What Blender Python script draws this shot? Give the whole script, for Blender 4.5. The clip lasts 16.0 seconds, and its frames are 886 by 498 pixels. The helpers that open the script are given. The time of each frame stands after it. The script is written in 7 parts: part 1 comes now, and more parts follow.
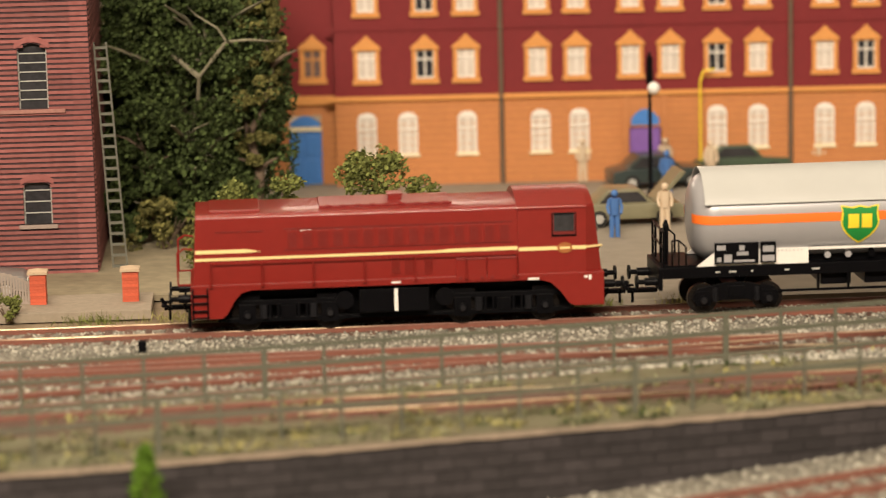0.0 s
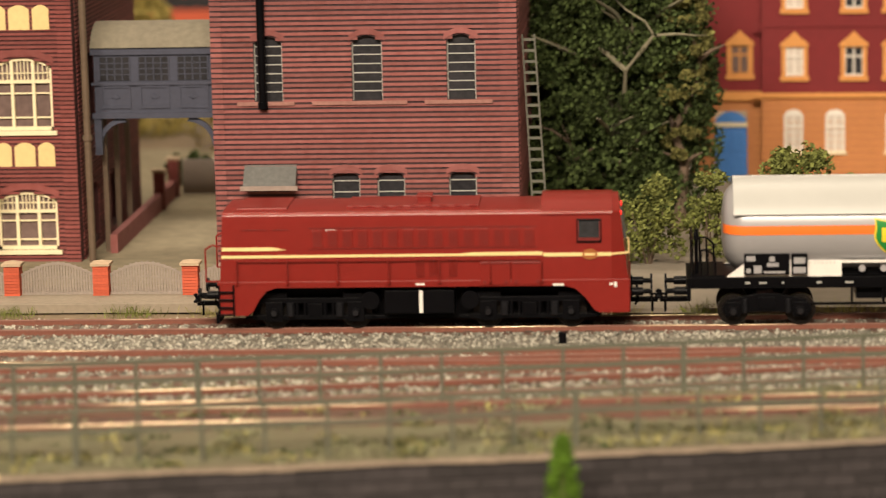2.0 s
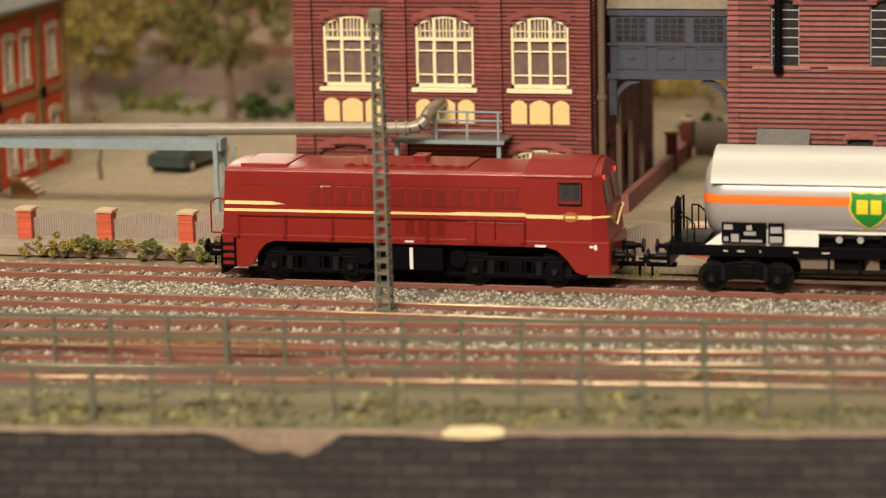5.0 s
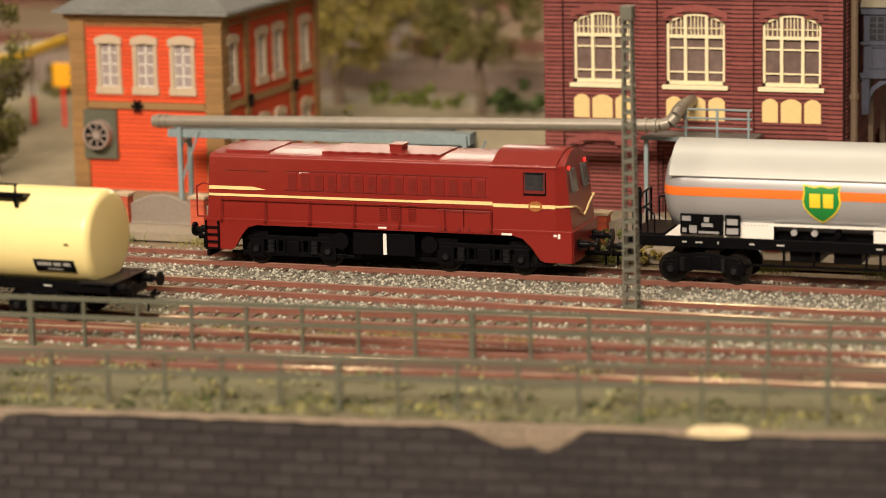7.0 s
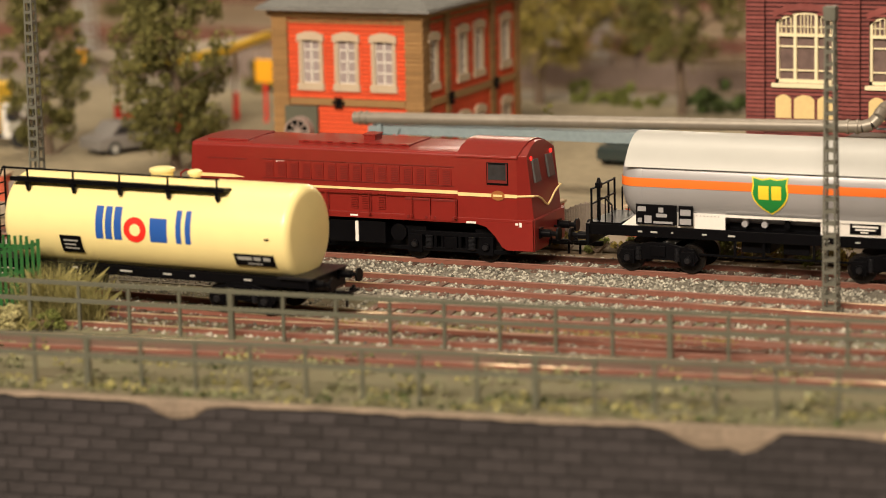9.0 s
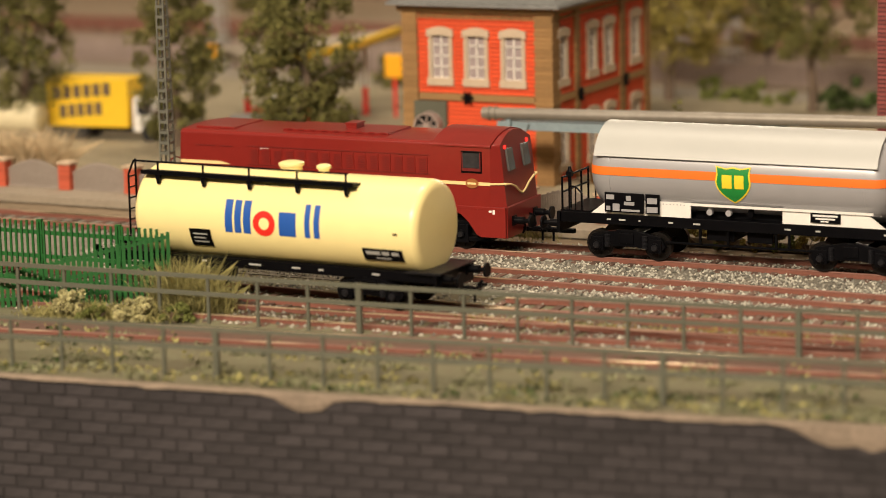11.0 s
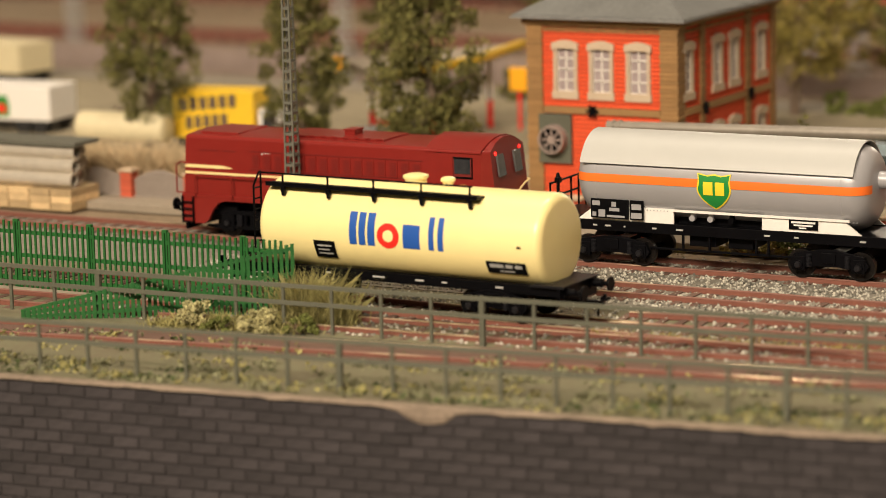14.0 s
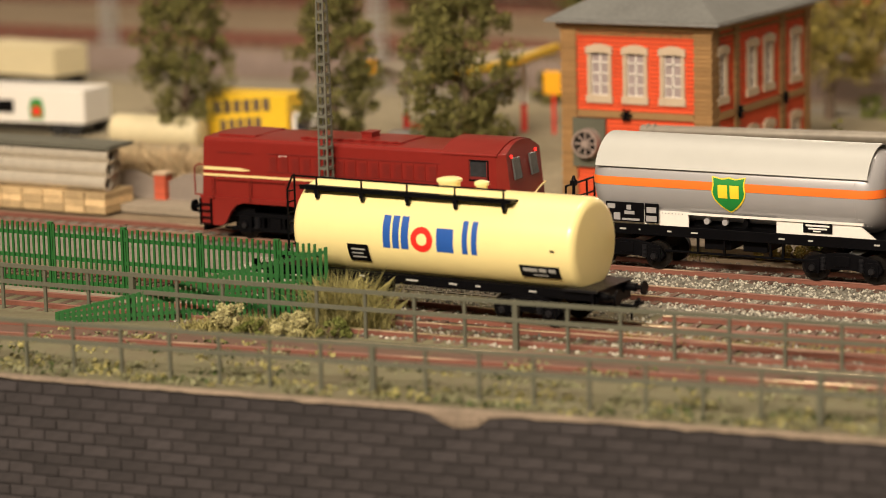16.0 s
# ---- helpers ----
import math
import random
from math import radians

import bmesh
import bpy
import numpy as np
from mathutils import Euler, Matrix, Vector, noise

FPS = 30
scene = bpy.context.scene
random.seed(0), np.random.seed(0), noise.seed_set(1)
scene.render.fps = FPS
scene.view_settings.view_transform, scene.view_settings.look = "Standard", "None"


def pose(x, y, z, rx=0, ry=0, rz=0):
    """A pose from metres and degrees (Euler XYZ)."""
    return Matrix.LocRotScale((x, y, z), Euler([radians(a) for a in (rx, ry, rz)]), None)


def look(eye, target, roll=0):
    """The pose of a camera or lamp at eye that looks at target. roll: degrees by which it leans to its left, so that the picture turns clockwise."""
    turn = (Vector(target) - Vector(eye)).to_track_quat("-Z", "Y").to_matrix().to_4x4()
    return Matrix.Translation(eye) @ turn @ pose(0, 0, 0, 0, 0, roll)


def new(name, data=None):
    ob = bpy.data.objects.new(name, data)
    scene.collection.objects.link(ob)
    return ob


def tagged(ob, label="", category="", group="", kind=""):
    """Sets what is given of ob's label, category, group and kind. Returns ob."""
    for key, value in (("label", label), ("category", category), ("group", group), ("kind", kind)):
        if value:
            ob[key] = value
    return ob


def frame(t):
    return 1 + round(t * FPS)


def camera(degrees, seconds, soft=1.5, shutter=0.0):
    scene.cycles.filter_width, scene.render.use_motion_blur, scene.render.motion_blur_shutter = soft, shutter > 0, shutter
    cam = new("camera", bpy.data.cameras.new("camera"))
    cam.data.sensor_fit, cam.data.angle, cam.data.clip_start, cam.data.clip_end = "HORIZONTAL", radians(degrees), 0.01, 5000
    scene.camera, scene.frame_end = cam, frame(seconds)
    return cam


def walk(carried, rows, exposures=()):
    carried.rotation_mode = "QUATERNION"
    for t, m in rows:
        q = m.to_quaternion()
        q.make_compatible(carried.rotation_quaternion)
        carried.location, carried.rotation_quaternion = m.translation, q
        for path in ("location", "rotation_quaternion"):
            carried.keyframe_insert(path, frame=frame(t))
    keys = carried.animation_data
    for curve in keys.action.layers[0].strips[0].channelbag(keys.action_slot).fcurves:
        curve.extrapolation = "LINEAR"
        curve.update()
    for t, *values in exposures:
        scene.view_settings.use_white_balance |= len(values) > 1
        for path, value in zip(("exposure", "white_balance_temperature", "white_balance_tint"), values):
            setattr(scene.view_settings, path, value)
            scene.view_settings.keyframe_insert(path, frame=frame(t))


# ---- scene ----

MM = 0.001

# ---- camera: fixed stand, slow pan to the left ----
cam = camera(17.15, 16.0, soft=0.45, shutter=0.2)
cam.data.dof.use_dof = True
cam.data.dof.focus_distance = 1.12
cam.data.dof.aperture_fstop = 10.8
EYE = (0.0, 0.0, 0.213)
TURNS = [
    (0.0, 79.728, 1.274, -3.891), (0.5, 79.740, 1.282, -2.096), (1.0, 79.749, 1.271, 0.233), (1.5, 79.784, 1.256, 2.498),
    (2.0, 79.793, 1.263, 4.464), (2.5, 79.742, 1.258, 6.318), (3.0, 79.590, 1.290, 8.158), (3.5, 79.512, 1.226, 9.732),
    (4.0, 79.405, 1.219, 11.325), (4.5, 79.329, 1.242, 12.911), (5.0, 79.273, 1.231, 14.554), (7.5, 79.325, 1.164, 20.504),
    (8.0, 79.341, 1.145, 21.536), (8.5, 79.346, 1.185, 22.485), (9.0, 79.351, 1.205, 23.404), (9.5, 79.349, 1.223, 24.130),
    (12.0, 79.432, 1.302, 26.975), (12.5, 79.547, 1.304, 27.420), (13.0, 79.570, 1.292, 27.717), (13.5, 79.595, 1.324, 28.066),
    (14.0, 79.628, 1.331, 28.376), (14.5, 79.669, 1.313, 28.643), (15.0, 79.729, 1.299, 28.912), (15.5, 79.714, 1.318, 28.998),
    (16.0, 79.715, 1.316, 29.044)]
walk(cam, [(t, pose(*EYE, rx, ry, rz)) for t, rx, ry, rz in TURNS],
     exposures=[(0.0, 0.04), (4.0, -0.02), (8.0, -0.1), (16.0, -0.08)])

# ---- light of the exhibition hall, with two lamps added below the ceiling ----
world = bpy.data.worlds.new("hall_air")
scene.world = world
world.use_nodes = True
world.node_tree.nodes["Background"].inputs[0].default_value = (1.0, 0.86, 0.66, 1)
world.node_tree.nodes["Background"].inputs[1].default_value = 0.13


def hall_lamp(x, y, z, target, sx, sy, watts):
    data = bpy.data.lights.new("hall_area_lamp", "AREA")
    data.shape, data.size, data.size_y, data.energy = "RECTANGLE", sx, sy, watts
    data.color = (1.0, 0.83, 0.64)
    ob = new("hall_area_lamp", data)
    ob.matrix_world = look((x, y, z), target)
    return ob


# Added front lamp, hung well below the ceiling to brighten upright faces.
hall_lamp(-0.3, -1.0, 1.45, (-0.25, 1.1, 0), 1.6, 0.3, 103)
hall_lamp(-0.5, 1.7, 2.2, (-0.3, 1.3, 0), 1.6, 0.3, 30)
# Added low lamp near the far wall, placed to raise glints on the rails.
hall_lamp(-0.5, 4.3, 0.85, (-0.3, 1.2, 0.1), 2.8, 0.3, 24)


# ---- materials ----
def material(name, color, rough=0.6, metal=0.0, vary=0.18, size=2.0, bump=0.0, fine=0.0, island=0.0, spec=0.5, color2=None, coat=0.0, emit=0.0):
    """Procedural surface. size: extent of the coarse stains in millimetres."""
    m = bpy.data.materials.new(name)
    m.use_nodes = True
    nt = m.node_tree
    b = nt.nodes["Principled BSDF"]
    b.inputs["Roughness"].default_value = rough
    b.inputs["Metallic"].default_value = metal
    b.inputs["Specular IOR Level"].default_value = spec
    b.inputs["Coat Weight"].default_value = coat
    co = nt.nodes.new("ShaderNodeTexCoord")
    n1 = nt.nodes.new("ShaderNodeTexNoise")
    n1.inputs["Scale"].default_value = 1000.0 / (size * 4)
    n1.inputs["Detail"].default_value = 6
    n1.inputs["Roughness"].default_value = 0.65
    nt.links.new(co.outputs["Object"], n1.inputs["Vector"])
    n2 = nt.nodes.new("ShaderNodeTexNoise")
    n2.inputs["Scale"].default_value = 1000.0 / (size * 0.35)
    n2.inputs["Detail"].default_value = 3
    nt.links.new(co.outputs["Object"], n2.inputs["Vector"])
    mix = nt.nodes.new("ShaderNodeMath")
    mix.operation = "ADD"
    nt.links.new(n1.outputs["Fac"], mix.inputs[0])
    nt.links.new(n2.outputs["Fac"], mix.inputs[1])
    ramp = nt.nodes.new("ShaderNodeMapRange")
    ramp.inputs["From Min"].default_value = 0.6
    ramp.inputs["From Max"].default_value = 1.4
    nt.links.new(mix.outputs[0], ramp.inputs["Value"])
    cr = nt.nodes.new("ShaderNodeMix")
    cr.data_type = "RGBA"
    lo = [c * (1 - vary) for c in color]
    hi = [min(1, c * (1 + vary)) for c in color] if color2 is None else list(color2)
    cr.inputs[6].default_value = (*lo, 1)
    cr.inputs[7].default_value = (*hi, 1)
    nt.links.new(ramp.outputs[0], cr.inputs[0])
    out = cr.outputs[2]
    if island:
        geo = nt.nodes.new("ShaderNodeNewGeometry")
        info = nt.nodes.new("ShaderNodeObjectInfo")
        add = nt.nodes.new("ShaderNodeMath")
        add.operation = "ADD"
        nt.links.new(geo.outputs["Random Per Island"], add.inputs[0])
        nt.links.new(info.outputs["Random"], add.inputs[1])
        fr = nt.nodes.new("ShaderNodeMath")
        fr.operation = "FRACT"
        nt.links.new(add.outputs[0], fr.inputs[0])
        mr = nt.nodes.new("ShaderNodeMapRange")
        mr.inputs["To Min"].default_value = 1 - island
        mr.inputs["To Max"].default_value = 1 + island
        nt.links.new(fr.outputs[0], mr.inputs["Value"])
        mu = nt.nodes.new("ShaderNodeVectorMath")
        mu.operation = "SCALE"
        nt.links.new(out, mu.inputs[0])
        nt.links.new(mr.outputs[0], mu.inputs["Scale"])
        out = mu.outputs[0]
    nt.links.new(out, b.inputs["Base Color"])
    rr = nt.nodes.new("ShaderNodeMapRange")
    rr.inputs["To Min"].default_value = max(0.02, rough - 0.08)
    rr.inputs["To Max"].default_value = min(1, rough + 0.08)
    nt.links.new(n1.outputs["Fac"], rr.inputs["Value"])
    nt.links.new(rr.outputs[0], b.inputs["Roughness"])
    if bump or fine:
        bp = nt.nodes.new("ShaderNodeBump")
        bp.inputs["Strength"].default_value = 0.7
        bp.inputs["Distance"].default_value = max(bump, fine) * MM
        nt.links.new((n1 if bump >= fine else n2).outputs["Fac"], bp.inputs["Height"])
        nt.links.new(bp.outputs[0], b.inputs["Normal"])
    if emit:
        b.inputs["Emission Color"].default_value = (*color, 1)
        b.inputs["Emission Strength"].default_value = emit
    return m


def rail_steel(name, worn):
    """Rail head: dull rust with stretches rubbed bright, which also paint in broken glints."""
    m = bpy.data.materials.new(name)
    m.use_nodes = True
    nt = m.node_tree
    b = nt.nodes["Principled BSDF"]
    co = nt.nodes.new("ShaderNodeTexCoord")
    n = nt.nodes.new("ShaderNodeTexNoise")
    n.inputs["Scale"].default_value = 9.0
    n.inputs["Detail"].default_value = 4
    nt.links.new(co.outputs["Object"], n.inputs["Vector"])
    r = nt.nodes.new("ShaderNodeMapRange")
    r.inputs["From Min"].default_value = worn
    r.inputs["From Max"].default_value = worn + 0.1
    nt.links.new(n.outputs["Fac"], r.inputs["Value"])
    c = nt.nodes.new("ShaderNodeMix")
    c.data_type = "RGBA"
    c.inputs[6].default_value = (0.21, 0.095, 0.07, 1)
    c.inputs[7].default_value = (0.62, 0.50, 0.34, 1)
    nt.links.new(r.outputs[0], c.inputs[0])
    nt.links.new(c.outputs[2], b.inputs["Base Color"])
    nt.links.new(r.outputs[0], b.inputs["Metallic"])
    q = nt.nodes.new("ShaderNodeMapRange")
    q.inputs["To Min"].default_value = 0.6
    q.inputs["To Max"].default_value = 0.3
    nt.links.new(r.outputs[0], q.inputs["Value"])
    nt.links.new(q.outputs[0], b.inputs["Roughness"])
    return m


M_GROUND = material("packed_earth", (0.22, 0.165, 0.105), 0.95, vary=0.3, size=14, bump=0.5)
M_YARD = material("sandy_yard", (0.275, 0.235, 0.155), 0.95, vary=0.3, size=18, bump=0.3)
M_BED = material("ballast_bed", (0.20, 0.185, 0.15), 0.95, vary=0.4, size=1.6, bump=0.6)
M_STONE = material("ballast_stone", (0.325, 0.312, 0.265), 0.9, vary=0.25, size=1.0, island=0.75)
M_VERGE = material("weedy_verge", (0.27, 0.215, 0.14), 0.95, vary=0.5, size=7, bump=0.9, color2=(0.17, 0.175, 0.10))
M_RAILSIDE = material("rusty_rail_web", (0.20, 0.075, 0.05), 0.7, vary=0.2, size=4)
M_RAILTOP = rail_steel("worn_rail_head", 0.53)
# Lower threshold paints more glints along the fourth track.
M_RAILGLINT = rail_steel("glinting_rail_head", 0.45)
M_SLEEPER = material("brown_sleeper", (0.13, 0.075, 0.055), 0.85, vary=0.3, size=2, bump=0.2, island=0.25)
M_BLOCK = material("dark_wall_stone", (0.036, 0.031, 0.033), 0.9, vary=0.35, size=6, bump=0.4, island=0.25)
M_JOINT = material("wall_joint", (0.030, 0.026, 0.027), 0.95, vary=0.2, size=3)
M_COPE = material("pale_ragged_edge", (0.23, 0.18, 0.135), 0.95, vary=0.4, size=4, bump=0.4)
M_RAILING = material("greygreen_railing_paint", (0.105, 0.108, 0.078), 0.6, vary=0.15, size=4)
M_BRICK = material("purple_red_brick", (0.30, 0.088, 0.078), 0.85, vary=0.25, size=9, fine=0.06, island=0.2, color2=(0.325, 0.128, 0.122))
M_BRICK2 = material("dark_red_factory_brick", (0.245, 0.057, 0.050), 0.85, vary=0.22, size=8, fine=0.06, island=0.18, color2=(0.275, 0.085, 0.078))
M_COURSE = material("pale_brick_sill", (0.34, 0.17, 0.145), 0.85, vary=0.3, size=4)
# Darkened against the lightened M_BRICK, painting in groove shade between lit courses.
M_MORTAR = material("shaded_brick_joint", (0.065, 0.036, 0.040), 0.95, vary=0.25, size=6)
M_MORTAR2 = material("factory_joint", (0.075, 0.026, 0.026), 0.95, vary=0.2, size=5)
M_BLIND = material("yellow_cream_panel", (0.78, 0.60, 0.28), 0.6, vary=0.08, size=4)
M_CREAM = material("cream_window_paint", (0.86, 0.77, 0.52), 0.5, vary=0.05, size=4)
M_PANE = material("dull_window_pane", (0.17, 0.12, 0.11), 0.15, vary=0.3, size=9)
M_DARKPANE = material("dark_window_pane", (0.035, 0.035, 0.04), 0.12, vary=0.4, size=7)
M_GREYBAR = material("grey_glazing_bar", (0.42, 0.42, 0.40), 0.6, vary=0.1, size=4)
M_SILL = material("weathered_sill", (0.33, 0.26, 0.23), 0.85, vary=0.2, size=4)
M_SLATE = material("slate_blue_panel", (0.052, 0.058, 0.092), 0.6, vary=0.2, size=6)
M_ZINC = material("weathered_zinc_roof", (0.20, 0.20, 0.195), 0.6, vary=0.25, size=8)
M_ROOFDUST = material("dusty_roof", (0.19, 0.17, 0.125), 0.85, vary=0.25, size=8)
M_DOORWOOD = material("brown_door_wood", (0.13, 0.09, 0.06), 0.7, vary=0.2, size=5)
M_PIPE = material("dull_silver_pipe", (0.29, 0.265, 0.225), 0.42, metal=0.4, vary=0.15, size=12)
M_STEELBLUE = material("bluegrey_steel", (0.24, 0.31, 0.34), 0.55, vary=0.15, size=5)
M_MAST = material("grey_mast_paint", (0.125, 0.125, 0.10), 0.6, vary=0.15, size=4)
M_PILLAR = material("bright_red_brick", (0.55, 0.11, 0.055), 0.85, vary=0.15, size=2, island=0.15)
M_PILLARCAP = material("sandstone_cap", (0.50, 0.38, 0.26), 0.9, vary=0.15, size=3)
M_IRON = material("grey_iron_fence", (0.31, 0.265, 0.23), 0.6, vary=0.15, size=3)
M_ORANGE = material("vermilion_brick", (0.78, 0.105, 0.03), 0.75, vary=0.1, size=5, island=0.1)
M_ORANGEJ = material("vermilion_joint", (0.50, 0.06, 0.02), 0.85, vary=0.1, size=4)
M_TAN = material("tan_brick_pilaster", (0.33, 0.19, 0.075), 0.85, vary=0.15, size=3, island=0.15)
M_STUCCO = material("beige_stone_surround", (0.55, 0.44, 0.32), 0.8, vary=0.12, size=3)
M_CURTAIN = material("lilac_grey_pane", (0.36, 0.30, 0.30), 0.25, vary=0.2, size=3)
M_SLATEROOF = material("grey_slate", (0.14, 0.145, 0.14), 0.75, vary=0.25, size=5, bump=0.15)
M_APRED = material("dark_red_render", (0.185, 0.017, 0.020), 0.8, vary=0.10, size=12)
M_APORANGE = material("ochre_orange_stone", (0.50, 0.205, 0.075), 0.8, vary=0.10, size=10)
M_APTRIM = material("light_orange_trim", (0.66, 0.30, 0.085), 0.75, vary=0.08, size=5)
M_WHITEFRAME = material("white_window_frame", (0.80, 0.76, 0.70), 0.5, vary=0.05, size=4)
M_NET = material("white_net_curtain", (0.62, 0.56, 0.50), 0.8, vary=0.15, size=3)
M_BLUEDOOR = material("blue_door_paint", (0.06, 0.22, 0.62), 0.5, vary=0.12, size=8)
M_PURPLEDOOR = material("purple_door_paint", (0.24, 0.12, 0.45), 0.5, vary=0.12, size=8)
M_LOCO = material("brown_red_lacquer", (0.215, 0.017, 0.013), 0.30, vary=0.08, size=12, spec=0.45, coat=0.12)
# Darker copy of the loco red, with the shade of slits and lines painted in.
M_LOCODARK = material("red_louvre_shade", (0.15, 0.011, 0.009), 0.5, vary=0.08, size=6)
M_STRIPE = material("cream_yellow_stripe", (0.88, 0.68, 0.32), 0.45, vary=0.05, size=6)
M_BLACK = material("black_running_gear", (0.0032, 0.0032, 0.0042), 0.34, vary=0.3, size=3, spec=0.10)
# Lighter and more metallic than M_BLACK, to put glints into the running gear.
M_GEAR = material("glinting_dark_steel", (0.022, 0.022, 0.026), 0.36, metal=0.5, vary=0.25, size=3)
M_WHEEL = material("darkened_wheel_steel", (0.03, 0.026, 0.024), 0.35, metal=0.8, vary=0.2, size=3)
M_BRASS = material("brass_plate", (0.42, 0.16, 0.05), 0.4, metal=0.3, vary=0.1, size=3)
M_WHITE = material("white_lettering", (0.82, 0.80, 0.76), 0.5, vary=0.04, size=4)
M_REDLAMP = material("lit_red_tail_lamp", (1.0, 0.02, 0.015), 0.3, vary=0.02, size=4, emit=2.2)
M_TANK = material("silver_grey_tank", (0.42, 0.42, 0.44), 0.33, metal=0.25, vary=0.04, size=20)
M_SHADE = material("pale_sunshade", (0.46, 0.47, 0.455), 0.4, vary=0.03, size=20)
M_BAND = material("orange_band", (0.95, 0.19, 0.025), 0.4, vary=0.04, size=8)
M_SHIELDGREEN = material("green_shield", (0.015, 0.25, 0.045), 0.4, vary=0.04, size=6)
M_YELLOW = material("yellow_emblem", (0.90, 0.68, 0.04), 0.4, vary=0.04, size=6)
M_IVORY = material("ivory_tank_paint", (0.95, 0.81, 0.38), 0.30, vary=0.03, size=20, coat=0.15)
M_BLUE = material("blue_lettering", (0.02, 0.10, 0.42), 0.4, vary=0.04, size=6)
M_RED = material("red_lettering", (0.80, 0.03, 0.02), 0.4, vary=0.04, size=6)
M_GREENFENCE = material("green_fence_paint", (0.017, 0.115, 0.024), 0.5, vary=0.2, size=4)
M_BARK = material("brown_bark", (0.14, 0.10, 0.07), 0.9, vary=0.3, size=2, bump=0.2)
M_GREYBARK = material("grey_branch", (0.20, 0.185, 0.125), 0.9, vary=0.3, size=2, bump=0.2)
M_LEAF = material("dark_green_foliage", (0.056, 0.080, 0.026), 0.8, vary=0.6, size=10, island=0.75, spec=0.15)
M_LEAF2 = material("olive_foliage", (0.155, 0.148, 0.048), 0.8, vary=0.3, size=6, island=0.6, spec=0.2)
M_LEAF3 = material("light_green_foliage", (0.16, 0.18, 0.05), 0.8, vary=0.3, size=5, island=0.5, spec=0.2)
M_LEAFY = material("yellow_weed", (0.31, 0.25, 0.075), 0.85, vary=0.3, size=5, island=0.5, spec=0.2)
M_OLIVE = material("olive_yellow_foliage", (0.29, 0.24, 0.065), 0.8, vary=0.3, size=6, island=0.55, spec=0.2)
M_MOSS = material("pale_dry_moss", (0.215, 0.215, 0.125), 0.9, vary=0.3, size=5, island=0.45, spec=0.2)
M_CONIFER = material("bright_conifer_green", (0.10, 0.19, 0.02), 0.85, vary=0.3, size=4, island=0.5, spec=0.2)
M_GRASS = material("dry_grass", (0.30, 0.275, 0.11), 0.9, vary=0.3, size=4, island=0.4, spec=0.2)
M_LICHEN = material("pale_lichen", (0.44, 0.41, 0.21), 0.9, vary=0.3, size=4, island=0.4, spec=0.2)
M_PLASTER = material("bare_plaster", (0.66, 0.54, 0.34), 0.9, vary=0.25, size=3, bump=0.3)
M_ASPHALT = material("grey_road", (0.25, 0.22, 0.175), 0.9, vary=0.12, size=20, bump=0.1)
M_KERB = material("pale_kerb", (0.30, 0.255, 0.195), 0.9, vary=0.15, size=6)
M_HALL = material("hall_plaster", (0.55, 0.52, 0.47), 0.9, vary=0.05, size=400)
M_HALLFLOOR = material("hall_floor", (0.25, 0.22, 0.19), 0.7, vary=0.1, size=300)


# ---- building blocks; lengths in millimetres ----
def box(bm, x0, x1, y0, y1, z0, z1):
    v = [bm.verts.new(p) for p in ((x0, y0, z0), (x1, y0, z0), (x1, y1, z0), (x0, y1, z0), (x0, y0, z1), (x1, y0, z1), (x1, y1, z1), (x0, y1, z1))]
    for f in ((3, 2, 1, 0), (4, 5, 6, 7), (0, 1, 5, 4), (1, 2, 6, 5), (2, 3, 7, 6), (3, 0, 4, 7)):
        bm.faces.new([v[i] for i in f])
    return v


def prism(bm, pts, y0, y1):
    """Outline in x and z, drawn out along y."""
    a = [bm.verts.new((x, y0, z)) for x, z in pts]
    b = [bm.verts.new((x, y1, z)) for x, z in pts]
    n = len(pts)
    bm.faces.new(a)
    bm.faces.new(b[::-1])
    for i in range(n):
        bm.faces.new((a[i], b[i], b[(i + 1) % n], a[(i + 1) % n]))
    return a + b


def prism_x(bm, pts, x0, x1):
    """Outline in y and z, drawn out along x."""
    a = [bm.verts.new((x0, y, z)) for y, z in pts]
    b = [bm.verts.new((x1, y, z)) for y, z in pts]
    n = len(pts)
    bm.faces.new(a[::-1])
    bm.faces.new(b)
    for i in range(n):
        bm.faces.new((a[i], a[(i + 1) % n], b[(i + 1) % n], b[i]))
    return a + b


def rod(bm, p, q, r, n=8, r2=None):
    p, q = Vector(p), Vector(q)
    d = (q - p).normalized()
    u = d.orthogonal().normalized()
    w = d.cross(u)
    r2 = r if r2 is None else r2
    a = [bm.verts.new(p + r * (math.cos(k * math.tau / n) * u + math.sin(k * math.tau / n) * w)) for k in range(n)]
    b = [bm.verts.new(q + r2 * (math.cos(k * math.tau / n) * u + math.sin(k * math.tau / n) * w)) for k in range(n)]
    bm.faces.new(a[::-1])
    bm.faces.new(b)
    for k in range(n):
        bm.faces.new((a[k], a[(k + 1) % n], b[(k + 1) % n], b[k]))


def pipe(bm, pts, r, n=6):
    for p, q in zip(pts, pts[1:]):
        rod(bm, p, q, r, n)


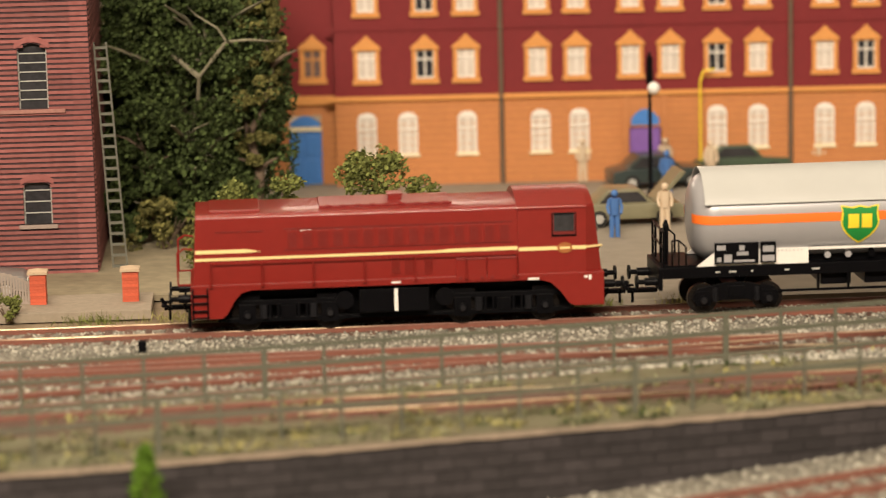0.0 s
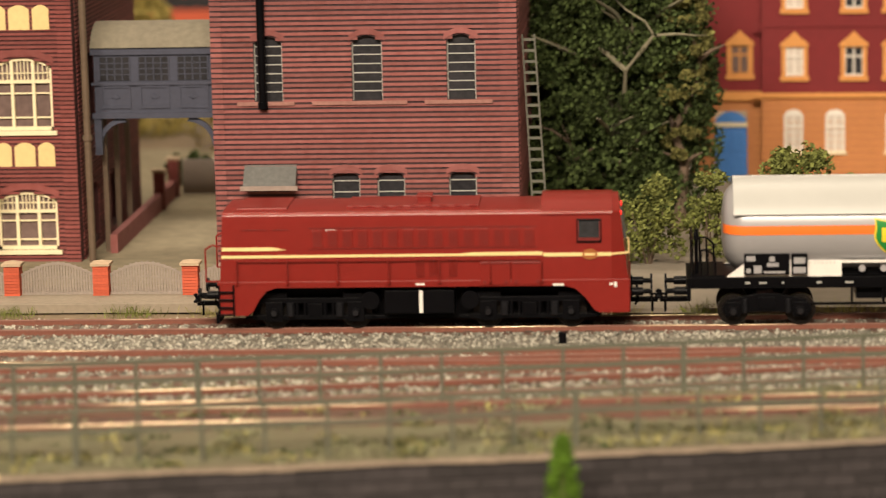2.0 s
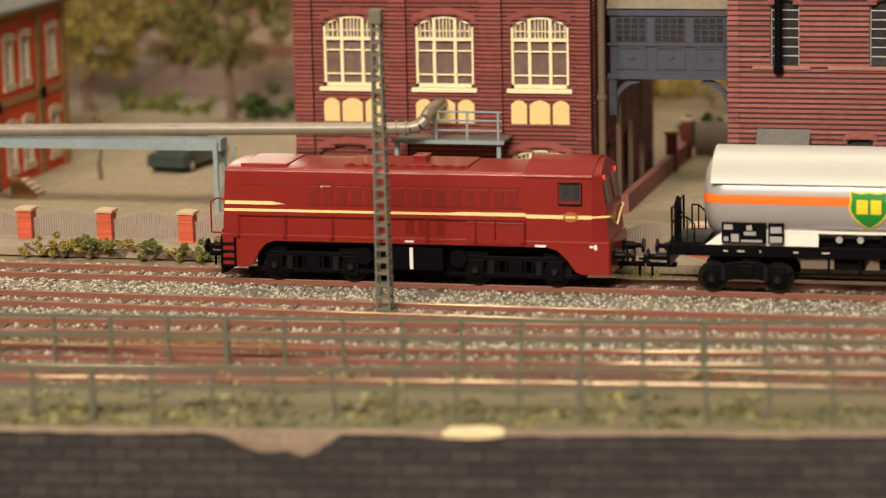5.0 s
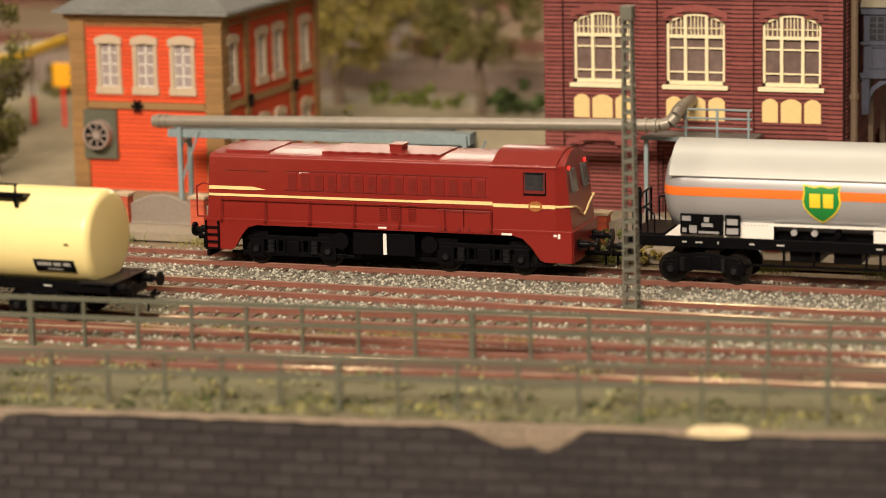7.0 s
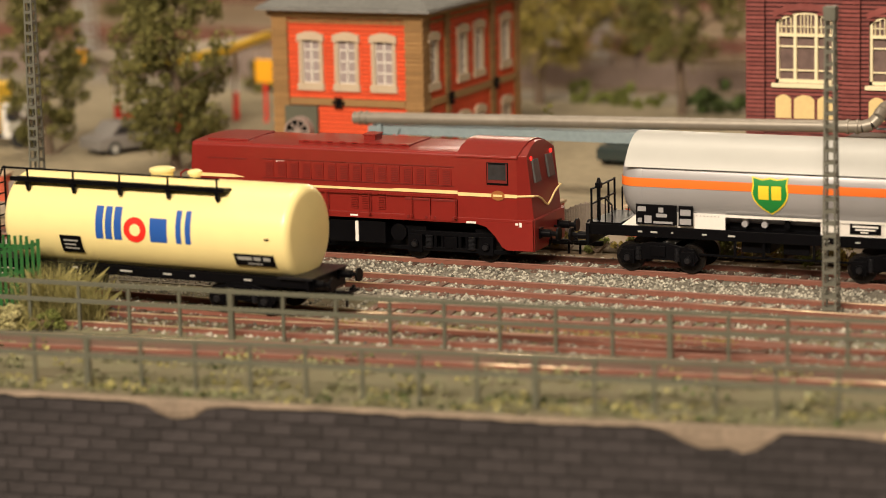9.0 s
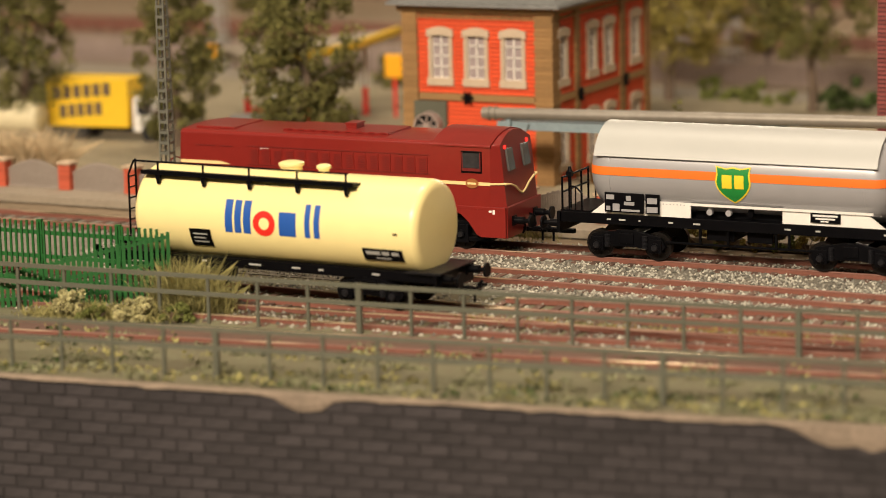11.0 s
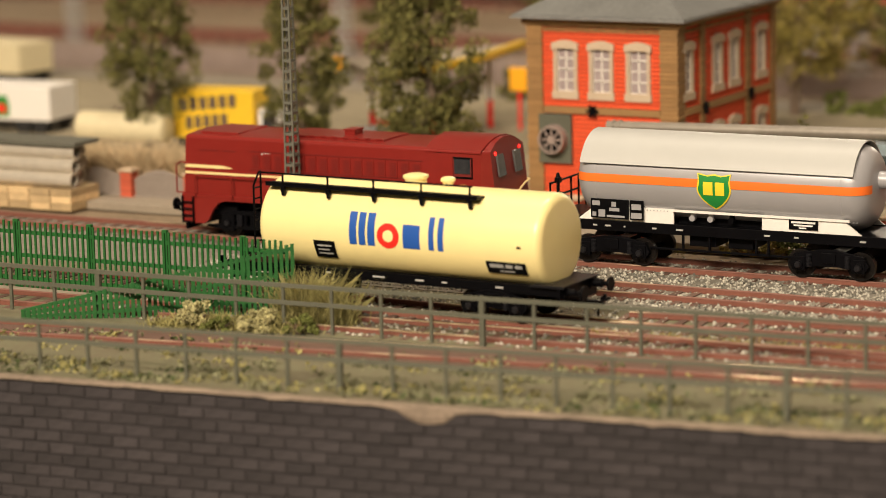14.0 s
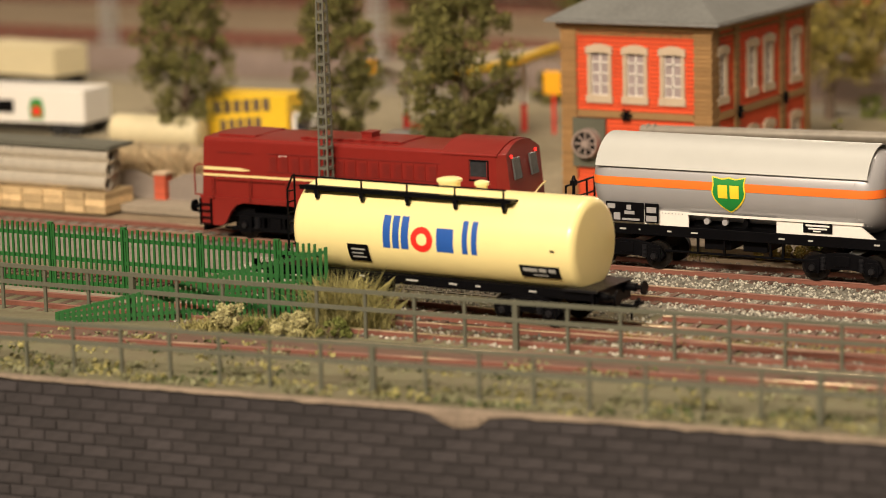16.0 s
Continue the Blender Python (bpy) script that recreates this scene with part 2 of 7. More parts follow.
def lathe(bm, profile, n=24, axis="x"):
    """Rings of (along, radius) round an axis through the origin."""
    rings = []
    for s, r in profile:
        ring = []
        for k in range(n):
            c, d = r * math.cos(k * math.tau / n), r * math.sin(k * math.tau / n)
            ring.append(bm.verts.new({"x": (s, c, d), "y": (c, s, d), "z": (c, d, s)}[axis]))
        rings.append(ring)
    for a, b in zip(rings, rings[1:]):
        for k in range(n):
            bm.faces.new((a[k], a[(k + 1) % n], b[(k + 1) % n], b[k]))
    bm.faces.new(rings[0][::-1])
    bm.faces.new(rings[-1])


def move(bm, m, verts=None):
    bmesh.ops.transform(bm, matrix=m, verts=verts or bm.verts)


def arch(x0, x1, z0, z1, rise, n=8):
    """Outline of an opening with a flat arch on top."""
    pts = [(x0, z0), (x1, z0), (x1, z1)]
    for k in range(1, n):
        a = k / n
        pts.append((x1 + (x0 - x1) * a, z1 + rise * 4 * a * (1 - a)))
    pts.append((x0, z1))
    return pts


def mesh_of(bm, name, mat, smooth=False, bevel=0.0):
    if bevel:
        bmesh.ops.remove_doubles(bm, verts=bm.verts, dist=1e-4)
        edges = [e for e in bm.edges if len(e.link_faces) == 2 and e.calc_face_angle() > 0.6]
        bmesh.ops.bevel(bm, geom=edges, offset=bevel, segments=2, affect="EDGES", profile=0.6)
    bmesh.ops.recalc_face_normals(bm, faces=bm.faces)
    bmesh.ops.scale(bm, vec=(MM, MM, MM), verts=bm.verts)
    me = bpy.data.meshes.new(name)
    bm.to_mesh(me)
    bm.free()
    me.materials.append(mat)
    if smooth:
        for p in me.polygons:
            p.use_smooth = True
        me.set_sharp_from_angle(angle=radians(35))
    return me


def part(name, bm, mat, parent=None, label="", smooth=False, bevel=0.0, at=None):
    ob = new(name, mesh_of(bm, name, mat, smooth, bevel))
    if parent is not None:
        ob.parent = parent
    if at is not None:
        ob.matrix_basis = at
    if label:
        ob["label"] = label
    return ob


def thing(name, x, y, z=0.0, turn=0.0, label="", category="", group="", kind=""):
    """An empty at the base of a thing; place in millimetres."""
    ob = new(name)
    ob.empty_display_size = 0.01
    ob.matrix_basis = pose(x * MM, y * MM, z * MM, 0, 0, turn)
    return tagged(ob, label, category, group, kind)


def at(x, y, z=0.0, rx=0, ry=0, rz=0):
    return pose(x * MM, y * MM, z * MM, rx, ry, rz)


def boxes(name, spans, mat, parent=None, label="", bevel=0.0):
    bm = bmesh.new()
    for s in spans:
        box(bm, *s)
    return part(name, bm, mat, parent, label, bevel=bevel)


# ---- the lie of the land ----
def wall_edge(x):
    return 853 + 0.178 * x + 7.1e-5 * x * x


MAIN_SLOPE = 0.012


def track_main(x):
    return 1034.2 + MAIN_SLOPE * x


def track_second(x):
    return 978.0


def track_siding(x):
    return 916 - 0.035 * (x + 500)


def track_cross(x):
    y = 929 + 0.10 * (x + 434)
    return y if y < 966 else 978 - 12 * math.exp(-(y - 966) / 12)


def track_third(x):
    return 943 + 0.16 * x + 1.0e-4 * x * x


def track_fourth(x):
    return 906.8 + 0.0874 * x + -4.44e-05 * x * x


def steps(a, b, d):
    n = max(1, round(abs(b - a) / d))
    return [a + (b - a) * k / n for k in range(n + 1)]


def ribbon(bm, xs, f0, f1, z0, z1):
    """A band between two lines y = f0(x), f1(x) with a top at z1 and a foot at z0."""
    rows = []
    for x in xs:
        rows.append([bm.verts.new(p) for p in ((x, f0(x), z0), (x, f0(x), z1), (x, f1(x), z1), (x, f1(x), z0))])
    for a, b in zip(rows, rows[1:]):
        for k in range(4):
            bm.faces.new((a[k], a[(k + 1) % 4], b[(k + 1) % 4], b[k]))
    bm.faces.new(rows[0])
    bm.faces.new(rows[-1][::-1])


# hall round the layout
def build_hall():
    for name, span, mat in (("floor", (-4000, 4000, -3500, 4500, -1050, -1000), M_HALLFLOOR),
                            ("ceiling", (-4000, 4000, -3500, 4500, 2300, 2350), M_HALL),
                            ("wall_north", (-4000, 4000, 4500, 4560, -1000, 2300), M_HALL),
                            ("wall_south", (-4000, 4000, -3560, -3500, -1000, 2300), M_HALL),
                            ("wall_west", (-4060, -4000, -3500, 4500, -1000, 2300), M_HALL),
                            ("wall_east", (4000, 4060, -3500, 4500, -1000, 2300), M_HALL)):
        tagged(boxes(name, [span], mat), "plain hall " + name.split("_")[0] + " round the layout", name.split("_")[0], kind="structure")


build_hall()

LEFT, RIGHT = -1900, 1000


def build_ground():
    # upper plateau: one sheet from the retaining wall to the far edge
    bm = bmesh.new()
    xs = steps(LEFT, RIGHT, 20)
    ys = [0, 30, 70, 120, 190, 280, 400, 600, 900, 1400, 2200]
    grid = []
    for x in xs:
        y0 = wall_edge(x)
        col = []
        for k, d in enumerate(ys):
            lift = 0.5 * noise.noise(Vector((x * 0.02, (y0 + d) * 0.02, 0)))
            col.append(bm.verts.new((x, y0 + d, -3.6 + lift)))
        grid.append(col)
    for a, b in zip(grid, grid[1:]):
        for k in range(len(ys) - 1):
            bm.faces.new((a[k], b[k], b[k + 1], a[k + 1]))
    tagged(part("ground", bm, M_GROUND, smooth=True), "brown earth ground of the model landscape", "ground", kind="structure")
    # lower level in front of the retaining wall
    bm = bmesh.new()
    grid = []
    for x in steps(LEFT, RIGHT, 40):
        z = -30 + 0.065 * x
        grid.append([bm.verts.new((x, y, z)) for y in (420, 600, wall_edge(x) + 6)])
    for a, b in zip(grid, grid[1:]):
        for k in range(2):
            bm.faces.new((a[k], b[k], b[k + 1], a[k + 1]))
    tagged(part("ground_lower", bm, M_BED, smooth=True), "gravelly lower ground before the stone wall", "ground", kind="structure")
    boxes_ = [(LEFT, RIGHT, 400, 420, -1000, -52)]
    tagged(boxes("layout_edge", boxes_, M_DOORWOOD), "wooden front edge of the layout table", "table edge", kind="structure")
    # ballast beds, raised a little over the earth
    bm = bmesh.new()
    ribbon(bm, steps(-1300, 700, 25), lambda x: track_second(x) - 24, lambda x: track_main(x) + 15, -4.5, -2.2)
    tagged(part("ballast_bed", bm, M_BED), "grey-brown ballast bed under the main tracks", "ballast", kind="structure")
    bm = bmesh.new()
    ribbon(bm, steps(-1000, 200, 25), lambda x: wall_edge(x) + 3, lambda x: min(track_second(x) - 24.2, 953.5), -4.5, -2.4)
    tagged(part("weedy_verge", bm, M_VERGE), "sandy verge with weeds along the wall top", "verge", kind="structure")
    bm = bmesh.new()
    ribbon(bm, steps(-760, 300, 25), lambda x: track_fourth(x) - 13, lambda x: track_fourth(x) + 13, -4.5, -2.05)
    tagged(part("fourth_track_bed", bm, M_SLEEPER), "olive-brown bed of the track between the railings", "ballast", kind="structure")
    # yard behind the main track and pavement strip under its fence
    bm = bmesh.new()
    box(bm, -1250, -25, 1100, 1480, -3, -0.8)
    tagged(part("yard", bm, M_YARD), "pale sandy yard between the factory buildings", "yard", kind="structure")
    tagged(boxes("square", [(-24.8, 420, 1060, 1420, -3, -1.2)], M_ASPHALT), "grey-brown paved square before the apartment house", "square", kind="structure")
    bm = bmesh.new()
    box(bm, -850, -40, 1066, 1099.8, -3, 0.6)
    tagged(part("pavement", bm, M_KERB, bevel=0.3), "pale stone plinth under the yard fence", "pavement", kind="structure")


build_ground()


def build_track(f, x0, x1, label, lift=0.0, every=7.2, head=None):
    t = thing("railway_track", 0, 0, 0, label=label, category="track", kind="structure")
    xs = steps(x0, x1, 20)
    for side in (-8.9, 8.9):
        bm = bmesh.new()
        ribbon(bm, xs, lambda x: f(x) + side - 0.45, lambda x: f(x) + side + 0.45, -2.0 + lift, -0.25 + lift)
        ribbon(bm, xs, lambda x: f(x) + side - 1.1, lambda x: f(x) + side + 1.1, -2.1 + lift, -1.75 + lift)
        part("rail_web", bm, M_RAILSIDE, t)
        bm = bmesh.new()
        prof = [(-0.62, -0.45), (-0.62, -0.28), (-0.52, -0.13), (-0.32, -0.03), (0, 0), (0.32, -0.03), (0.52, -0.13), (0.62, -0.28), (0.62, -0.45)]
        rows = [[bm.verts.new((x, f(x) + side + u, w + lift)) for u, w in prof] for x in xs]
        for a, b in zip(rows, rows[1:]):
            for k in range(len(prof) - 1):
                bm.faces.new((a[k], b[k], b[k + 1], a[k + 1]))
        part("rail_head", bm, head or M_RAILTOP, t, "worn rail head with pale glinting stretches", smooth=True)
    bm = bmesh.new()
    box(bm, -1.4, 1.4, -15, 15, -0.8, 0.8)
    me = mesh_of(bm, "sleeper", M_SLEEPER)
    for x in steps(x0, x1, every):
        ob = new("sleeper", me)
        ob.parent = t
        s = (f(x + 5) - f(x - 5)) / 10
        ob.matrix_basis = at(x, f(x), -2.6 + lift + random.uniform(-0.1, 0.1), 0, 0, math.degrees(math.atan(s)) + random.uniform(-1, 1))
    return t


def build_tracks():
    build_track(track_main, -960, 420, "straight main track with rusty rails on brown sleepers")
    build_track(track_second, -560, 420, "second track with rusty rails beside the main one")
    build_track(track_siding, -760, -262, "siding that leaves the oblique track")
    build_track(track_cross, -436, 20, "connecting track that joins the second track by a turnout")
    build_track(track_third, -760, 230, "oblique track behind the first railing", lift=-0.5)
    build_track(track_fourth, -760, 300, "brown track between the two railings", lift=-0.6, head=M_RAILGLINT)
    low = build_track(lambda x: wall_edge(x) - 37, 40, 330, "rusty track on the lower level")
    low.matrix_basis = pose(0, 0, -0.0275, 0, -3.72, 0)
    for y, x0, x1 in ((1660, -1500, -100), (1700, -1500, -100), (1900, -1700, -100), (1950, -1700, -100)):
        build_track(lambda x: y + 0.05 * (x + 700), x0, x1, "distant track on the far side of the yard", lift=3.5, every=14)
    bm = bmesh.new()
    ribbon(bm, steps(-1700, -60, 40), lambda x: 1640 + 0.05 * (x + 700), lambda x: 1990 + 0.05 * (x + 700), -4, 0.2)
    tagged(part("far_track_bed", bm, M_GROUND), "brown bed of the distant tracks", "track bed", kind="structure")


build_tracks()


def pebble(bm, x, y, z, r):
    u = [r * random.uniform(0.6, 1.2) for _ in range(6)]
    a = random.uniform(0, 3)
    c, s = math.cos(a), math.sin(a)
    v = [bm.verts.new(p) for p in ((x + u[0] * c, y + u[0] * s, z), (x - u[1] * s, y + u[1] * c, z), (x - u[2] * c, y - u[2] * s, z), (x + u[3] * s, y - u[3] * c, z), (x, y, z + u[4]), (x, y, z - u[5]))]
    for k in range(4):
        bm.faces.new((v[k], v[(k + 1) % 4], v[4]))
        bm.faces.new((v[(k + 1) % 4], v[k], v[5]))


def build_ballast():
    bm = bmesh.new()
    rails = [track_main, track_second]
    n = 0
    while n < 27000:
        x = random.uniform(-640, 330)
        y = random.uniform(956, 1049)
        z = -2.15
        if any(abs(abs(y - f(x)) - 8.9) < 1.2 for f in rails):
            continue
        pebble(bm, x, y, z + (0.0 if any(abs(y - f(x)) < 14 for f in rails) else 0.25), random.uniform(0.42, 0.88))
        n += 1
    n = 0
    while n < 9000:
        x = random.uniform(-620, 240)
        y = random.uniform(track_third(x) - 14, 954)
        if y < track_third(x) + 16 and abs(abs(y - track_third(x)) - 8.9) < 1.2:
            continue
        if y < wall_edge(x) + 3:
            continue
        pebble(bm, x, y, -2.3, random.uniform(0.5, 1.1))
        n += 1
    n = 0
    while n < 2500:
        x = random.uniform(60, 330)
        y = random.uniform(830, wall_edge(x))
        pebble(bm, x, y, -29.7 + 0.065 * x, random.uniform(0.5, 1.0))
        n += 1
    tagged(part("ballast_stones", bm, M_STONE), "loose grey and beige ballast stones", "ballast", kind="stuff")


build_ballast()


# ---- retaining wall of dark stone blocks ----
def build_stone_wall():
    t = thing("retaining_wall", 0, 0, 0, label="dark grey-brown stone block retaining wall with ragged pale top edge", category="wall", kind="structure")
    bm = bmesh.new()
    ribbon(bm, steps(LEFT, RIGHT, 20), lambda x: wall_edge(x) + 0.1, lambda x: wall_edge(x) + 6, -90, -3.0)
    part("wall_core", bm, M_JOINT, t)
    meshes = []
    for k in range(6):
        bm = bmesh.new()
        w, h = 9.3, 3.55
        box(bm, -w / 2, w / 2, -0.7, 1.0, -h / 2, h / 2)
        for v in bm.verts:
            v.co += Vector((random.uniform(-0.15, 0.15), random.uniform(-0.25, 0.1), random.uniform(-0.12, 0.12)))
        meshes.append(mesh_of(bm, "stone", M_BLOCK, bevel=0.35))
    bm = bmesh.new()
    for row in range(16):
        z = -5.9 - row * 4.0
        x = -700 + (4.85 if row % 2 else 0)
        while x < 330:
            near = -610 < x < -360 and row < 11
            s = (wall_edge(x + 4) - wall_edge(x - 4)) / 8
            if near:
                ob = new("stone", random.choice(meshes))
                ob.parent = t
                ob.matrix_basis = at(x, wall_edge(x) + 0.3, z, 0, 0, math.degrees(math.atan(s)))
            else:
                y = wall_edge(x)
                d = random.uniform(-0.25, 0.15)
                vs = box(bm, -4.65, 4.65, -0.7 + d, 1.0, -1.78, 1.78)
                move(bm, Matrix.Translation((x, y + 0.3, z)) @ Matrix.Rotation(math.atan(s), 4, "Z"), vs)
            x += 9.7
    ob = part("stones", bm, M_BLOCK, t)
    ob["kind"] = "stuff"
    # ragged pale lip along the top
    bm = bmesh.new()
    xs = steps(-760, 330, 4)
    rows = []
    for x in xs:
        dip = 0.1 + 0.8 * noise.noise(Vector((x * 0.03, 3.1, 0))) + 0.8 * noise.noise(Vector((x * 0.15, 1, 0)))
        for c, w, d in ((-266, 14, 5.5), (-255, 6, 2.0), (-437, 9, 4.5), (-214, 10, 1.0)):
            dip += d * math.exp(-((x - c) / w) ** 4)
        y = wall_edge(x)
        j = 0.4 * noise.noise(Vector((x * 0.2, 9, 0)))
        rows.append([bm.verts.new(p) for p in ((x, y - 0.7 + j, -3.2 - dip), (x, y - 1.1 + j, -3.0 - dip * 0.6), (x, y - 0.5 + j, -2.6), (x, y + 1.8, -2.2), (x, y + 4.0, -2.5))])
    for a, b in zip(rows, rows[1:]):
        for k in range(4):
            bm.faces.new((a[k], b[k], b[k + 1], a[k + 1]))
    part("top_edge", bm, M_COPE, t, "pale ragged plaster lip")
    # bare plaster patch where the lip has broken
    bm = bmesh.new()
    rows = []
    for x in steps(-217, -199, 1.5):
        y = wall_edge(x)
        u = math.sqrt(max(0, 1 - ((x + 208) / 9.01) ** 2))
        e = 1.3 * u * noise.noise(Vector((x * 0.4, 4, 0)))
        rows.append([bm.verts.new(p) for p in ((x, y - 1.5, -3.4 - 0.8 * u + e), (x, y - 1.7, -2.8 + 0.1 * u + e), (x, y - 0.9, -2.5 + 1.0 * u), (x, y + 2.6, -2.4 + 1.3 * u + e))])
    for a, b in zip(rows, rows[1:]):
        for k in range(3):
            bm.faces.new((a[k], b[k], b[k + 1], a[k + 1]))
    part("plaster_patch", bm, M_PLASTER, t, "bare cream plaster patch")


build_stone_wall()


def build_railing(f, x0, x1, height, label, every=18.4, phase=0.0, rails=(0.0, -6.2)):
    """A railing of square posts and flat rails along y = f(x)."""
    t = thing("railing", 0, 0, 0, label=label, category="railing")
    bm = bmesh.new()
    box(bm, -0.6, 0.6, -0.5, 0.5, -3.0, height)
    me = mesh_of(bm, "post", M_RAILING, bevel=0.15)
    bm = bmesh.new()
    box(bm, -1.0, 1.0, -0.8, 0.8, -3.0, height)
    wide = mesh_of(bm, "post", M_RAILING, bevel=0.15)
    k = 0
    x = x0 + phase
    while x < x1:
        ob = new("post", wide if k % 8 == 4 else me)
        ob.parent = t
        ob.matrix_basis = at(x, f(x), 0)
        x += every
        k += 1
    for dz in rails:
        bm = bmesh.new()
        ribbon(bm, steps(x0 - 6, x1 + 6, 18), lambda x: f(x) - 0.95, lambda x: f(x) - 0.25, height - 1.5 + dz, height + 0.05 + dz)
        part("top_rail" if dz == 0 else "middle_rail", bm, M_RAILING, t)


build_railing(lambda x: track_third(x) - 16, -700, 260, 15.2, "grey-green painted metal railing beside the oblique track", 19.3, 6.0)
build_railing(lambda x: wall_edge(x) + 11, -700, 260, 15.2, "grey-green painted metal railing on the wall top", 18.4, 6.0)


# ---- buildings ----
def course_wall(parent, name, x0, x1, z0, z1, openings, brick, joint, pitch=2.05, thick=4.0, label="", at_=None):
    """A wall facing -y with openings (x0, x1, z0, z1, rise) through it and brick courses standing proud of the joints."""
    bm = bmesh.new()
    xs = sorted({x0, x1, *[v for o in openings for v in o[:2]]})
    zs = sorted({z0, z1, *[v for o in openings for v in (max(z0, o[2]), min(z1, o[3] + o[4]))]})
    for a, b in zip(xs, xs[1:]):
        for c, d in zip(zs, zs[1:]):
            mx, mz = (a + b) / 2, (c + d) / 2
            if not any(o[0] < mx < o[1] and o[2] < mz < o[3] + o[4] for o in openings):
                box(bm, a, b, 0, thick, c, d)
    for o in openings:
        if o[4] > 0:
            n = 8
            for k in range(n):
                u, v = k / n, (k + 1) / n
                zu, zv = o[3] + o[4] * 4 * u * (1 - u), o[3] + o[4] * 4 * v * (1 - v)
                xu, xv = o[0] + (o[1] - o[0]) * u, o[0] + (o[1] - o[0]) * v
                prism(bm, [(xu, zu), (xv, zv), (xv, o[3] + o[4]), (xu, o[3] + o[4])], 0, thick)
    bmesh.ops.remove_doubles(bm, verts=bm.verts, dist=0.001)
    w = part(name, bm, joint, parent, label, at=at_)
    bm = bmesh.new()
    z = z0
    while z + pitch * 0.8 < z1:
        spans = [(x0, x1)]
        mz = z + pitch * 0.4
        for o in openings:
            if o[2] - pitch * 0.6 < mz < o[3] + o[4]:
                a, b = o[0], o[1]
                if mz > o[3]:
                    h = 0.5 * math.sqrt(max(0, 1 - (mz - o[3]) / o[4]))
                    c = (a + b) / 2
                    a, b = c - (b - a) * h, c + (b - a) * h
                spans = [s for p, q in spans for s in ((p, min(q, a)), (max(p, b), q)) if s[1] - s[0] > 0.2]
        for p, q in spans:
            box(bm, p, q, -0.46 + random.uniform(-0.07, 0.07), 0.1, z, z + pitch * 0.56)
        z += pitch
    c = part("brick_coursing", bm, brick, w)
    c["kind"] = "stuff"
    return w


def barred_window(parent, x0, x1, z0, z1, rise, y=1.6, bars=5, post=True, mat=None, pane=None, label=""):
    """Iron window with level glazing bars."""
    bm = bmesh.new()
    prism(bm, arch(x0 - 0.2, x1 + 0.2, z0 - 0.2, z1, rise + 0.2), y + 0.5, y + 0.9)
    w = part("window", bm, pane or M_DARKPANE, parent, label)
    bm = bmesh.new()
    for k in range(1, bars + 1):
        z = z0 + (z1 - z0) * k / (bars + 0.4)
        box(bm, x0, x1, y, y + 0.6, z - 0.22, z + 0.22)
    if post:
        for f in (0.33, 0.67):
            x = x0 + (x1 - x0) * f
            box(bm, x - 0.09, x + 0.09, y + 0.35, y + 0.6, z0, z1 + rise * 0.8)
    box(bm, x0, x0 + 0.5, y, y + 0.6, z0, z1)
    box(bm, x1 - 0.5, x1, y, y + 0.6, z0, z1)
    part("glazing_grid", bm, mat or M_GREYBAR, w)
    return w


def lintel(parent, x0, x1, z1, rise, mat, h=2.2):
    bm = bmesh.new()
    n = 10
    for k in range(n):
        u, v = k / n, (k + 1) / n
        q = []
        for s in (u, v):
            x = x0 - 1 + (x1 - x0 + 2) * s
            q.append((x, z1 + rise * 4 * s * (1 - s)))
        (xa, za), (xb, zb) = q
        prism(bm, [(xa, za), (xb, zb), (xb, zb + h), (xa, za + h)], -0.75, 0.2)
    bmesh.ops.remove_doubles(bm, verts=bm.verts, dist=0.001)
    part("lintel", bm, mat, parent)


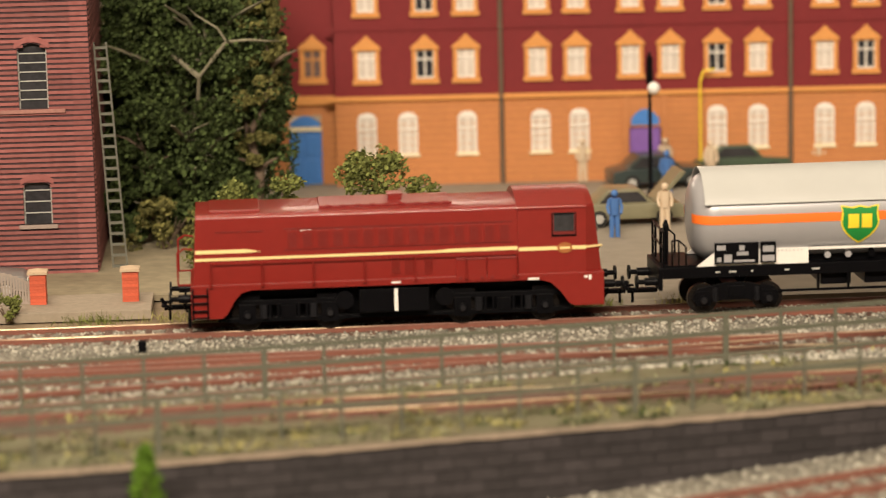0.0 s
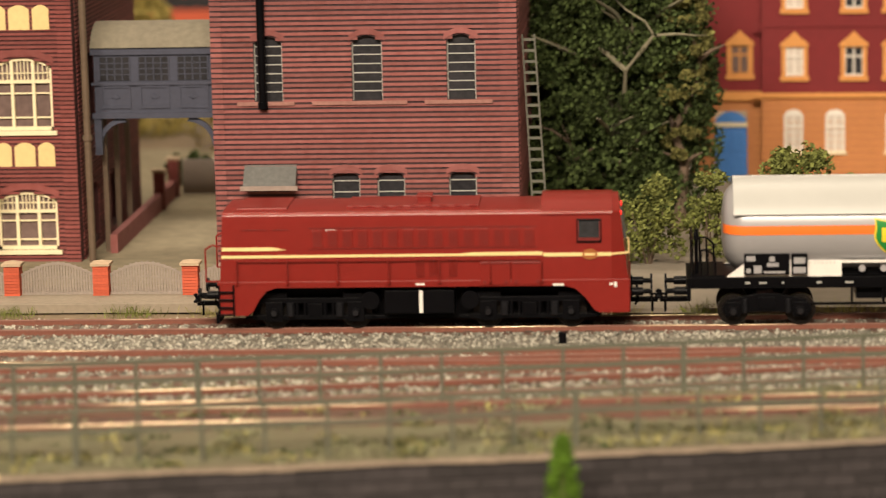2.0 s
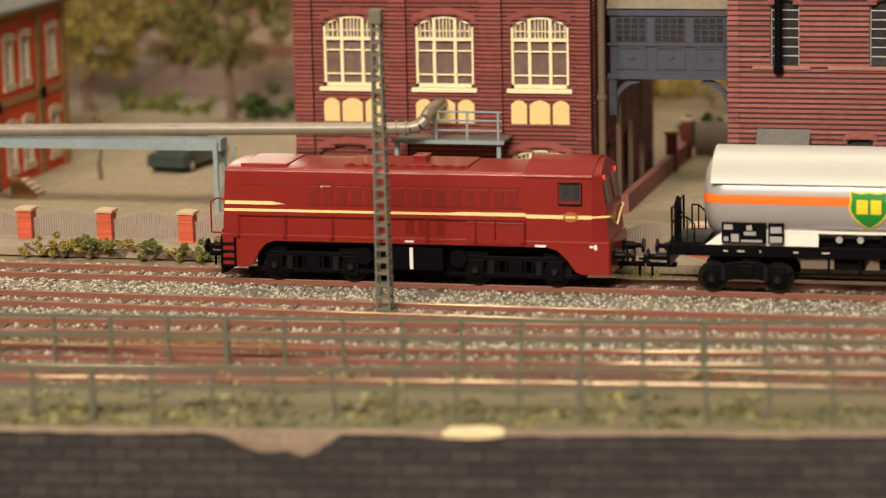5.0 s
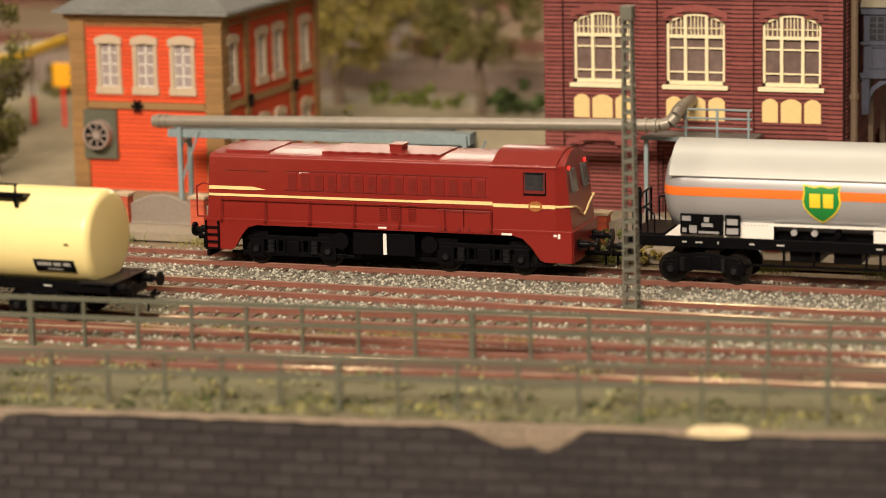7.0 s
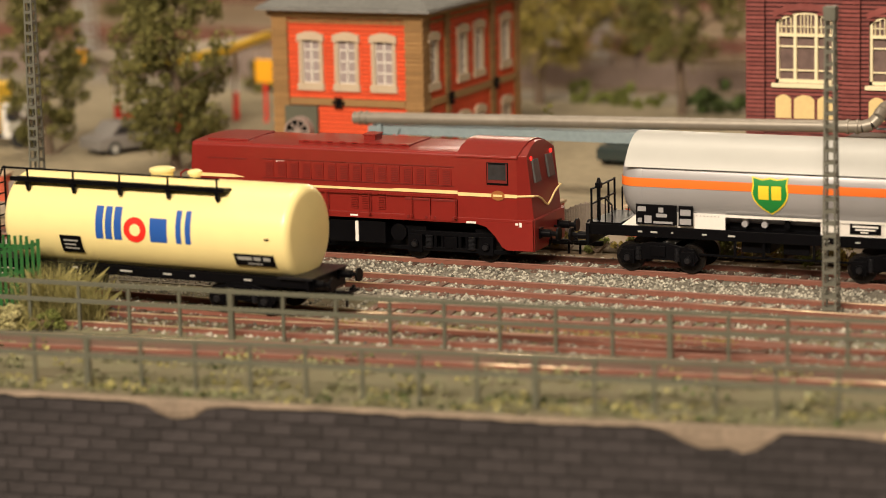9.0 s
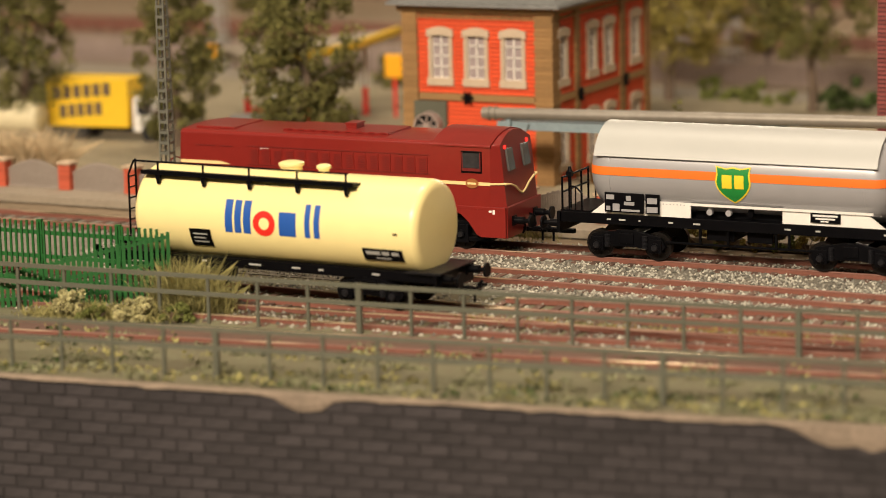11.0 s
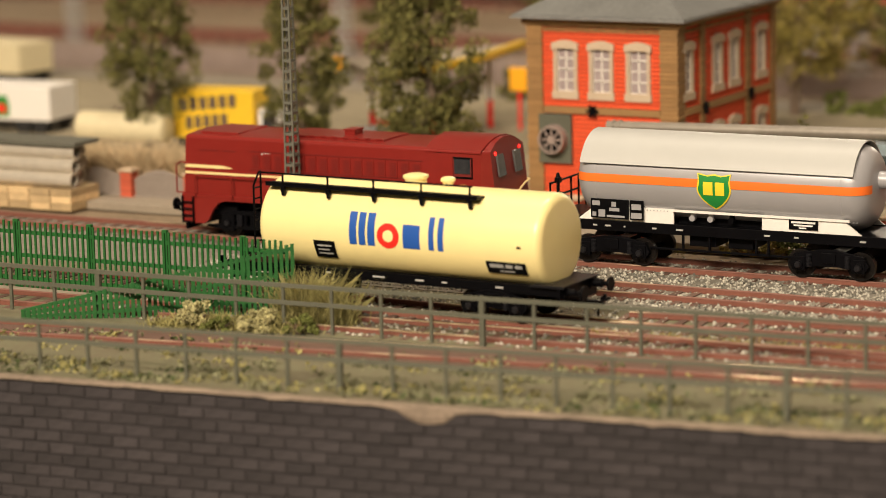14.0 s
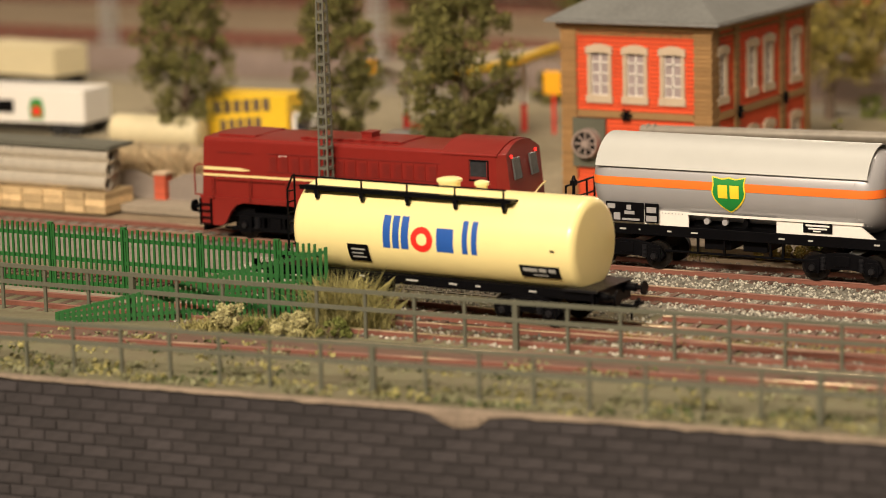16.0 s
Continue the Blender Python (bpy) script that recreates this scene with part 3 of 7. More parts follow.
def build_brick_house():
    t = thing("brick_house", -124.5, 1153, -1, label="purple-red brick works building with barred arched windows", category="building")
    d = 124.5
    ops = [(-168.5 + d, -157 + d, 66, 89.2, 2.7), (-129.3 + d, -117.1 + d, 66, 89.2, 2.7), (-91.5 + d, -80 + d, 66, 89.2, 2.7),
           (-138.4 + d, -127.2 + d, 11, 35.3, 2.2), (-120.3 + d, -109.2 + d, 11, 35.3, 2.2), (-91.6 + d, -80.5 + d, 20, 35.3, 2.2),
           (-167.3 + d, -157.4 + d, 0, 25.5, 0)]
    w = course_wall(t, "front_wall", -61, 61, 0, 128, ops, M_BRICK, M_MORTAR)
    for k, o in enumerate(ops[:6]):
        barred_window(t, o[0], o[1], o[2], o[3], o[4], bars=6 if k < 3 else (5 if k < 5 else 3), post=False)
        lintel(t, o[0], o[1], o[3] + 0.6, o[4], M_BRICK)
        if k > 2:
            boxes("sill", [(o[0] - 2, o[1] + 2, -1.5, 1.8, o[2] - 1.5, o[2])], M_SILL, t, bevel=0.2)
    course_wall(t, "side_wall", 0, 90, 0, 128, [], M_BRICK, M_MORTAR, at_=at(61, 4, 0, 0, 0, 90))
    boxes("back_wall", [(-61, -57, 4.2, 90, 0, 128), (-57, 57, 86, 90, 0, 128)], M_MORTAR, t)
    boxes("roof_slab", [(-63, 63, -2, 95, 128.1, 131)], M_ROOFDUST, t)
    boxes("string_course", [(-51, -28, -1.3, 1.6, 64.4, 65.9), (-21, 17, -1.3, 1.6, 64.4, 65.9), (24, 51, -1.3, 1.6, 64.4, 65.9)], M_COURSE, t, bevel=0.2)
    # corner pilasters
    for x0, x1, nm in ((-61, -56.5, "pilaster"), (54, 61, "pilaster")):
        bm = bmesh.new()
        z = 0
        while z < 127:
            box(bm, x0, x1, -0.95, -0.45, z, z + 1.35)
            z += 2.05
        part(nm, bm, M_BRICK, t)["kind"] = "stuff"
        boxes("pilaster_core", [(x0, x1, -0.7, -0.42, 0, 127.5)], M_MORTAR, t)
    dr = boxes("door", [(-42.7, -33.0, 1.4, 2.2, 0, 25.3)], M_DOORWOOD, t, "brown wooden door")
    boxes("door_panel", [(-41.5, -38.3, 1.0, 1.5, 2, 8.5), (-37.4, -34.2, 1.0, 1.5, 2, 8.5), (-41.5, -38.3, 1.0, 1.5, 10, 16.5), (-37.4, -34.2, 1.0, 1.5, 10, 16.5)], M_DOORWOOD, dr, bevel=0.15)
    boxes("transom_light", [(-41.5, -34.2, 0.9, 1.5, 18.5, 24)], M_DARKPANE, dr)
    bm = bmesh.new()
    prism_x(bm, [(0, 40.5), (-7, 33), (-7, 32), (0, 31.6)], -49, -28)
    cp = part("door_canopy", bm, M_SLATEROOF, t, "sloping sheet-metal canopy")
    boxes("canopy_edge", [(-50, -27, -7.8, -6.9, 31.2, 33)], M_SILL, cp)
    bm = bmesh.new()
    rod(bm, (-40.5, -2, 65), (-40.5, -2, 127), 1.6, 12)
    rod(bm, (-40.5, -2, 63.5), (-40.5, -2, 66), 2.0, 12)
    part("downpipe", bm, M_BLACK, t, "dark vertical pipe", smooth=True)


def factory_window(parent, x0, x1, z0, z1, rise, sill=True):
    bm = bmesh.new()
    prism(bm, arch(x0 - 0.2, x1 + 0.2, z0 - 0.2, z1, rise + 0.2), 2.2, 2.6)
    w = part("window", bm, M_PANE, parent, "cream-framed arched factory window")
    bm = bmesh.new()
    wd = x1 - x0
    box(bm, x0, x0 + 1.1, 0.7, 2.1, z0, z1 + 0.3)
    box(bm, x1 - 1.1, x1, 0.7, 2.1, z0, z1 + 0.3)
    box(bm, x0, x1, 0.7, 2.1, z0, z0 + 1.5)
    zt = z0 + (z1 - z0) * 0.74
    box(bm, x0, x1, 0.6, 2.1, zt, zt + 1.3)
    for f in (0.32, 0.68):
        x = x0 + wd * f
        box(bm, x - 0.65, x + 0.65, 0.65, 2.1, z0, z1 + rise * 0.85)
    n = 10
    for k in range(n):
        u, v = k / n, (k + 1) / n
        a = (x0 + wd * u, z1 + rise * 4 * u * (1 - u))
        b = (x0 + wd * v, z1 + rise * 4 * v * (1 - v))
        prism(bm, [(a[0], a[1] - 1.2), (b[0], b[1] - 1.2), b, a], 0.7, 2.1)
    part("window_frame", bm, M_CREAM, w)
    bm = bmesh.new()
    for z in (z0 + (z1 - z0) * 0.2, z0 + (z1 - z0) * 0.58):
        box(bm, x0 + 1, x1 - 1, 1.1, 2.1, z - 0.3, z + 0.3)
    for f in (0.08, 0.16, 0.24, 0.41, 0.47, 0.53, 0.59, 0.76, 0.84, 0.92):
        x = x0 + wd * f
        box(bm, x - 0.2, x + 0.2, 1.2, 2.1, zt + 1.2, z1 + rise * 4 * f * (1 - f) - 0.4)
    box(bm, x0 + 1, x1 - 1, 1.2, 2.1, zt + 3.8, zt + 4.3)
    part("glazing_grid", bm, M_CREAM, w)
    if sill:
        boxes("window_sill", [(x0 - 1.5, x1 + 1.5, -1.8, 2, z0 - 1.8, z0)], M_CREAM, w, bevel=0.25)
    return w


def blind_arch(parent, x0, x1, z0, z1):
    bm = bmesh.new()
    prism(bm, arch(x0, x1, z0, z1 - 1.8, 1.8), -0.65, 0.1)
    part("blind_panel", bm, M_BLIND, parent, "cream blind arch panel")


def build_factory():
    t = thing("factory", -306, 1163, -1, label="dark red brick factory with tall cream-framed arched windows", category="building")
    d = 306
    bays = [(-356.7 + d, -331.8 + d), (-317 + d, -292.2 + d), (-276.6 + d, -252.3 + d)]
    ops = []
    for a, b in bays:
        ops.append((a, b, 54, 80, 3.6))
        ops.append((a, b, 110, 124, 3.0))
    ops.append((bays[0][0] - 2.4, bays[0][1] - 1, 0, 26.5, 3.0))
    ops.append((bays[1][0] - 2, bays[1][1] + 2, 0, 26.5, 0.0))
    ops.append((bays[2][0] - 0.5, bays[2][1], 5, 25.5, 3.4))
    course_wall(t, "front_wall", -63, 63, 0, 128, ops, M_BRICK2, M_MORTAR2, 1.75)
    for k, (a, b) in enumerate(bays):
        factory_window(t, a, b, 54, 80, 3.6)
        factory_window(t, a, b, 110, 124, 3.0)
        lintel(t, a, b, 81, 3.6, M_BRICK2, 2.6)
        w = b - a
        for z0, z1 in ((39.4, 49.2), (95, 105)):
            for f, g in ((0.0, 0.27), (0.32, 0.67), (0.72, 1.0)):
                blind_arch(t, a + w * f, a + w * g, z0, z1)
    o = ops[-1]
    factory_window(t, o[0], o[1], o[2], o[3], o[4])
    lintel(t, o[0], o[1], o[3] + 1, o[4], M_BRICK2, 2.6)
    o = ops[-3]
    lintel(t, o[0], o[1], o[3] + 0.8, o[4], M_BRICK2, 2.6)
    # walled-up archway, and the recessed bay under the canopy
    bm = bmesh.new()
    z = 0
    while z < 29:
        box(bm, o[0], o[1], 1.6, 2.6, z, z + 1.1)
        z += 1.75
    part("blocked_archway", bm, M_BRICK2, t, "archway walled up with recessed brick")["kind"] = "stuff"
    boxes("archway_back", [(o[0], o[1], 2.4, 3.6, 0, 29.5)], M_MORTAR2, t)
    o = ops[-2]
    bm = bmesh.new()
    z = 0
    while z < 26:
        box(bm, o[0], o[1], 1.6, 2.6, z, z + 1.1)
        z += 1.75
    part("recessed_bay", bm, M_BRICK2, t, "recessed bay of dark red brick")["kind"] = "stuff"
    boxes("bay_back", [(o[0], o[1], 2.4, 3.6, 0, 26.5)], M_MORTAR2, t)
    for x0, x1 in ((-63, -55), (-22, -14.5), (17, 26), (57, 63)):
        bm = bmesh.new()
        z = 0
        while z < 127:
            box(bm, x0, x1, -2.3, -1.7, z, z + 1.2)
            z += 1.75
        part("pilaster", bm, M_BRICK2, t)["kind"] = "stuff"
        boxes("pilaster_core", [(x0, x1, -1.8, -0.55, 0, 127.5)], M_MORTAR2, t)
    course_wall(t, "side_wall", 0, 130, 0, 128, [(20, 34, 54, 80, 3), (60, 74, 54, 80, 3), (96, 110, 54, 80, 3), (20, 34, 5, 25, 3), (60, 74, 5, 25, 3)], M_BRICK2, M_MORTAR2, 1.75, at_=at(63, 4, 0, 0, 0, 90))
    boxes("back_wall", [(-63, -59, 4.2, 134, 0, 128), (-59, 59, 130, 134, 0, 128)], M_MORTAR2, t)
    boxes("roof_slab", [(-65, 65, -3, 136, 128.1, 131)], M_ROOFDUST, t)
    bm = bmesh.new()
    rod(bm, (67.5, -1, 0), (67.5, -1, 128), 1.5, 10)
    rod(bm, (67.5, -1, 50), (67.5, -1, 52), 2.1, 10)
    part("downpipe", bm, M_DOORWOOD, t, "brown downpipe", smooth=True)
    # timber props in the passage
    bm = bmesh.new()
    for y in (20, 45, 70):
        box(bm, 69, 71, y, y + 2, 0, 58)
    part("prop", bm, M_DOORWOOD, t)
    # loading platform roof with railing
    c = thing("loading_canopy", -299, 1140, -1, label="flat steel canopy with a blue-grey railing before the factory", category="canopy")
    boxes("deck", [(-23, 23, 4, 21, 33.9, 35)], M_ZINC, c, bevel=0.2)
    boxes("fascia", [(-23.6, 23.6, 3.2, 3.95, 33.6, 35.2)], M_STEELBLUE, c)
    for x in (-22, 21):
        boxes("leg", [(x - 0.8, x + 0.8, 5, 6.6, 0, 33.8)], M_STEELBLUE, c)
    for x in (-5, 8, 21):
        boxes("railing_post", [(x - 0.45, x + 0.45, 4.6, 5.4, 35, 47)], M_STEELBLUE, c)
    for z in (39, 43, 46.6):
        bm = bmesh.new()
        rod(bm, (-10, 5, z), (22.5, 5, z), 0.45, 6)
        part("railing_bar", bm, M_STEELBLUE, c)


def build_bridge():
    t = thing("covered_bridge", -212.5, 1175, 57, label="slate-blue panelled covered bridge between two brick buildings", category="bridge")
    boxes("wall_panel", [(-25, 25, 0, 30, 0, 28)], M_SLATE, t, bevel=0.2)
    bm = bmesh.new()
    n = 8
    pts = [(-2 + 34 * k / n, 28 + 9.5 * math.sin(math.pi * k / n) ** 0.7) for k in range(n + 1)]
    prism_x(bm, pts, -26, 26)
    part("roof", bm, M_ROOFDUST, t, "dusty barrel roof", smooth=True)
    for k in range(3):
        x = -22.5 + k * 16
        p = boxes("window", [(x, x + 12.5, -0.35, 0.2, 14.5, 24)], M_DARKPANE, t)
        bm = bmesh.new()
        for z in (17, 19.3, 21.6):
            box(bm, x, x + 12.5, -0.6, -0.3, z - 0.2, z + 0.2)
        for f in (0, 0.25, 0.5, 0.75, 1):
            box(bm, x + 12.5 * f - 0.25, x + 12.5 * f + 0.25, -0.6, -0.3, 14.5, 24)
        part("glazing_grid", bm, M_SLATE, p)
        bm = bmesh.new()
        box(bm, x, x + 12.5, -0.5, 0.1, 3, 4)
        box(bm, x, x + 12.5, -0.5, 0.1, 11.5, 12.5)
        box(bm, x, x + 1, -0.5, 0.1, 4, 11.5)
        box(bm, x + 11.5, x + 12.5, -0.5, 0.1, 4, 11.5)
        prism(bm, [(x + 4.2, 7.8), (x + 6.2, 6.8), (x + 8.2, 7.8), (x + 6.2, 8.8)], -0.5, 0.1)
        part("panel_moulding", bm, M_SLATE, t)
    boxes("beam", [(-26, 26, -1.2, 0, -1, 1.2), (-26, 26, -1, 0, 12.6, 13.8), (-26, 26, -1, 0, 25, 28)], M_SLATE, t)
    for s in (-1, 1):
        bm = bmesh.new()
        outer = [(s * (24.5 - 11 * (1 - math.cos(a))), -12.5 + 11.5 * math.sin(a)) for a in [k / 8 * math.pi / 2 for k in range(9)]]
        inner = [(s * (22.8 - 10.4 * (1 - math.cos(a))), -12.5 + 9.8 * math.sin(a)) for a in [k / 8 * math.pi / 2 for k in range(9)]]
        for k in range(8):
            prism(bm, [outer[k], outer[k + 1], inner[k + 1], inner[k]], 0.5, 2.5)
        bmesh.ops.remove_doubles(bm, verts=bm.verts, dist=0.001)
        part("bracket", bm, M_SLATE, t, "curved iron bracket")
    boxes("bracket_post", [(-25.5, -22.5, -0.5, 2.6, -16, -0.9)], M_SLATE, t)


def build_pipeline():
    t = thing("pipeline", 0, 0, 0, label="dull silver pipe with elbow carried along the yard", category="pipe")
    bm = bmesh.new()
    rod(bm, (-537, 1135, 35.5), (-318, 1135, 40), 2.6, 16)
    part("pipe_run", bm, M_PIPE, t, smooth=True)
    bm = bmesh.new()
    pts = [(-318, 1135, 40), (-312, 1135, 40.2), (-308.5, 1135.6, 41.2), (-306.5, 1137, 43.4), (-306, 1140.5, 45.4), (-306, 1146, 46.4), (-306, 1162, 46.6)]
    pipe(bm, pts, 2.6, 14)
    part("elbow", bm, M_PIPE, t, smooth=True)
    for x in (-534, -531, -318, -314):
        bm = bmesh.new()
        z = 35.5 + (x + 537) * 4.5 / 219
        rod(bm, (x - 0.5, 1135, z), (x + 0.5, 1135, z), 3.1, 16)
        part("flange", bm, M_PIPE, t, smooth=True)
    c = thing("pipe_trestle", -466, 1135, -1, label="blue-grey steel trestle with girders under the pipe", category="trestle")
    bm = bmesh.new()
    prism(bm, [(-64, 30), (73, 30.5), (73, 35.2), (-64, 33.4)], -1.2, 7)
    part("girder", bm, M_STEELBLUE, c)
    for x in (-58, 71):
        for y in (-2, 8):
            boxes("leg", [(x - 0.9, x + 0.9, y - 0.9, y + 0.9, 0, 34.5)], M_STEELBLUE, c)
        bm = bmesh.new()
        pipe(bm, [(x, -2, 24), (x, 8, 33)], 0.6)
        pipe(bm, [(x, 8, 24), (x, -2, 33)], 0.6)
        rod(bm, (x, -2, 10), (x + 9, -2, 33), 0.5)
        part("brace", bm, M_STEELBLUE, c)


def house_window(parent, w=11.6, h=26):
    """Tall window with a stone surround; its base line is z = 0, centred on x = 0."""
    z = 0
    win = boxes("window", [(-w * 0.36, w * 0.36, 0.6, 1.2, 3.5, h - 3)], M_CURTAIN, parent, "tall window in a beige stone surround")
    bm = bmesh.new()
    for f in (-0.36, 0.0, 0.36):
        box(bm, w * f - 0.35, w * f + 0.35, 0.1, 0.7, 3.5, h - 3)
    for k in range(5):
        zz = 3.5 + (h - 6.5) * k / 4
        box(bm, -w * 0.36, w * 0.36, 0.1, 0.7, zz - 0.3, zz + 0.3)
    part("window_frame", bm, M_WHITEFRAME, win)
    bm = bmesh.new()
    box(bm, -w * 0.56, w * 0.56, -1.6, 0.4, 0, 3.4)
    part("window_sill", bm, M_STUCCO, win, bevel=0.25)
    bm = bmesh.new()
    z = 3.4
    while z < h - 4:
        g = 0.25 if int(z / 1.2) % 2 else 0
        box(bm, -w * 0.5 - g, -w * 0.36, -1.0, 0.4, z, z + 1.1)
        box(bm, w * 0.36, w * 0.5 + g, -1.0, 0.4, z, z + 1.1)
        z += 1.2
    part("jamb", bm, M_STUCCO, win)["kind"] = "stuff"
    bm = bmesh.new()
    n = 8
    for k in range(n):
        u, v = k / n, (k + 1) / n
        fu, fv = 1.6 * 4 * u * (1 - u), 1.6 * 4 * v * (1 - v)
        xa, xb = -w * 0.56 + w * 1.12 * u, -w * 0.56 + w * 1.12 * v
        prism(bm, [(xa, h - 4.2 + fu * 0.5), (xb, h - 4.2 + fv * 0.5), (xb, h - 1.2 + fv), (xa, h - 1.2 + fu)], -1.7, 0.4)
    bmesh.ops.remove_doubles(bm, verts=bm.verts, dist=0.001)
    part("window_head", bm, M_STUCCO, win)
    return win


def build_orange_house():
    t = thing("orange_house", -552.3, 1168, -1, label="vermilion brick house with tan pilasters and grey slate roof", category="house")
    front_ops = [(x - 4.3, x + 4.3, 46, 66, 0) for x in (-20.5, -3.0, 15.0)]
    side_ops = [(y - 4.3, y + 4.3, 46, 66, 0) for y in (11, 44, 63, 95)]
    low_ops = [(y - 4.3, y + 4.3, 8, 27, 0) for y in (11, 44, 63, 95)]
    course_wall(t, "front_wall", -38, 33, 0, 79, front_ops, M_ORANGE, M_ORANGEJ, 1.9)
    course_wall(t, "side_wall", 0.2, 111, 0, 79, side_ops + low_ops, M_ORANGE, M_ORANGEJ, 1.9, at_=at(33, 0, 0, 0, 0, 90))
    boxes("back_wall", [(-38, -34, 4.2, 111, 0, 79), (-34, 28.5, 107, 111, 0, 79)], M_ORANGEJ, t)
    boxes("floor_slab", [(-34, 28.5, 4.2, 107, 36, 38)], M_DOORWOOD, t)
    for x in (-20.5, -3.0, 15.0):
        w = house_window(t)
        w.matrix_basis = at(x, 0, 43)
    for z in (43, 5):
        for y in (11, 44, 63, 95):
            w = house_window(t, 11.6, 26 if z == 43 else 25)
            w.matrix_basis = at(33, y, z, 0, 0, 90)
    def pilaster(x0, x1, y0, y1):
        bm = bmesh.new()
        z = 0
        while z < 78:
            k = int(z / 1.9 + 0.5)
            e = 0.0 if k % 2 else 0.35
            box(bm, x0 + e, x1 - e, y0, y1 - 0.1, z, z + 1.45)
            z += 1.9
        p = part("pilaster", bm, M_TAN, t)
        p["kind"] = "stuff"
        boxes("pilaster_core", [(x0 + 0.5, x1 - 0.5, y0 + 0.5, y1 - 0.35, 0, 78)], M_TAN, p)
    pilaster(-39.5, -31.5, -1.6, 0.4)
    pilaster(25.5, 34.5, -1.6, 7)
    pilaster(32.8, 34.6, 24, 29)
    pilaster(32.8, 34.6, 76, 82)
    pilaster(32.8, 34.6, 106, 112)
    boxes("belt_course", [(-31.4, 25.4, -1.4, 0.2, 36.5, 39.5), (33, 34.4, 7.1, 23.9, 36.5, 39.5), (33, 34.4, 29.1, 75.9, 36.5, 39.5), (33, 34.4, 82.1, 105.9, 36.5, 39.5)], M_TAN, t, bevel=0.2)
    bm = bmesh.new()
    for k in range(37):
        x = -31 + k * 1.55
        box(bm, x, x + 0.8, -1.3, 0, 73, 74.4)
        box(bm, x + 0.75, x + 1.5, -1.3, 0, 74.5, 75.6)
    for k in range(63):
        y = 8 + k * 1.55
        box(bm, 32.9, 34.3, y, y + 0.8, 73, 74.4)
    part("dentil_frieze", bm, M_TAN, t)
    boxes("cornice", [(-41, 36, -3, 113.5, 76, 79.2)], M_TAN, t, bevel=0.3)
    bm = bmesh.new()
    e = [bm.verts.new(p) for p in ((-44, -6, 79.3), (39, -6, 79.3), (39, 117, 79.3), (-44, 117, 79.3), (-44, -6, 80.6), (39, -6, 80.6), (39, 117, 80.6), (-44, 117, 80.6), (-2.5, 40, 104), (-2.5, 71, 104))]
    for f in ((3, 2, 1, 0), (0, 1, 5, 4), (1, 2, 6, 5), (2, 3, 7, 6), (3, 0, 4, 7), (4, 5, 8), (5, 6, 9, 8), (6, 7, 9), (7, 4, 8, 9)):
        bm.faces.new([e[i] for i in f])
    part("roof", bm, M_SLATEROOF, t, "grey slate hipped roof")
    boxes("gutter", [(-44.5, 39.5, -7.2, -6, 79, 80.2), (39, 40, -7, 117, 79, 80.2)], M_ZINC, t)
    v = boxes("fan_plate", [(-33.5, -17.5, -2.3, 0.2, 14, 36)], M_RAILING, t, "grey-green ventilation plate", bevel=0.2)
    bm = bmesh.new()
    lathe(bm, [(-6.5, 5.4), (-6.5, 6.2), (-1.4, 6.6), (-1.4, 5.6), (-3, 5.2)], 24, "y")
    bmesh.ops.delete(bm, geom=[f for f in bm.faces if len(f.verts) > 4], context="FACES")
    move(bm, Matrix.Translation((-25.5, -0.6, 25)))
    part("fan_ring", bm, M_SILL, v, smooth=True)
    bm = bmesh.new()
    rod(bm, (-25.5, -2.9, 25), (-25.5, -2.2, 25), 5.3, 24)
    part("fan_back", bm, M_BLACK, v)
    bm = bmesh.new()
    for k in range(4):
        a = k * math.pi / 4
        dx, dz = 5.2 * math.cos(a), 5.2 * math.sin(a)
        rod(bm, (-25.5 - dx, -5.8, 25 - dz), (-25.5 + dx, -5.8, 25 + dz), 0.5, 6)
    rod(bm, (-25.5, -6.6, 25), (-25.5, -4.6, 25), 1.6, 12)
    part("fan_guard", bm, M_SILL, v)
    for x, y in ((-7, -2), (35, 26.5), (35, 79)):
        bm = bmesh.new()
        for k in range(6):
            a = k * math.pi / 3
            p = (x + (2.2 * math.cos(a) if y < 0 else 0.8), y + (0 if y < 0 else 2.2 * math.cos(a)), 38 + 2.4 * math.sin(a))
            rod(bm, (x, y, 38), p, 0.7, 6)
            bmesh.ops.create_icosphere(bm, subdivisions=1, radius=0.9, matrix=Matrix.Translation(p))
        part("insulator", bm, M_BLACK, t, "black wall insulator bracket")
    # steps to the side door
    s = thing("entrance_steps", -500.5, 1182, -1, label="tan stone steps with side wall beside the house", category="steps")
    for k in range(4):
        boxes("step", [(-6 + k * 2.4, -3.6 + k * 2.4, 0, 14, 0, 7 - k * 1.75)], M_STUCCO, s, bevel=0.15)
    bm = bmesh.new()
    prism(bm, [(-6.5, 0), (5.5, 0), (5.5, 2), (-3, 9.5), (-6.5, 9.5)], -1.6, 0)
    part("side_wall", bm, M_TAN, s, bevel=0.2)


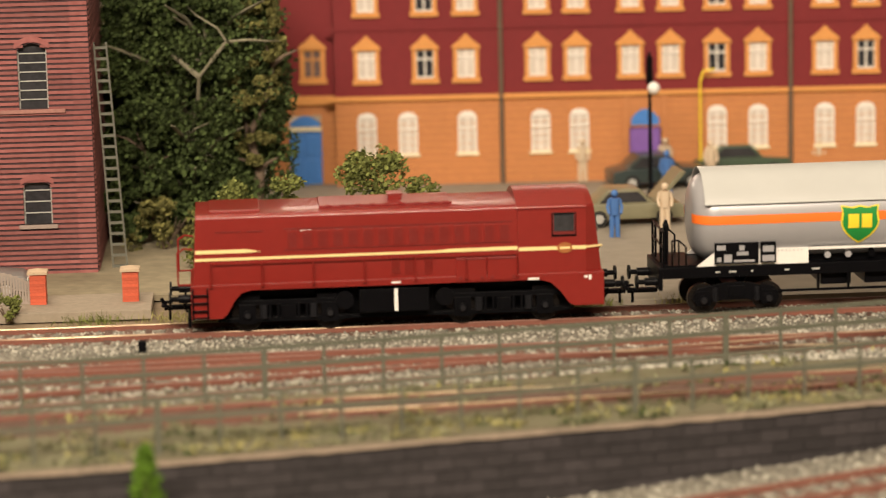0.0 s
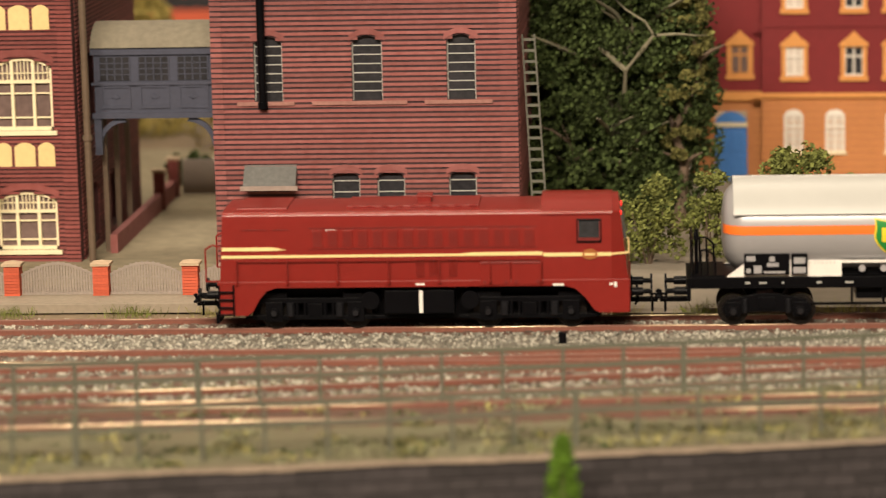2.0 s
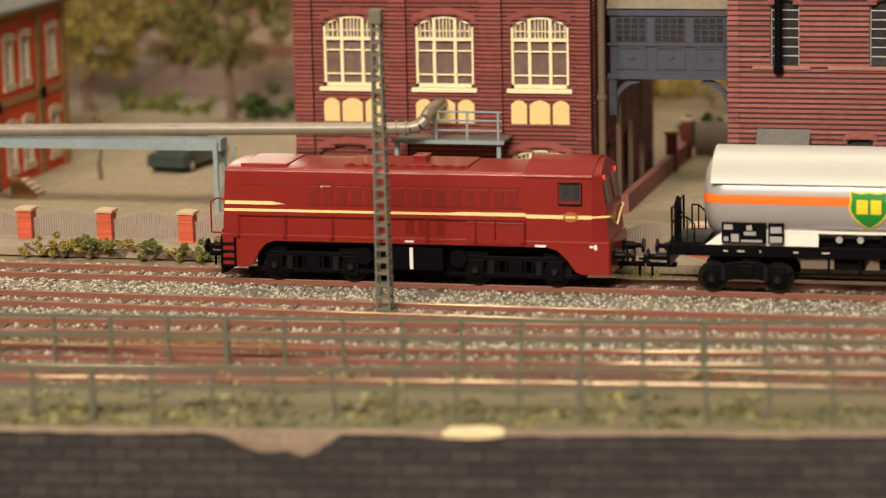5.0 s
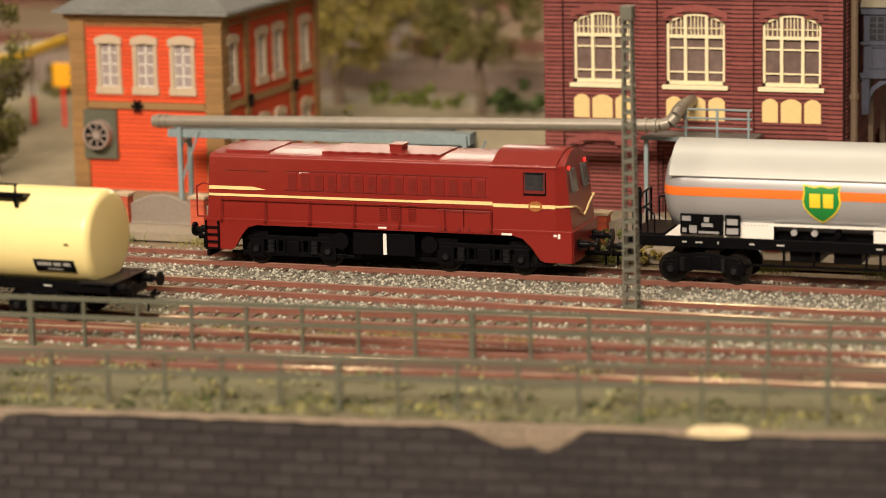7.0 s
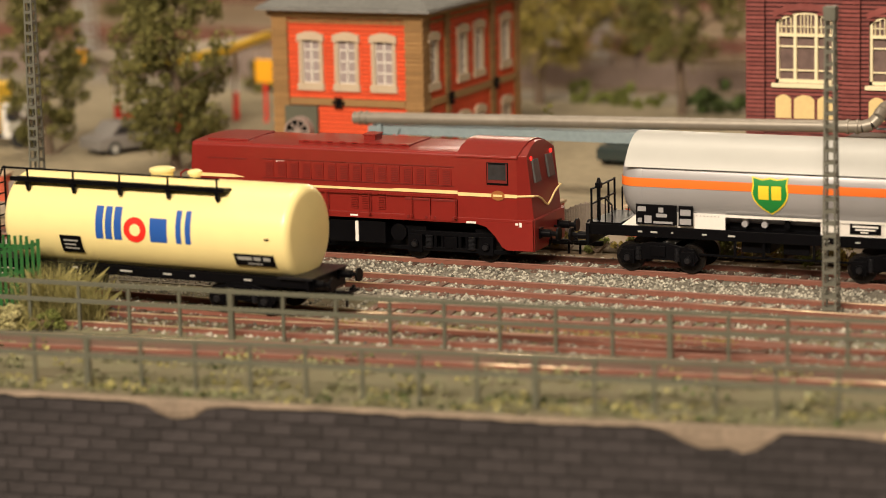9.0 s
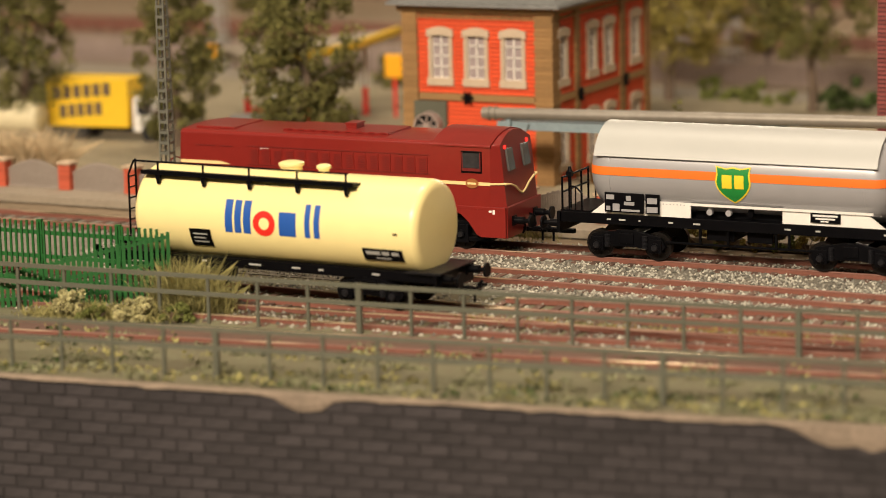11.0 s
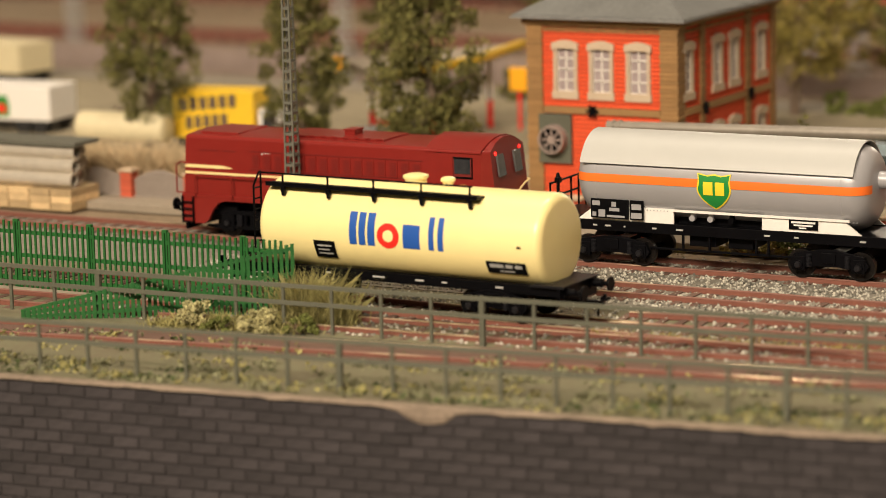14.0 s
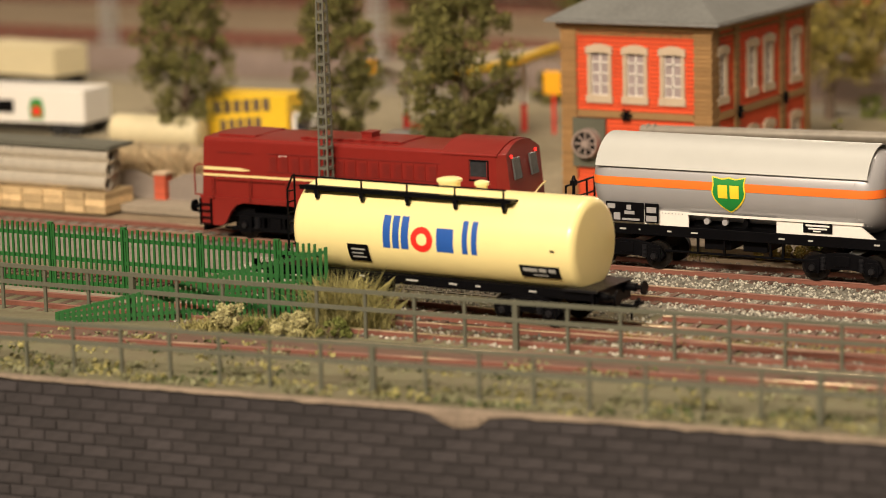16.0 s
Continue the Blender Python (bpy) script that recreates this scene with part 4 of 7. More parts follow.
def apartment_window(parent, x, z, arched, pane, frame, label):
    w, h = 10.6, (13 if not arched else 17)
    win = boxes("window", [(x - w * 0.38, x + w * 0.38, 0.3, 0.9, z, z + h)], pane, parent, label)
    bm = bmesh.new()
    for f in (-0.38, 0, 0.38):
        box(bm, x + w * f - 0.4, x + w * f + 0.4, -0.3, 0.4, z, z + h)
    for zz in (z, z + h * 0.66, z + h):
        box(bm, x - w * 0.38, x + w * 0.38, -0.3, 0.4, zz - 0.4, zz + 0.4)
    part("window_frame", bm, frame, win)
    bm = bmesh.new()
    if arched:
        n = 8
        for k in range(n):
            u, v = k / n, (k + 1) / n
            xa, xb = x - w * 0.42 + w * 0.84 * u, x - w * 0.42 + w * 0.84 * v
            za, zb = z + h - 0.5 + 3 * math.sqrt(max(0, 1 - (2 * u - 1) ** 2)), z + h - 0.5 + 3 * math.sqrt(max(0, 1 - (2 * v - 1) ** 2))
            prism(bm, [(xa, z + h - 0.5), (xb, z + h - 0.5), (xb, zb + 0.01), (xa, za + 0.01)], -0.5, 0.4)
        part("arch_light", bm, frame, win)
        boxes("window_sill", [(x - w * 0.5, x + w * 0.5, -1.2, 0.4, z - 1.3, z)], M_CREAM, win, bevel=0.2)
    else:
        box(bm, x - w * 0.56, x - w * 0.38, -0.9, 0.4, z - 1, z + h + 1)
        box(bm, x + w * 0.38, x + w * 0.56, -0.9, 0.4, z - 1, z + h + 1)
        box(bm, x - w * 0.62, x + w * 0.62, -1.4, 0.4, z - 2.8, z - 0.6)
        prism(bm, [(x - w * 0.64, z + h), (x + w * 0.64, z + h), (x + w * 0.6, z + h + 1.5), (x + w * 0.28, z + h + 4.2), (x, z + h + 7.2), (x - w * 0.28, z + h + 4.2), (x - w * 0.6, z + h + 1.5)], -1.6, 0.4)
        part("surround", bm, M_APTRIM, win, bevel=0.2)


def build_apartments():
    t = thing("apartment_house", 34, 1352, -1.5, -3.4, label="tall red apartment house with ochre ground floor and white windows", category="house")
    L = 330
    xs = [19, 46, 65, 98, 116, 141, 159.5, 181, 200, 231, 250, 275, 294, 315]
    gs = [18.5, 37.5, 65, 99, 117, 181, 200, 231, 250, 275, 294, 315]
    door = (147, 0)
    # wall with openings behind each window
    ops = [(x - 4, x + 4, 50.5, 63, 0) for x in xs] + [(x - 4, x + 4, 15, 32, 0) for x in gs] + [(140, 155, 0, 25, 0)] + [(x - 4, x + 4, 81.5, 94, 0) for x in xs]
    def plain_wall(name, z0, z1, mat):
        bm = bmesh.new()
        oo = [o for o in ops if o[2] < z1 and o[3] > z0]
        zs = sorted({z0, z1, *[v for o in oo for v in (max(z0, o[2]), min(z1, o[3]))]})
        ex = sorted({4, L, *[v for o in oo for v in o[:2]]})
        for a, b in zip(ex, ex[1:]):
            for c, d in zip(zs, zs[1:]):
                if not any(o[0] < (a + b) / 2 < o[1] and o[2] < (c + d) / 2 < o[3] for o in oo):
                    box(bm, a, b, 0, 4, c, d)
        bmesh.ops.remove_doubles(bm, verts=bm.verts, dist=0.001)
        part(name, bm, mat, t)
    plain_wall("ground_floor_wall", 0, 41, M_APORANGE)
    plain_wall("upper_wall", 41, 128, M_APRED)
    boxes("inner_wall", [(0, L, 12, 14, 0, 128)], M_DOORWOOD, t)
    boxes("cornice", [(-0.5, L, -1.8, 0.2, 40, 42.2)], M_APTRIM, t, bevel=0.3)
    boxes("string_course", [(0, L, -0.7, 0.2, 72.5, 73.8)], M_APRED, t)
    bm = bmesh.new()
    z = 3
    while z < 40:
        for a, b in ((0.4, 139), (156, L)):
            box(bm, a, b, -0.22, 0.05, z, z + 0.18)
        z += 3.2
    part("joint_lines", bm, M_APTRIM, t)["kind"] = "stuff"
    for k, x in enumerate(xs):
        dark = k in (1, 7, 10)
        for z in (50.5, 81.5):
            apartment_window(t, x, z, False, M_DARKPANE if dark else M_NET, M_WHITEFRAME, "dark open window" if dark else "white window with net curtain")
    for x in gs:
        apartment_window(t, x, 15, True, M_NET, M_WHITEFRAME, "arched white ground-floor window")
    for x in (81, 215):
        bm = bmesh.new()
        rod(bm, (x, -1.5, 0), (x, -1.5, 128), 1.1, 8)
        part("downpipe", bm, M_DOORWOOD, t, "dark downpipe")
    d = boxes("door", [(140.5, 154.5, 1.5, 2.5, 0, 25)], M_PURPLEDOOR, t, "purple front door")
    bm = bmesh.new()
    prism(bm, arch(141, 154, 26, 29, 4.5), -0.4, 0.3)
    part("fanlight", bm, M_BLUEDOOR, d)
    boxes("door_surround", [(137, 140, -1.2, 0.3, 0, 40), (155, 158, -1.2, 0.3, 0, 40)], M_APORANGE, t, bevel=0.2)
    # recessed corner bay with the blue door
    c = thing("corner_bay", 6, 1360, -1.5, label="recessed bay of the apartment house with a blue door", category="house corner")
    boxes("ground_floor_wall", [(0, 10.5, 0, 4, 0, 38), (25.5, 32, 0, 4, 0, 38), (10.5, 25.5, 0, 4, 33, 38)], M_APORANGE, c)
    boxes("upper_wall", [(0, 18, 0, 4, 42, 128), (26.5, 32, 0, 4, 42, 128), (18, 26.5, 0, 4, 42, 50), (18, 26.5, 0, 4, 63, 128)], M_APRED, c)
    boxes("cornice", [(-1, 32, -2.5, 4, 38, 42)], M_APTRIM, c, bevel=0.3)
    dd = boxes("door", [(10.5, 25.5, 1.5, 2.6, 0, 26)], M_BLUEDOOR, c, "blue double door")
    boxes("door_panel", [(11.5 + 7 * k, 17 + 7 * k, 1, 1.6, z, z + 9) for k in (0, 1) for z in (3, 14)], M_BLUEDOOR, dd, bevel=0.2)
    bm = bmesh.new()
    prism(bm, arch(11, 25, 27.5, 29, 3.6), 0.6, 2)
    part("fanlight", bm, M_BLUEDOOR, dd)
    boxes("transom", [(10.5, 25.5, 0.2, 2, 25.5, 27.3)], M_CREAM, dd)
    apartment_window(c, 22.2, 50.5, False, M_PANE, M_APTRIM, "window with dull pane")


build_brick_house()
build_factory()
build_bridge()
build_pipeline()
build_orange_house()
build_apartments()


# ---- the train ----
def wheelset(parent, x, r=5.5):
    bm = bmesh.new()
    for s in (-1, 1):
        y = s * 8.9
        lathe_bm = [(y - 1.3, r * 0.94), (y - 1.3, r), (y + 1.0, r), (y + 1.3, r * 0.94)]
        tmp = bmesh.new()
        lathe(tmp, lathe_bm, 24, "y")
        me = bpy.data.meshes.new("tmp")
        tmp.to_mesh(me)
        tmp.free()
        bm.from_mesh(me)
        bpy.data.meshes.remove(me)
        for k in range(8):
            a = k * math.tau / 8
            rod(bm, (0, y + s * 1.35, 0), (r * 0.85 * math.cos(a), y + s * 1.35, r * 0.85 * math.sin(a)), 0.35, 4)
    rod(bm, (0, -9, 0), (0, 9, 0), 1.0, 8)
    w = part("wheelset", bm, M_WHEEL, parent, smooth=True)
    w.matrix_basis = at(x, 0, r)
    return w


def buffers(parent, x, s, z=12.3):
    """A pair of buffers on the end at x; s is the way out."""
    for y in (-10, 10):
        bm = bmesh.new()
        rod(bm, (x, y, z), (x + s * 4.5, y, z), 1.5, 12)
        rod(bm, (x + s * 4.5, y, z), (x + s * 7.0, y, z), 0.9, 10)
        rod(bm, (x + s * 7.0, y, z), (x + s * 7.8, y, z), 2.6, 16)
        box(bm, min(x, x - s * 0.2), max(x, x + s * 0.6), y - 1.9, y + 1.9, z - 1.9, z + 1.9)
        part("buffer", bm, M_BLACK, parent, smooth=True)


def coupling(parent, x, s, z=7.5):
    bm = bmesh.new()
    box(bm, min(x, x + s * 11), max(x, x + s * 11), -1.2, 1.2, z - 0.8, z + 0.8)
    pipe(bm, [(x + s * 8, -4, z + 1), (x + s * 11.5, -4, z + 1.2), (x + s * 11.5, 4, z + 1.2), (x + s * 8, 4, z + 1)], 0.5)
    rod(bm, (x + s * 10, 0, z), (x + s * 12, 0, z + 3.4), 0.7, 6)
    rod(bm, (x + s * 9, 0, z), (x + s * 9, 0, z - 4.5), 0.5, 6)
    part("coupling", bm, M_BLACK, parent)


def hose(parent, x, y, z, s):
    bm = bmesh.new()
    pipe(bm, [(x, y, z), (x + s * 2.2, y, z - 0.5), (x + s * 2.8, y, z - 4), (x + s * 1.6, y, z - 6)], 0.45)
    part("brake_hose", bm, M_BLACK, parent)


def bogie(parent, x, half, loco=True):
    b = thing("bogie", x, 0, 0)
    b.parent = parent
    fr = bmesh.new()
    box(fr, -3, 3, -12.2, 12.2, 6.5, 9.2)
    for s in (-1, 1):
        y0, y1 = (11.4, 13.0) if s > 0 else (-13.0, -11.4)
        if loco:
            box(fr, -half - 7, half + 7, y0, y1, 3.6, 5.2)
            box(fr, -half - 7, half + 7, y0, y1, 9.6, 11.4)
            for u in (-half, half):
                box(fr, u - 3, u + 3, y0 - 0.5, y1 + 0.5, 3.0, 10.0)
                rod(fr, (u, s * 11, 6.4), (u, s * 14.4, 6.4), 1.6, 12)
                box(fr, u - 4.5, u + 4.5, s * 12.2 - 0.6, s * 12.2 + 0.6, 11, 13.2)
            for u in (-6.5, -3.6, 3.6, 6.5):
                rod(fr, (u, s * 12.4, 4.5), (u, s * 12.4, 10), 0.7, 6)
            box(fr, -2.6, 2.6, y0 - 0.3, y1 + 0.3, 5, 9.5)
            box(fr, -half - 10.5, -half - 6, y0, y1, 4.0, 5.0)
            box(fr, half + 6, half + 10.5, y0, y1, 4.0, 5.0)
        else:
            prism(fr, [(-half - 4, 6), (-half - 2, 9.6), (-3, 11.6), (3, 11.6), (half + 2, 9.6), (half + 4, 6), (half + 3, 4.4), (half - 2, 4.4), (4, 5.2), (-4, 5.2), (-half + 2, 4.4), (-half - 3, 4.4)], y0, y1)
            for u in (-half, half):
                rod(fr, (u, s * 11, 5.5), (u, s * 14.0, 5.5), 1.9, 12)
                box(fr, u - 2.6, u + 2.6, y0 - 0.5, y1 + 0.5, 3.4, 8.6)
            box(fr, -3, 3, y0 - 0.6, y1 + 0.6, 6.4, 10.4)
    part("bogie_frame", fr, M_BLACK, b, bevel=0.12)
    for s in (-1, 1):
        for u in ((-half + 5.4, -8.4, 8.4, half - 5.4) if loco else (-half + 4.2, half - 4.2)):
            bm = bmesh.new()
            lathe(bm, [(4.8 + 0.25 * k, 1.15 if k % 2 else 0.8) for k in range(21)], 10, "z")
            move(bm, Matrix.Translation((u, s * 13.2, 0)))
            part("coil_spring", bm, M_GEAR, b)
        for u in (-half, half):
            bm = bmesh.new()
            rod(bm, (u, s * 14.2, 6.2 if loco else 5.5), (u, s * 14.9, 6.2 if loco else 5.5), 1.35, 12, 1.0)
            part("axle_box_cover", bm, M_GEAR, b, smooth=True)
    for u in (-half, half):
        WHEELS.append((wheelset(b, u), u, 5.5))
    return b


WHEELS = []


def rounded_section(half, z0, z1, r, crown, n=6):
    """Cross section with rounded shoulders and a crowned top, in y and z."""
    pts = [(-half, z0), (half, z0)]
    for k in range(n + 1):
        a = k / n * math.pi / 2
        pts.append((half - r + r * math.cos(a), z1 - r + r * math.sin(a)))
    m = 6
    for k in range(1, m):
        u = k / m
        pts.append(((half - r) * (1 - 2 * u), z1 + crown * 4 * u * (1 - u)))
    for k in range(n + 1):
        a = math.pi / 2 + k / n * math.pi / 2
        pts.append((-half + r + r * math.cos(a), z1 - r + r * math.sin(a)))
    return pts


def build_locomotive():
    t = thing("diesel_locomotive", 0, 1035, 0, label="brown-red model diesel locomotive with cream stripe and lit red tail lamps", category="locomotive")
    # long hood
    bm = bmesh.new()
    v = prism_x(bm, rounded_section(16.4, 17.4, 42.9, 1.6, 0.6), -72.2, 43)
    for p in v:
        if p.co.x < 0:
            p.co.x += (p.co.z - 17.4) * 0.06
    hood = part("hood", bm, M_LOCO, t, smooth=True)
    # roof panels and roof details
    bm = bmesh.new()
    box(bm, -66, -48, -12, 12, 42.9, 43.9)
    part("roof_hatch", bm, M_LOCO, hood, bevel=0.4)
    bm = bmesh.new()
    box(bm, -27, 20, -10.5, 10.5, 43.0, 44.1)
    for k in range(9):
        rod(bm, (-25 + k * 5.2, -10.6, 44.0), (-22.5 + k * 5.2, -10.6, 44.0), 0.4, 6)
    part("radiator_grille", bm, M_LOCO, hood, bevel=0.3)
    bm = bmesh.new()
    box(bm, -2.2, 2.6, -3.4, 3.4, 43.5, 46.3)
    box(bm, -2.6, 3.0, -3.8, 3.8, 45.9, 46.5)
    part("exhaust_box", bm, M_LOCO, hood, bevel=0.2)
    # hood doors with louvres
    for k in range(15):
        x = -38.5 + k * 5.35
        if x > 41:
            break
        w = 3.0
        for s in (-1, 1):
            bm = bmesh.new()
            box(bm, x - 0.4, x + w + 0.4, s * 16.55 - 0.2, s * 16.55 + 0.2, 30.0, 36.6)
            p = part("hood_door", bm, M_LOCO, hood, bevel=0.1)
            bm = bmesh.new()
            for j in range(8):
                z = 30.7 + j * 0.68
                prism(bm, [(x, z), (x + w, z), (x + w, z + 0.3), (x, z + 0.3)], s * 16.75 - 0.15, s * 16.75 + 0.15)
            part("louvre", bm, M_LOCODARK, p)["kind"] = "stuff"
    for x in (-2.3, 2.4, 9.3):
        bm = bmesh.new()
        for j in range(9):
            z = 19.6 + j * 0.68
            for s in (-1, 1):
                box(bm, x, x + 3, s * 16.6 - 0.2, s * 16.6 + 0.2, z, z + 0.45)
        part("louvre", bm, M_LOCO, hood)["kind"] = "stuff"
    bm = bmesh.new()
    for s in (-1, 1):
        y = s * 16.5
        for x0, x1, z in ((-64, -55, 36.7), (-53, -47, 36.7), (-40, 41, 37.1), (-40, 41, 29.7)):
            box(bm, x0, x1, y - 0.2, y + 0.2, z, z + 0.25)
        for x in (-66, -48, -30, -12, 6):
            box(bm, x, x + 0.25, y - 0.2, y + 0.2, 18, 27.2)
    part("panel_line", bm, M_LOCODARK, hood)
    # battery boxes by the cab
    for x0, x1 in ((20.5, 31.2), (31.6, 42.4)):
        for s in (1, -1):
            b = boxes("battery_box", [(x0, x1, s * 16.9 - 0.7, s * 16.9 + 0.7, 16.4, 24.8)], M_LOCO, t, bevel=0.3)
        bm = bmesh.new()
        for s in (-1, 1):
            box(bm, x0 + 0.4, x1 - 0.4, s * 17.5 - 0.35, s * 17.5 + 0.35, 24.0, 24.6)
            for x in (x0 + 1.6, x1 - 1.6):
                rod(bm, (x, s * 17.3, 17.6), (x, s * 18.0, 17.6), 0.55, 8)
        part("box_hinge", bm, M_LOCODARK, b)
    # cab
    bm = bmesh.new()
    prism_x(bm, rounded_section(17.2, 17.4, 42.4, 1.2, 4.0), 42.6, 66.8)
    for p in prism_x(bm, rounded_section(17.2, 17.4, 42.4, 1.2, 4.0), 66.8, 72.6):
        if p.co.x > 70:
            p.co.y *= 0.85
            p.co.x -= max(0.0, p.co.z - 26) * 0.17
    bmesh.ops.remove_doubles(bm, verts=bm.verts, dist=0.001)
    bmesh.ops.recalc_face_normals(bm, faces=bm.faces)
    cab = part("cab", bm, M_LOCO, t, smooth=True)
    bm = bmesh.new()
    sec = [(y, z) for y, z in rounded_section(17.7, 41.4, 42.6, 0.9, 4.3)]
    prism_x(bm, sec, 42.2, 67.2)
    part("cab_roof", bm, M_LOCO, cab, smooth=True)
    for s in (-1, 1):
        w = boxes("cab_window", [(54.6, 63.4, s * 17.3 - 0.25, s * 17.3 + 0.25, 31.2, 39.8)], M_BLACK, cab, "dark framed cab window", bevel=0.2)
        boxes("window_pane", [(55.4, 62.6, s * 17.6 - 0.1, s * 17.6 + 0.1, 33.2, 39.0)], M_DARKPANE, w)
        boxes("sliding_sash", [(55.4, 62.6, s * 17.62 - 0.14, s * 17.62 + 0.14, 32.0, 33.1), (55.0, 55.4, s * 17.62 - 0.14, s * 17.62 + 0.14, 32.0, 39.4), (62.6, 63.0, s * 17.62 - 0.14, s * 17.62 + 0.14, 32.0, 39.4)], M_LOCODARK, w)
    for y in (-7.4, 7.4):
        bm = bmesh.new()
        box(bm, -0.5, 0.5, y - 3.0, y + 3.0, -4.4, 4.4)
        w = part("end_window", bm, M_CABGLASS, cab, "dark end window of the cab", bevel=0.3)
        w.matrix_basis = at(70.9, 0, 35.8, 0, -9.6, 0)
    for y in (-10.6, 10.6):
        bm = bmesh.new()
        rod(bm, (69.2, y, 40.8), (70.4, y, 40.8), 0.75, 12)
        part("tail_lamp", bm, M_REDLAMP, cab, "glowing red tail lamp", smooth=True)
    # frame with skirts
    for s in (-1, 1):
        bm = bmesh.new()
        y0, y1 = (15.6, 17.3) if s > 0 else (-17.3, -15.6)
        pts = [(-73, 6), (-62.5, 6), (-60.5, 7.5), (-58, 12), (-55.5, 14.8), (-52, 15.9), (50, 15.9), (54, 14.8), (57.5, 11.5), (60.5, 7.2), (62.5, 6.2), (73, 6.2), (73, 18.0), (-73, 18.0)]
        prism(bm, pts, y0, y1)
        part("side_skirt", bm, M_LOCO, t, bevel=0.25)
    boxes("deck", [(-73, 73, -17.4, 17.4, 17.0, 18.2)], M_LOCO, t, bevel=0.2)
    boxes("end_plate", [(-73.2, -72.2, -15.6, 15.6, 6, 18)], M_LOCO, t, bevel=0.2)
    boxes("end_plate", [(72.3, 73.3, -16, 16, 6, 18)], M_LOCO, t, bevel=0.2)
    # Carried down almost to the rails as a black fill for shade between wheels.
    boxes("underframe", [(-62, 62, -7.4, 7.4, 2.6, 16.8)], M_BLACK, t)
    for x0, x1, y in ((-14, -1.6, 0), (-0.6, 11, 0)):
        boxes("fuel_tank", [(x0, x1, -14.6, 14.6, 5.8, 14.4)], M_BLACK, t, bevel=0.4)
    boxes("tank_gauge", [(-1.5, -0.2, -15.2, -14.4, 6.2, 14.2)], M_WHITE, t, "white gauge strip")
    for x in (-19, 16.5):
        bm = bmesh.new()
        rod(bm, (x, -14.5, 10.6), (x, 14.5, 10.6), 3.3, 16)
        part("air_reservoir", bm, M_BLACK, t, smooth=True)
    # stripes
    for s in (-1, 1):
        y0, y1 = (16.5, 16.72) if s > 0 else (-16.72, -16.5)
        bm = bmesh.new()
        prism(bm, [(-71.2, 29.3), (-53, 29.3), (-48, 29.6), (-53, 30.6), (-71.0, 30.6)], y0, y1)
        prism(bm, [(-71.4, 26.7), (42.5, 26.9), (42.5, 28.2), (18, 28.1), (14, 27.7), (-71.3, 27.7)], y0, y1)
        part("stripe", bm, M_STRIPE, t, "cream-yellow lining stripe")
        y0, y1 = (17.2, 17.4) if s > 0 else (-17.4, -17.2)
        bm = bmesh.new()
        prism(bm, [(42.8, 26.5), (66.8, 26.5), (66.8, 27.8), (42.8, 27.8)], y0, y1)
        part("stripe", bm, M_STRIPE, t, "cream-yellow lining stripe")
        bm = bmesh.new()
        lathe(bm, [(-0.15, 2.0), (0.15, 2.0)], 24, "y")
        bmesh.ops.scale(bm, vec=(1.35, 1, 0.95), verts=bm.verts)
        move(bm, Matrix.Translation((59.2, s * 17.55, 27.2)))
        pl = part("number_plate", bm, M_BRASS, t, "oval brass number plate")
        boxes("lettering", [(57.4, 61.0, s * 17.74 - 0.06, s * 17.74 + 0.06, 26.8, 27.6)], M_STRIPE, pl)
        boxes("lettering", [(-34.0, -30.4, s * 16.6 - 0.1, s * 16.6 + 0.1, 36.2, 36.7), (66, 67.2, s * 17.3 - 0.1, s * 17.3 + 0.1, 16.1, 16.9), (67.6, 68.6, s * 17.3 - 0.1, s * 17.3 + 0.1, 15.4, 17.2), (-2.5, 0.8, s * 17.4 - 0.1, s * 17.4 + 0.1, 16.6, 17.3), (46, 50, s * 17.35 - 0.1, s * 17.35 + 0.1, 16.0, 16.8)], M_WHITE, t)
    # V of the stripe on the cab end
    bm = bmesh.new()
    half = [(66.8, 17.25, 27.15), (72.5, 14.75, 27.15), (72.72, 10.5, 26.5), (72.75, 6.5, 25.0), (72.75, 3, 22.8)]
    pipe(bm, [(x, -y, z) for x, y, z in half] + [(72.75, 0, 21.6)] + half[::-1], 0.42, 6)
    part("stripe", bm, M_STRIPE, t, "curved cream stripe on the cab end")
    # handrails on the hood side
    for s in (-1, 1):
        bm = bmesh.new()
        y = s * 18.6
        pipe(bm, [(-66, y, 26.4), (42, y, 26.4)], 0.24)
        for x in (-66, -48, -30, -12, 6, 24, 42):
            rod(bm, (x, y, 18), (x, y, 26.4), 0.22, 6)
            rod(bm, (x, y, 17.6), (x, y, 18.6), 0.55, 6)
        part("handrail", bm, M_LOCO, t)
    for y in (-14, 14):
        bm = bmesh.new()
        pipe(bm, [(-73, y, 18), (-77.5, y, 18), (-77.5, y, 29.5), (-75, y, 31), (-72, y, 30.5)], 0.35)
        part("end_handrail", bm, M_LOCO, t)
    for s in (-1, 1):
        for x in (-70,):
            bm = bmesh.new()
            for z in (6.4, 9.0, 11.8, 14.6):
                box(bm, x - 2.4, x + 2.5, s * 17.9 - 0.7, s * 17.9 + 0.7, z, z + 0.4)
            box(bm, x - 2.8, x - 2.3, s * 17.8 - 0.6, s * 17.8 + 0.6, 6.0, 17.2)
            box(bm, x + 2.4, x + 2.9, s * 17.8 - 0.6, s * 17.8 + 0.6, 6.0, 17.2)
            part("steps", bm, M_BLACK, t, "black ladder steps")
    buffers(t, -73.2, -1)
    buffers(t, 73.3, 1)
    coupling(t, -72, -1)
    coupling(t, 72, 1)
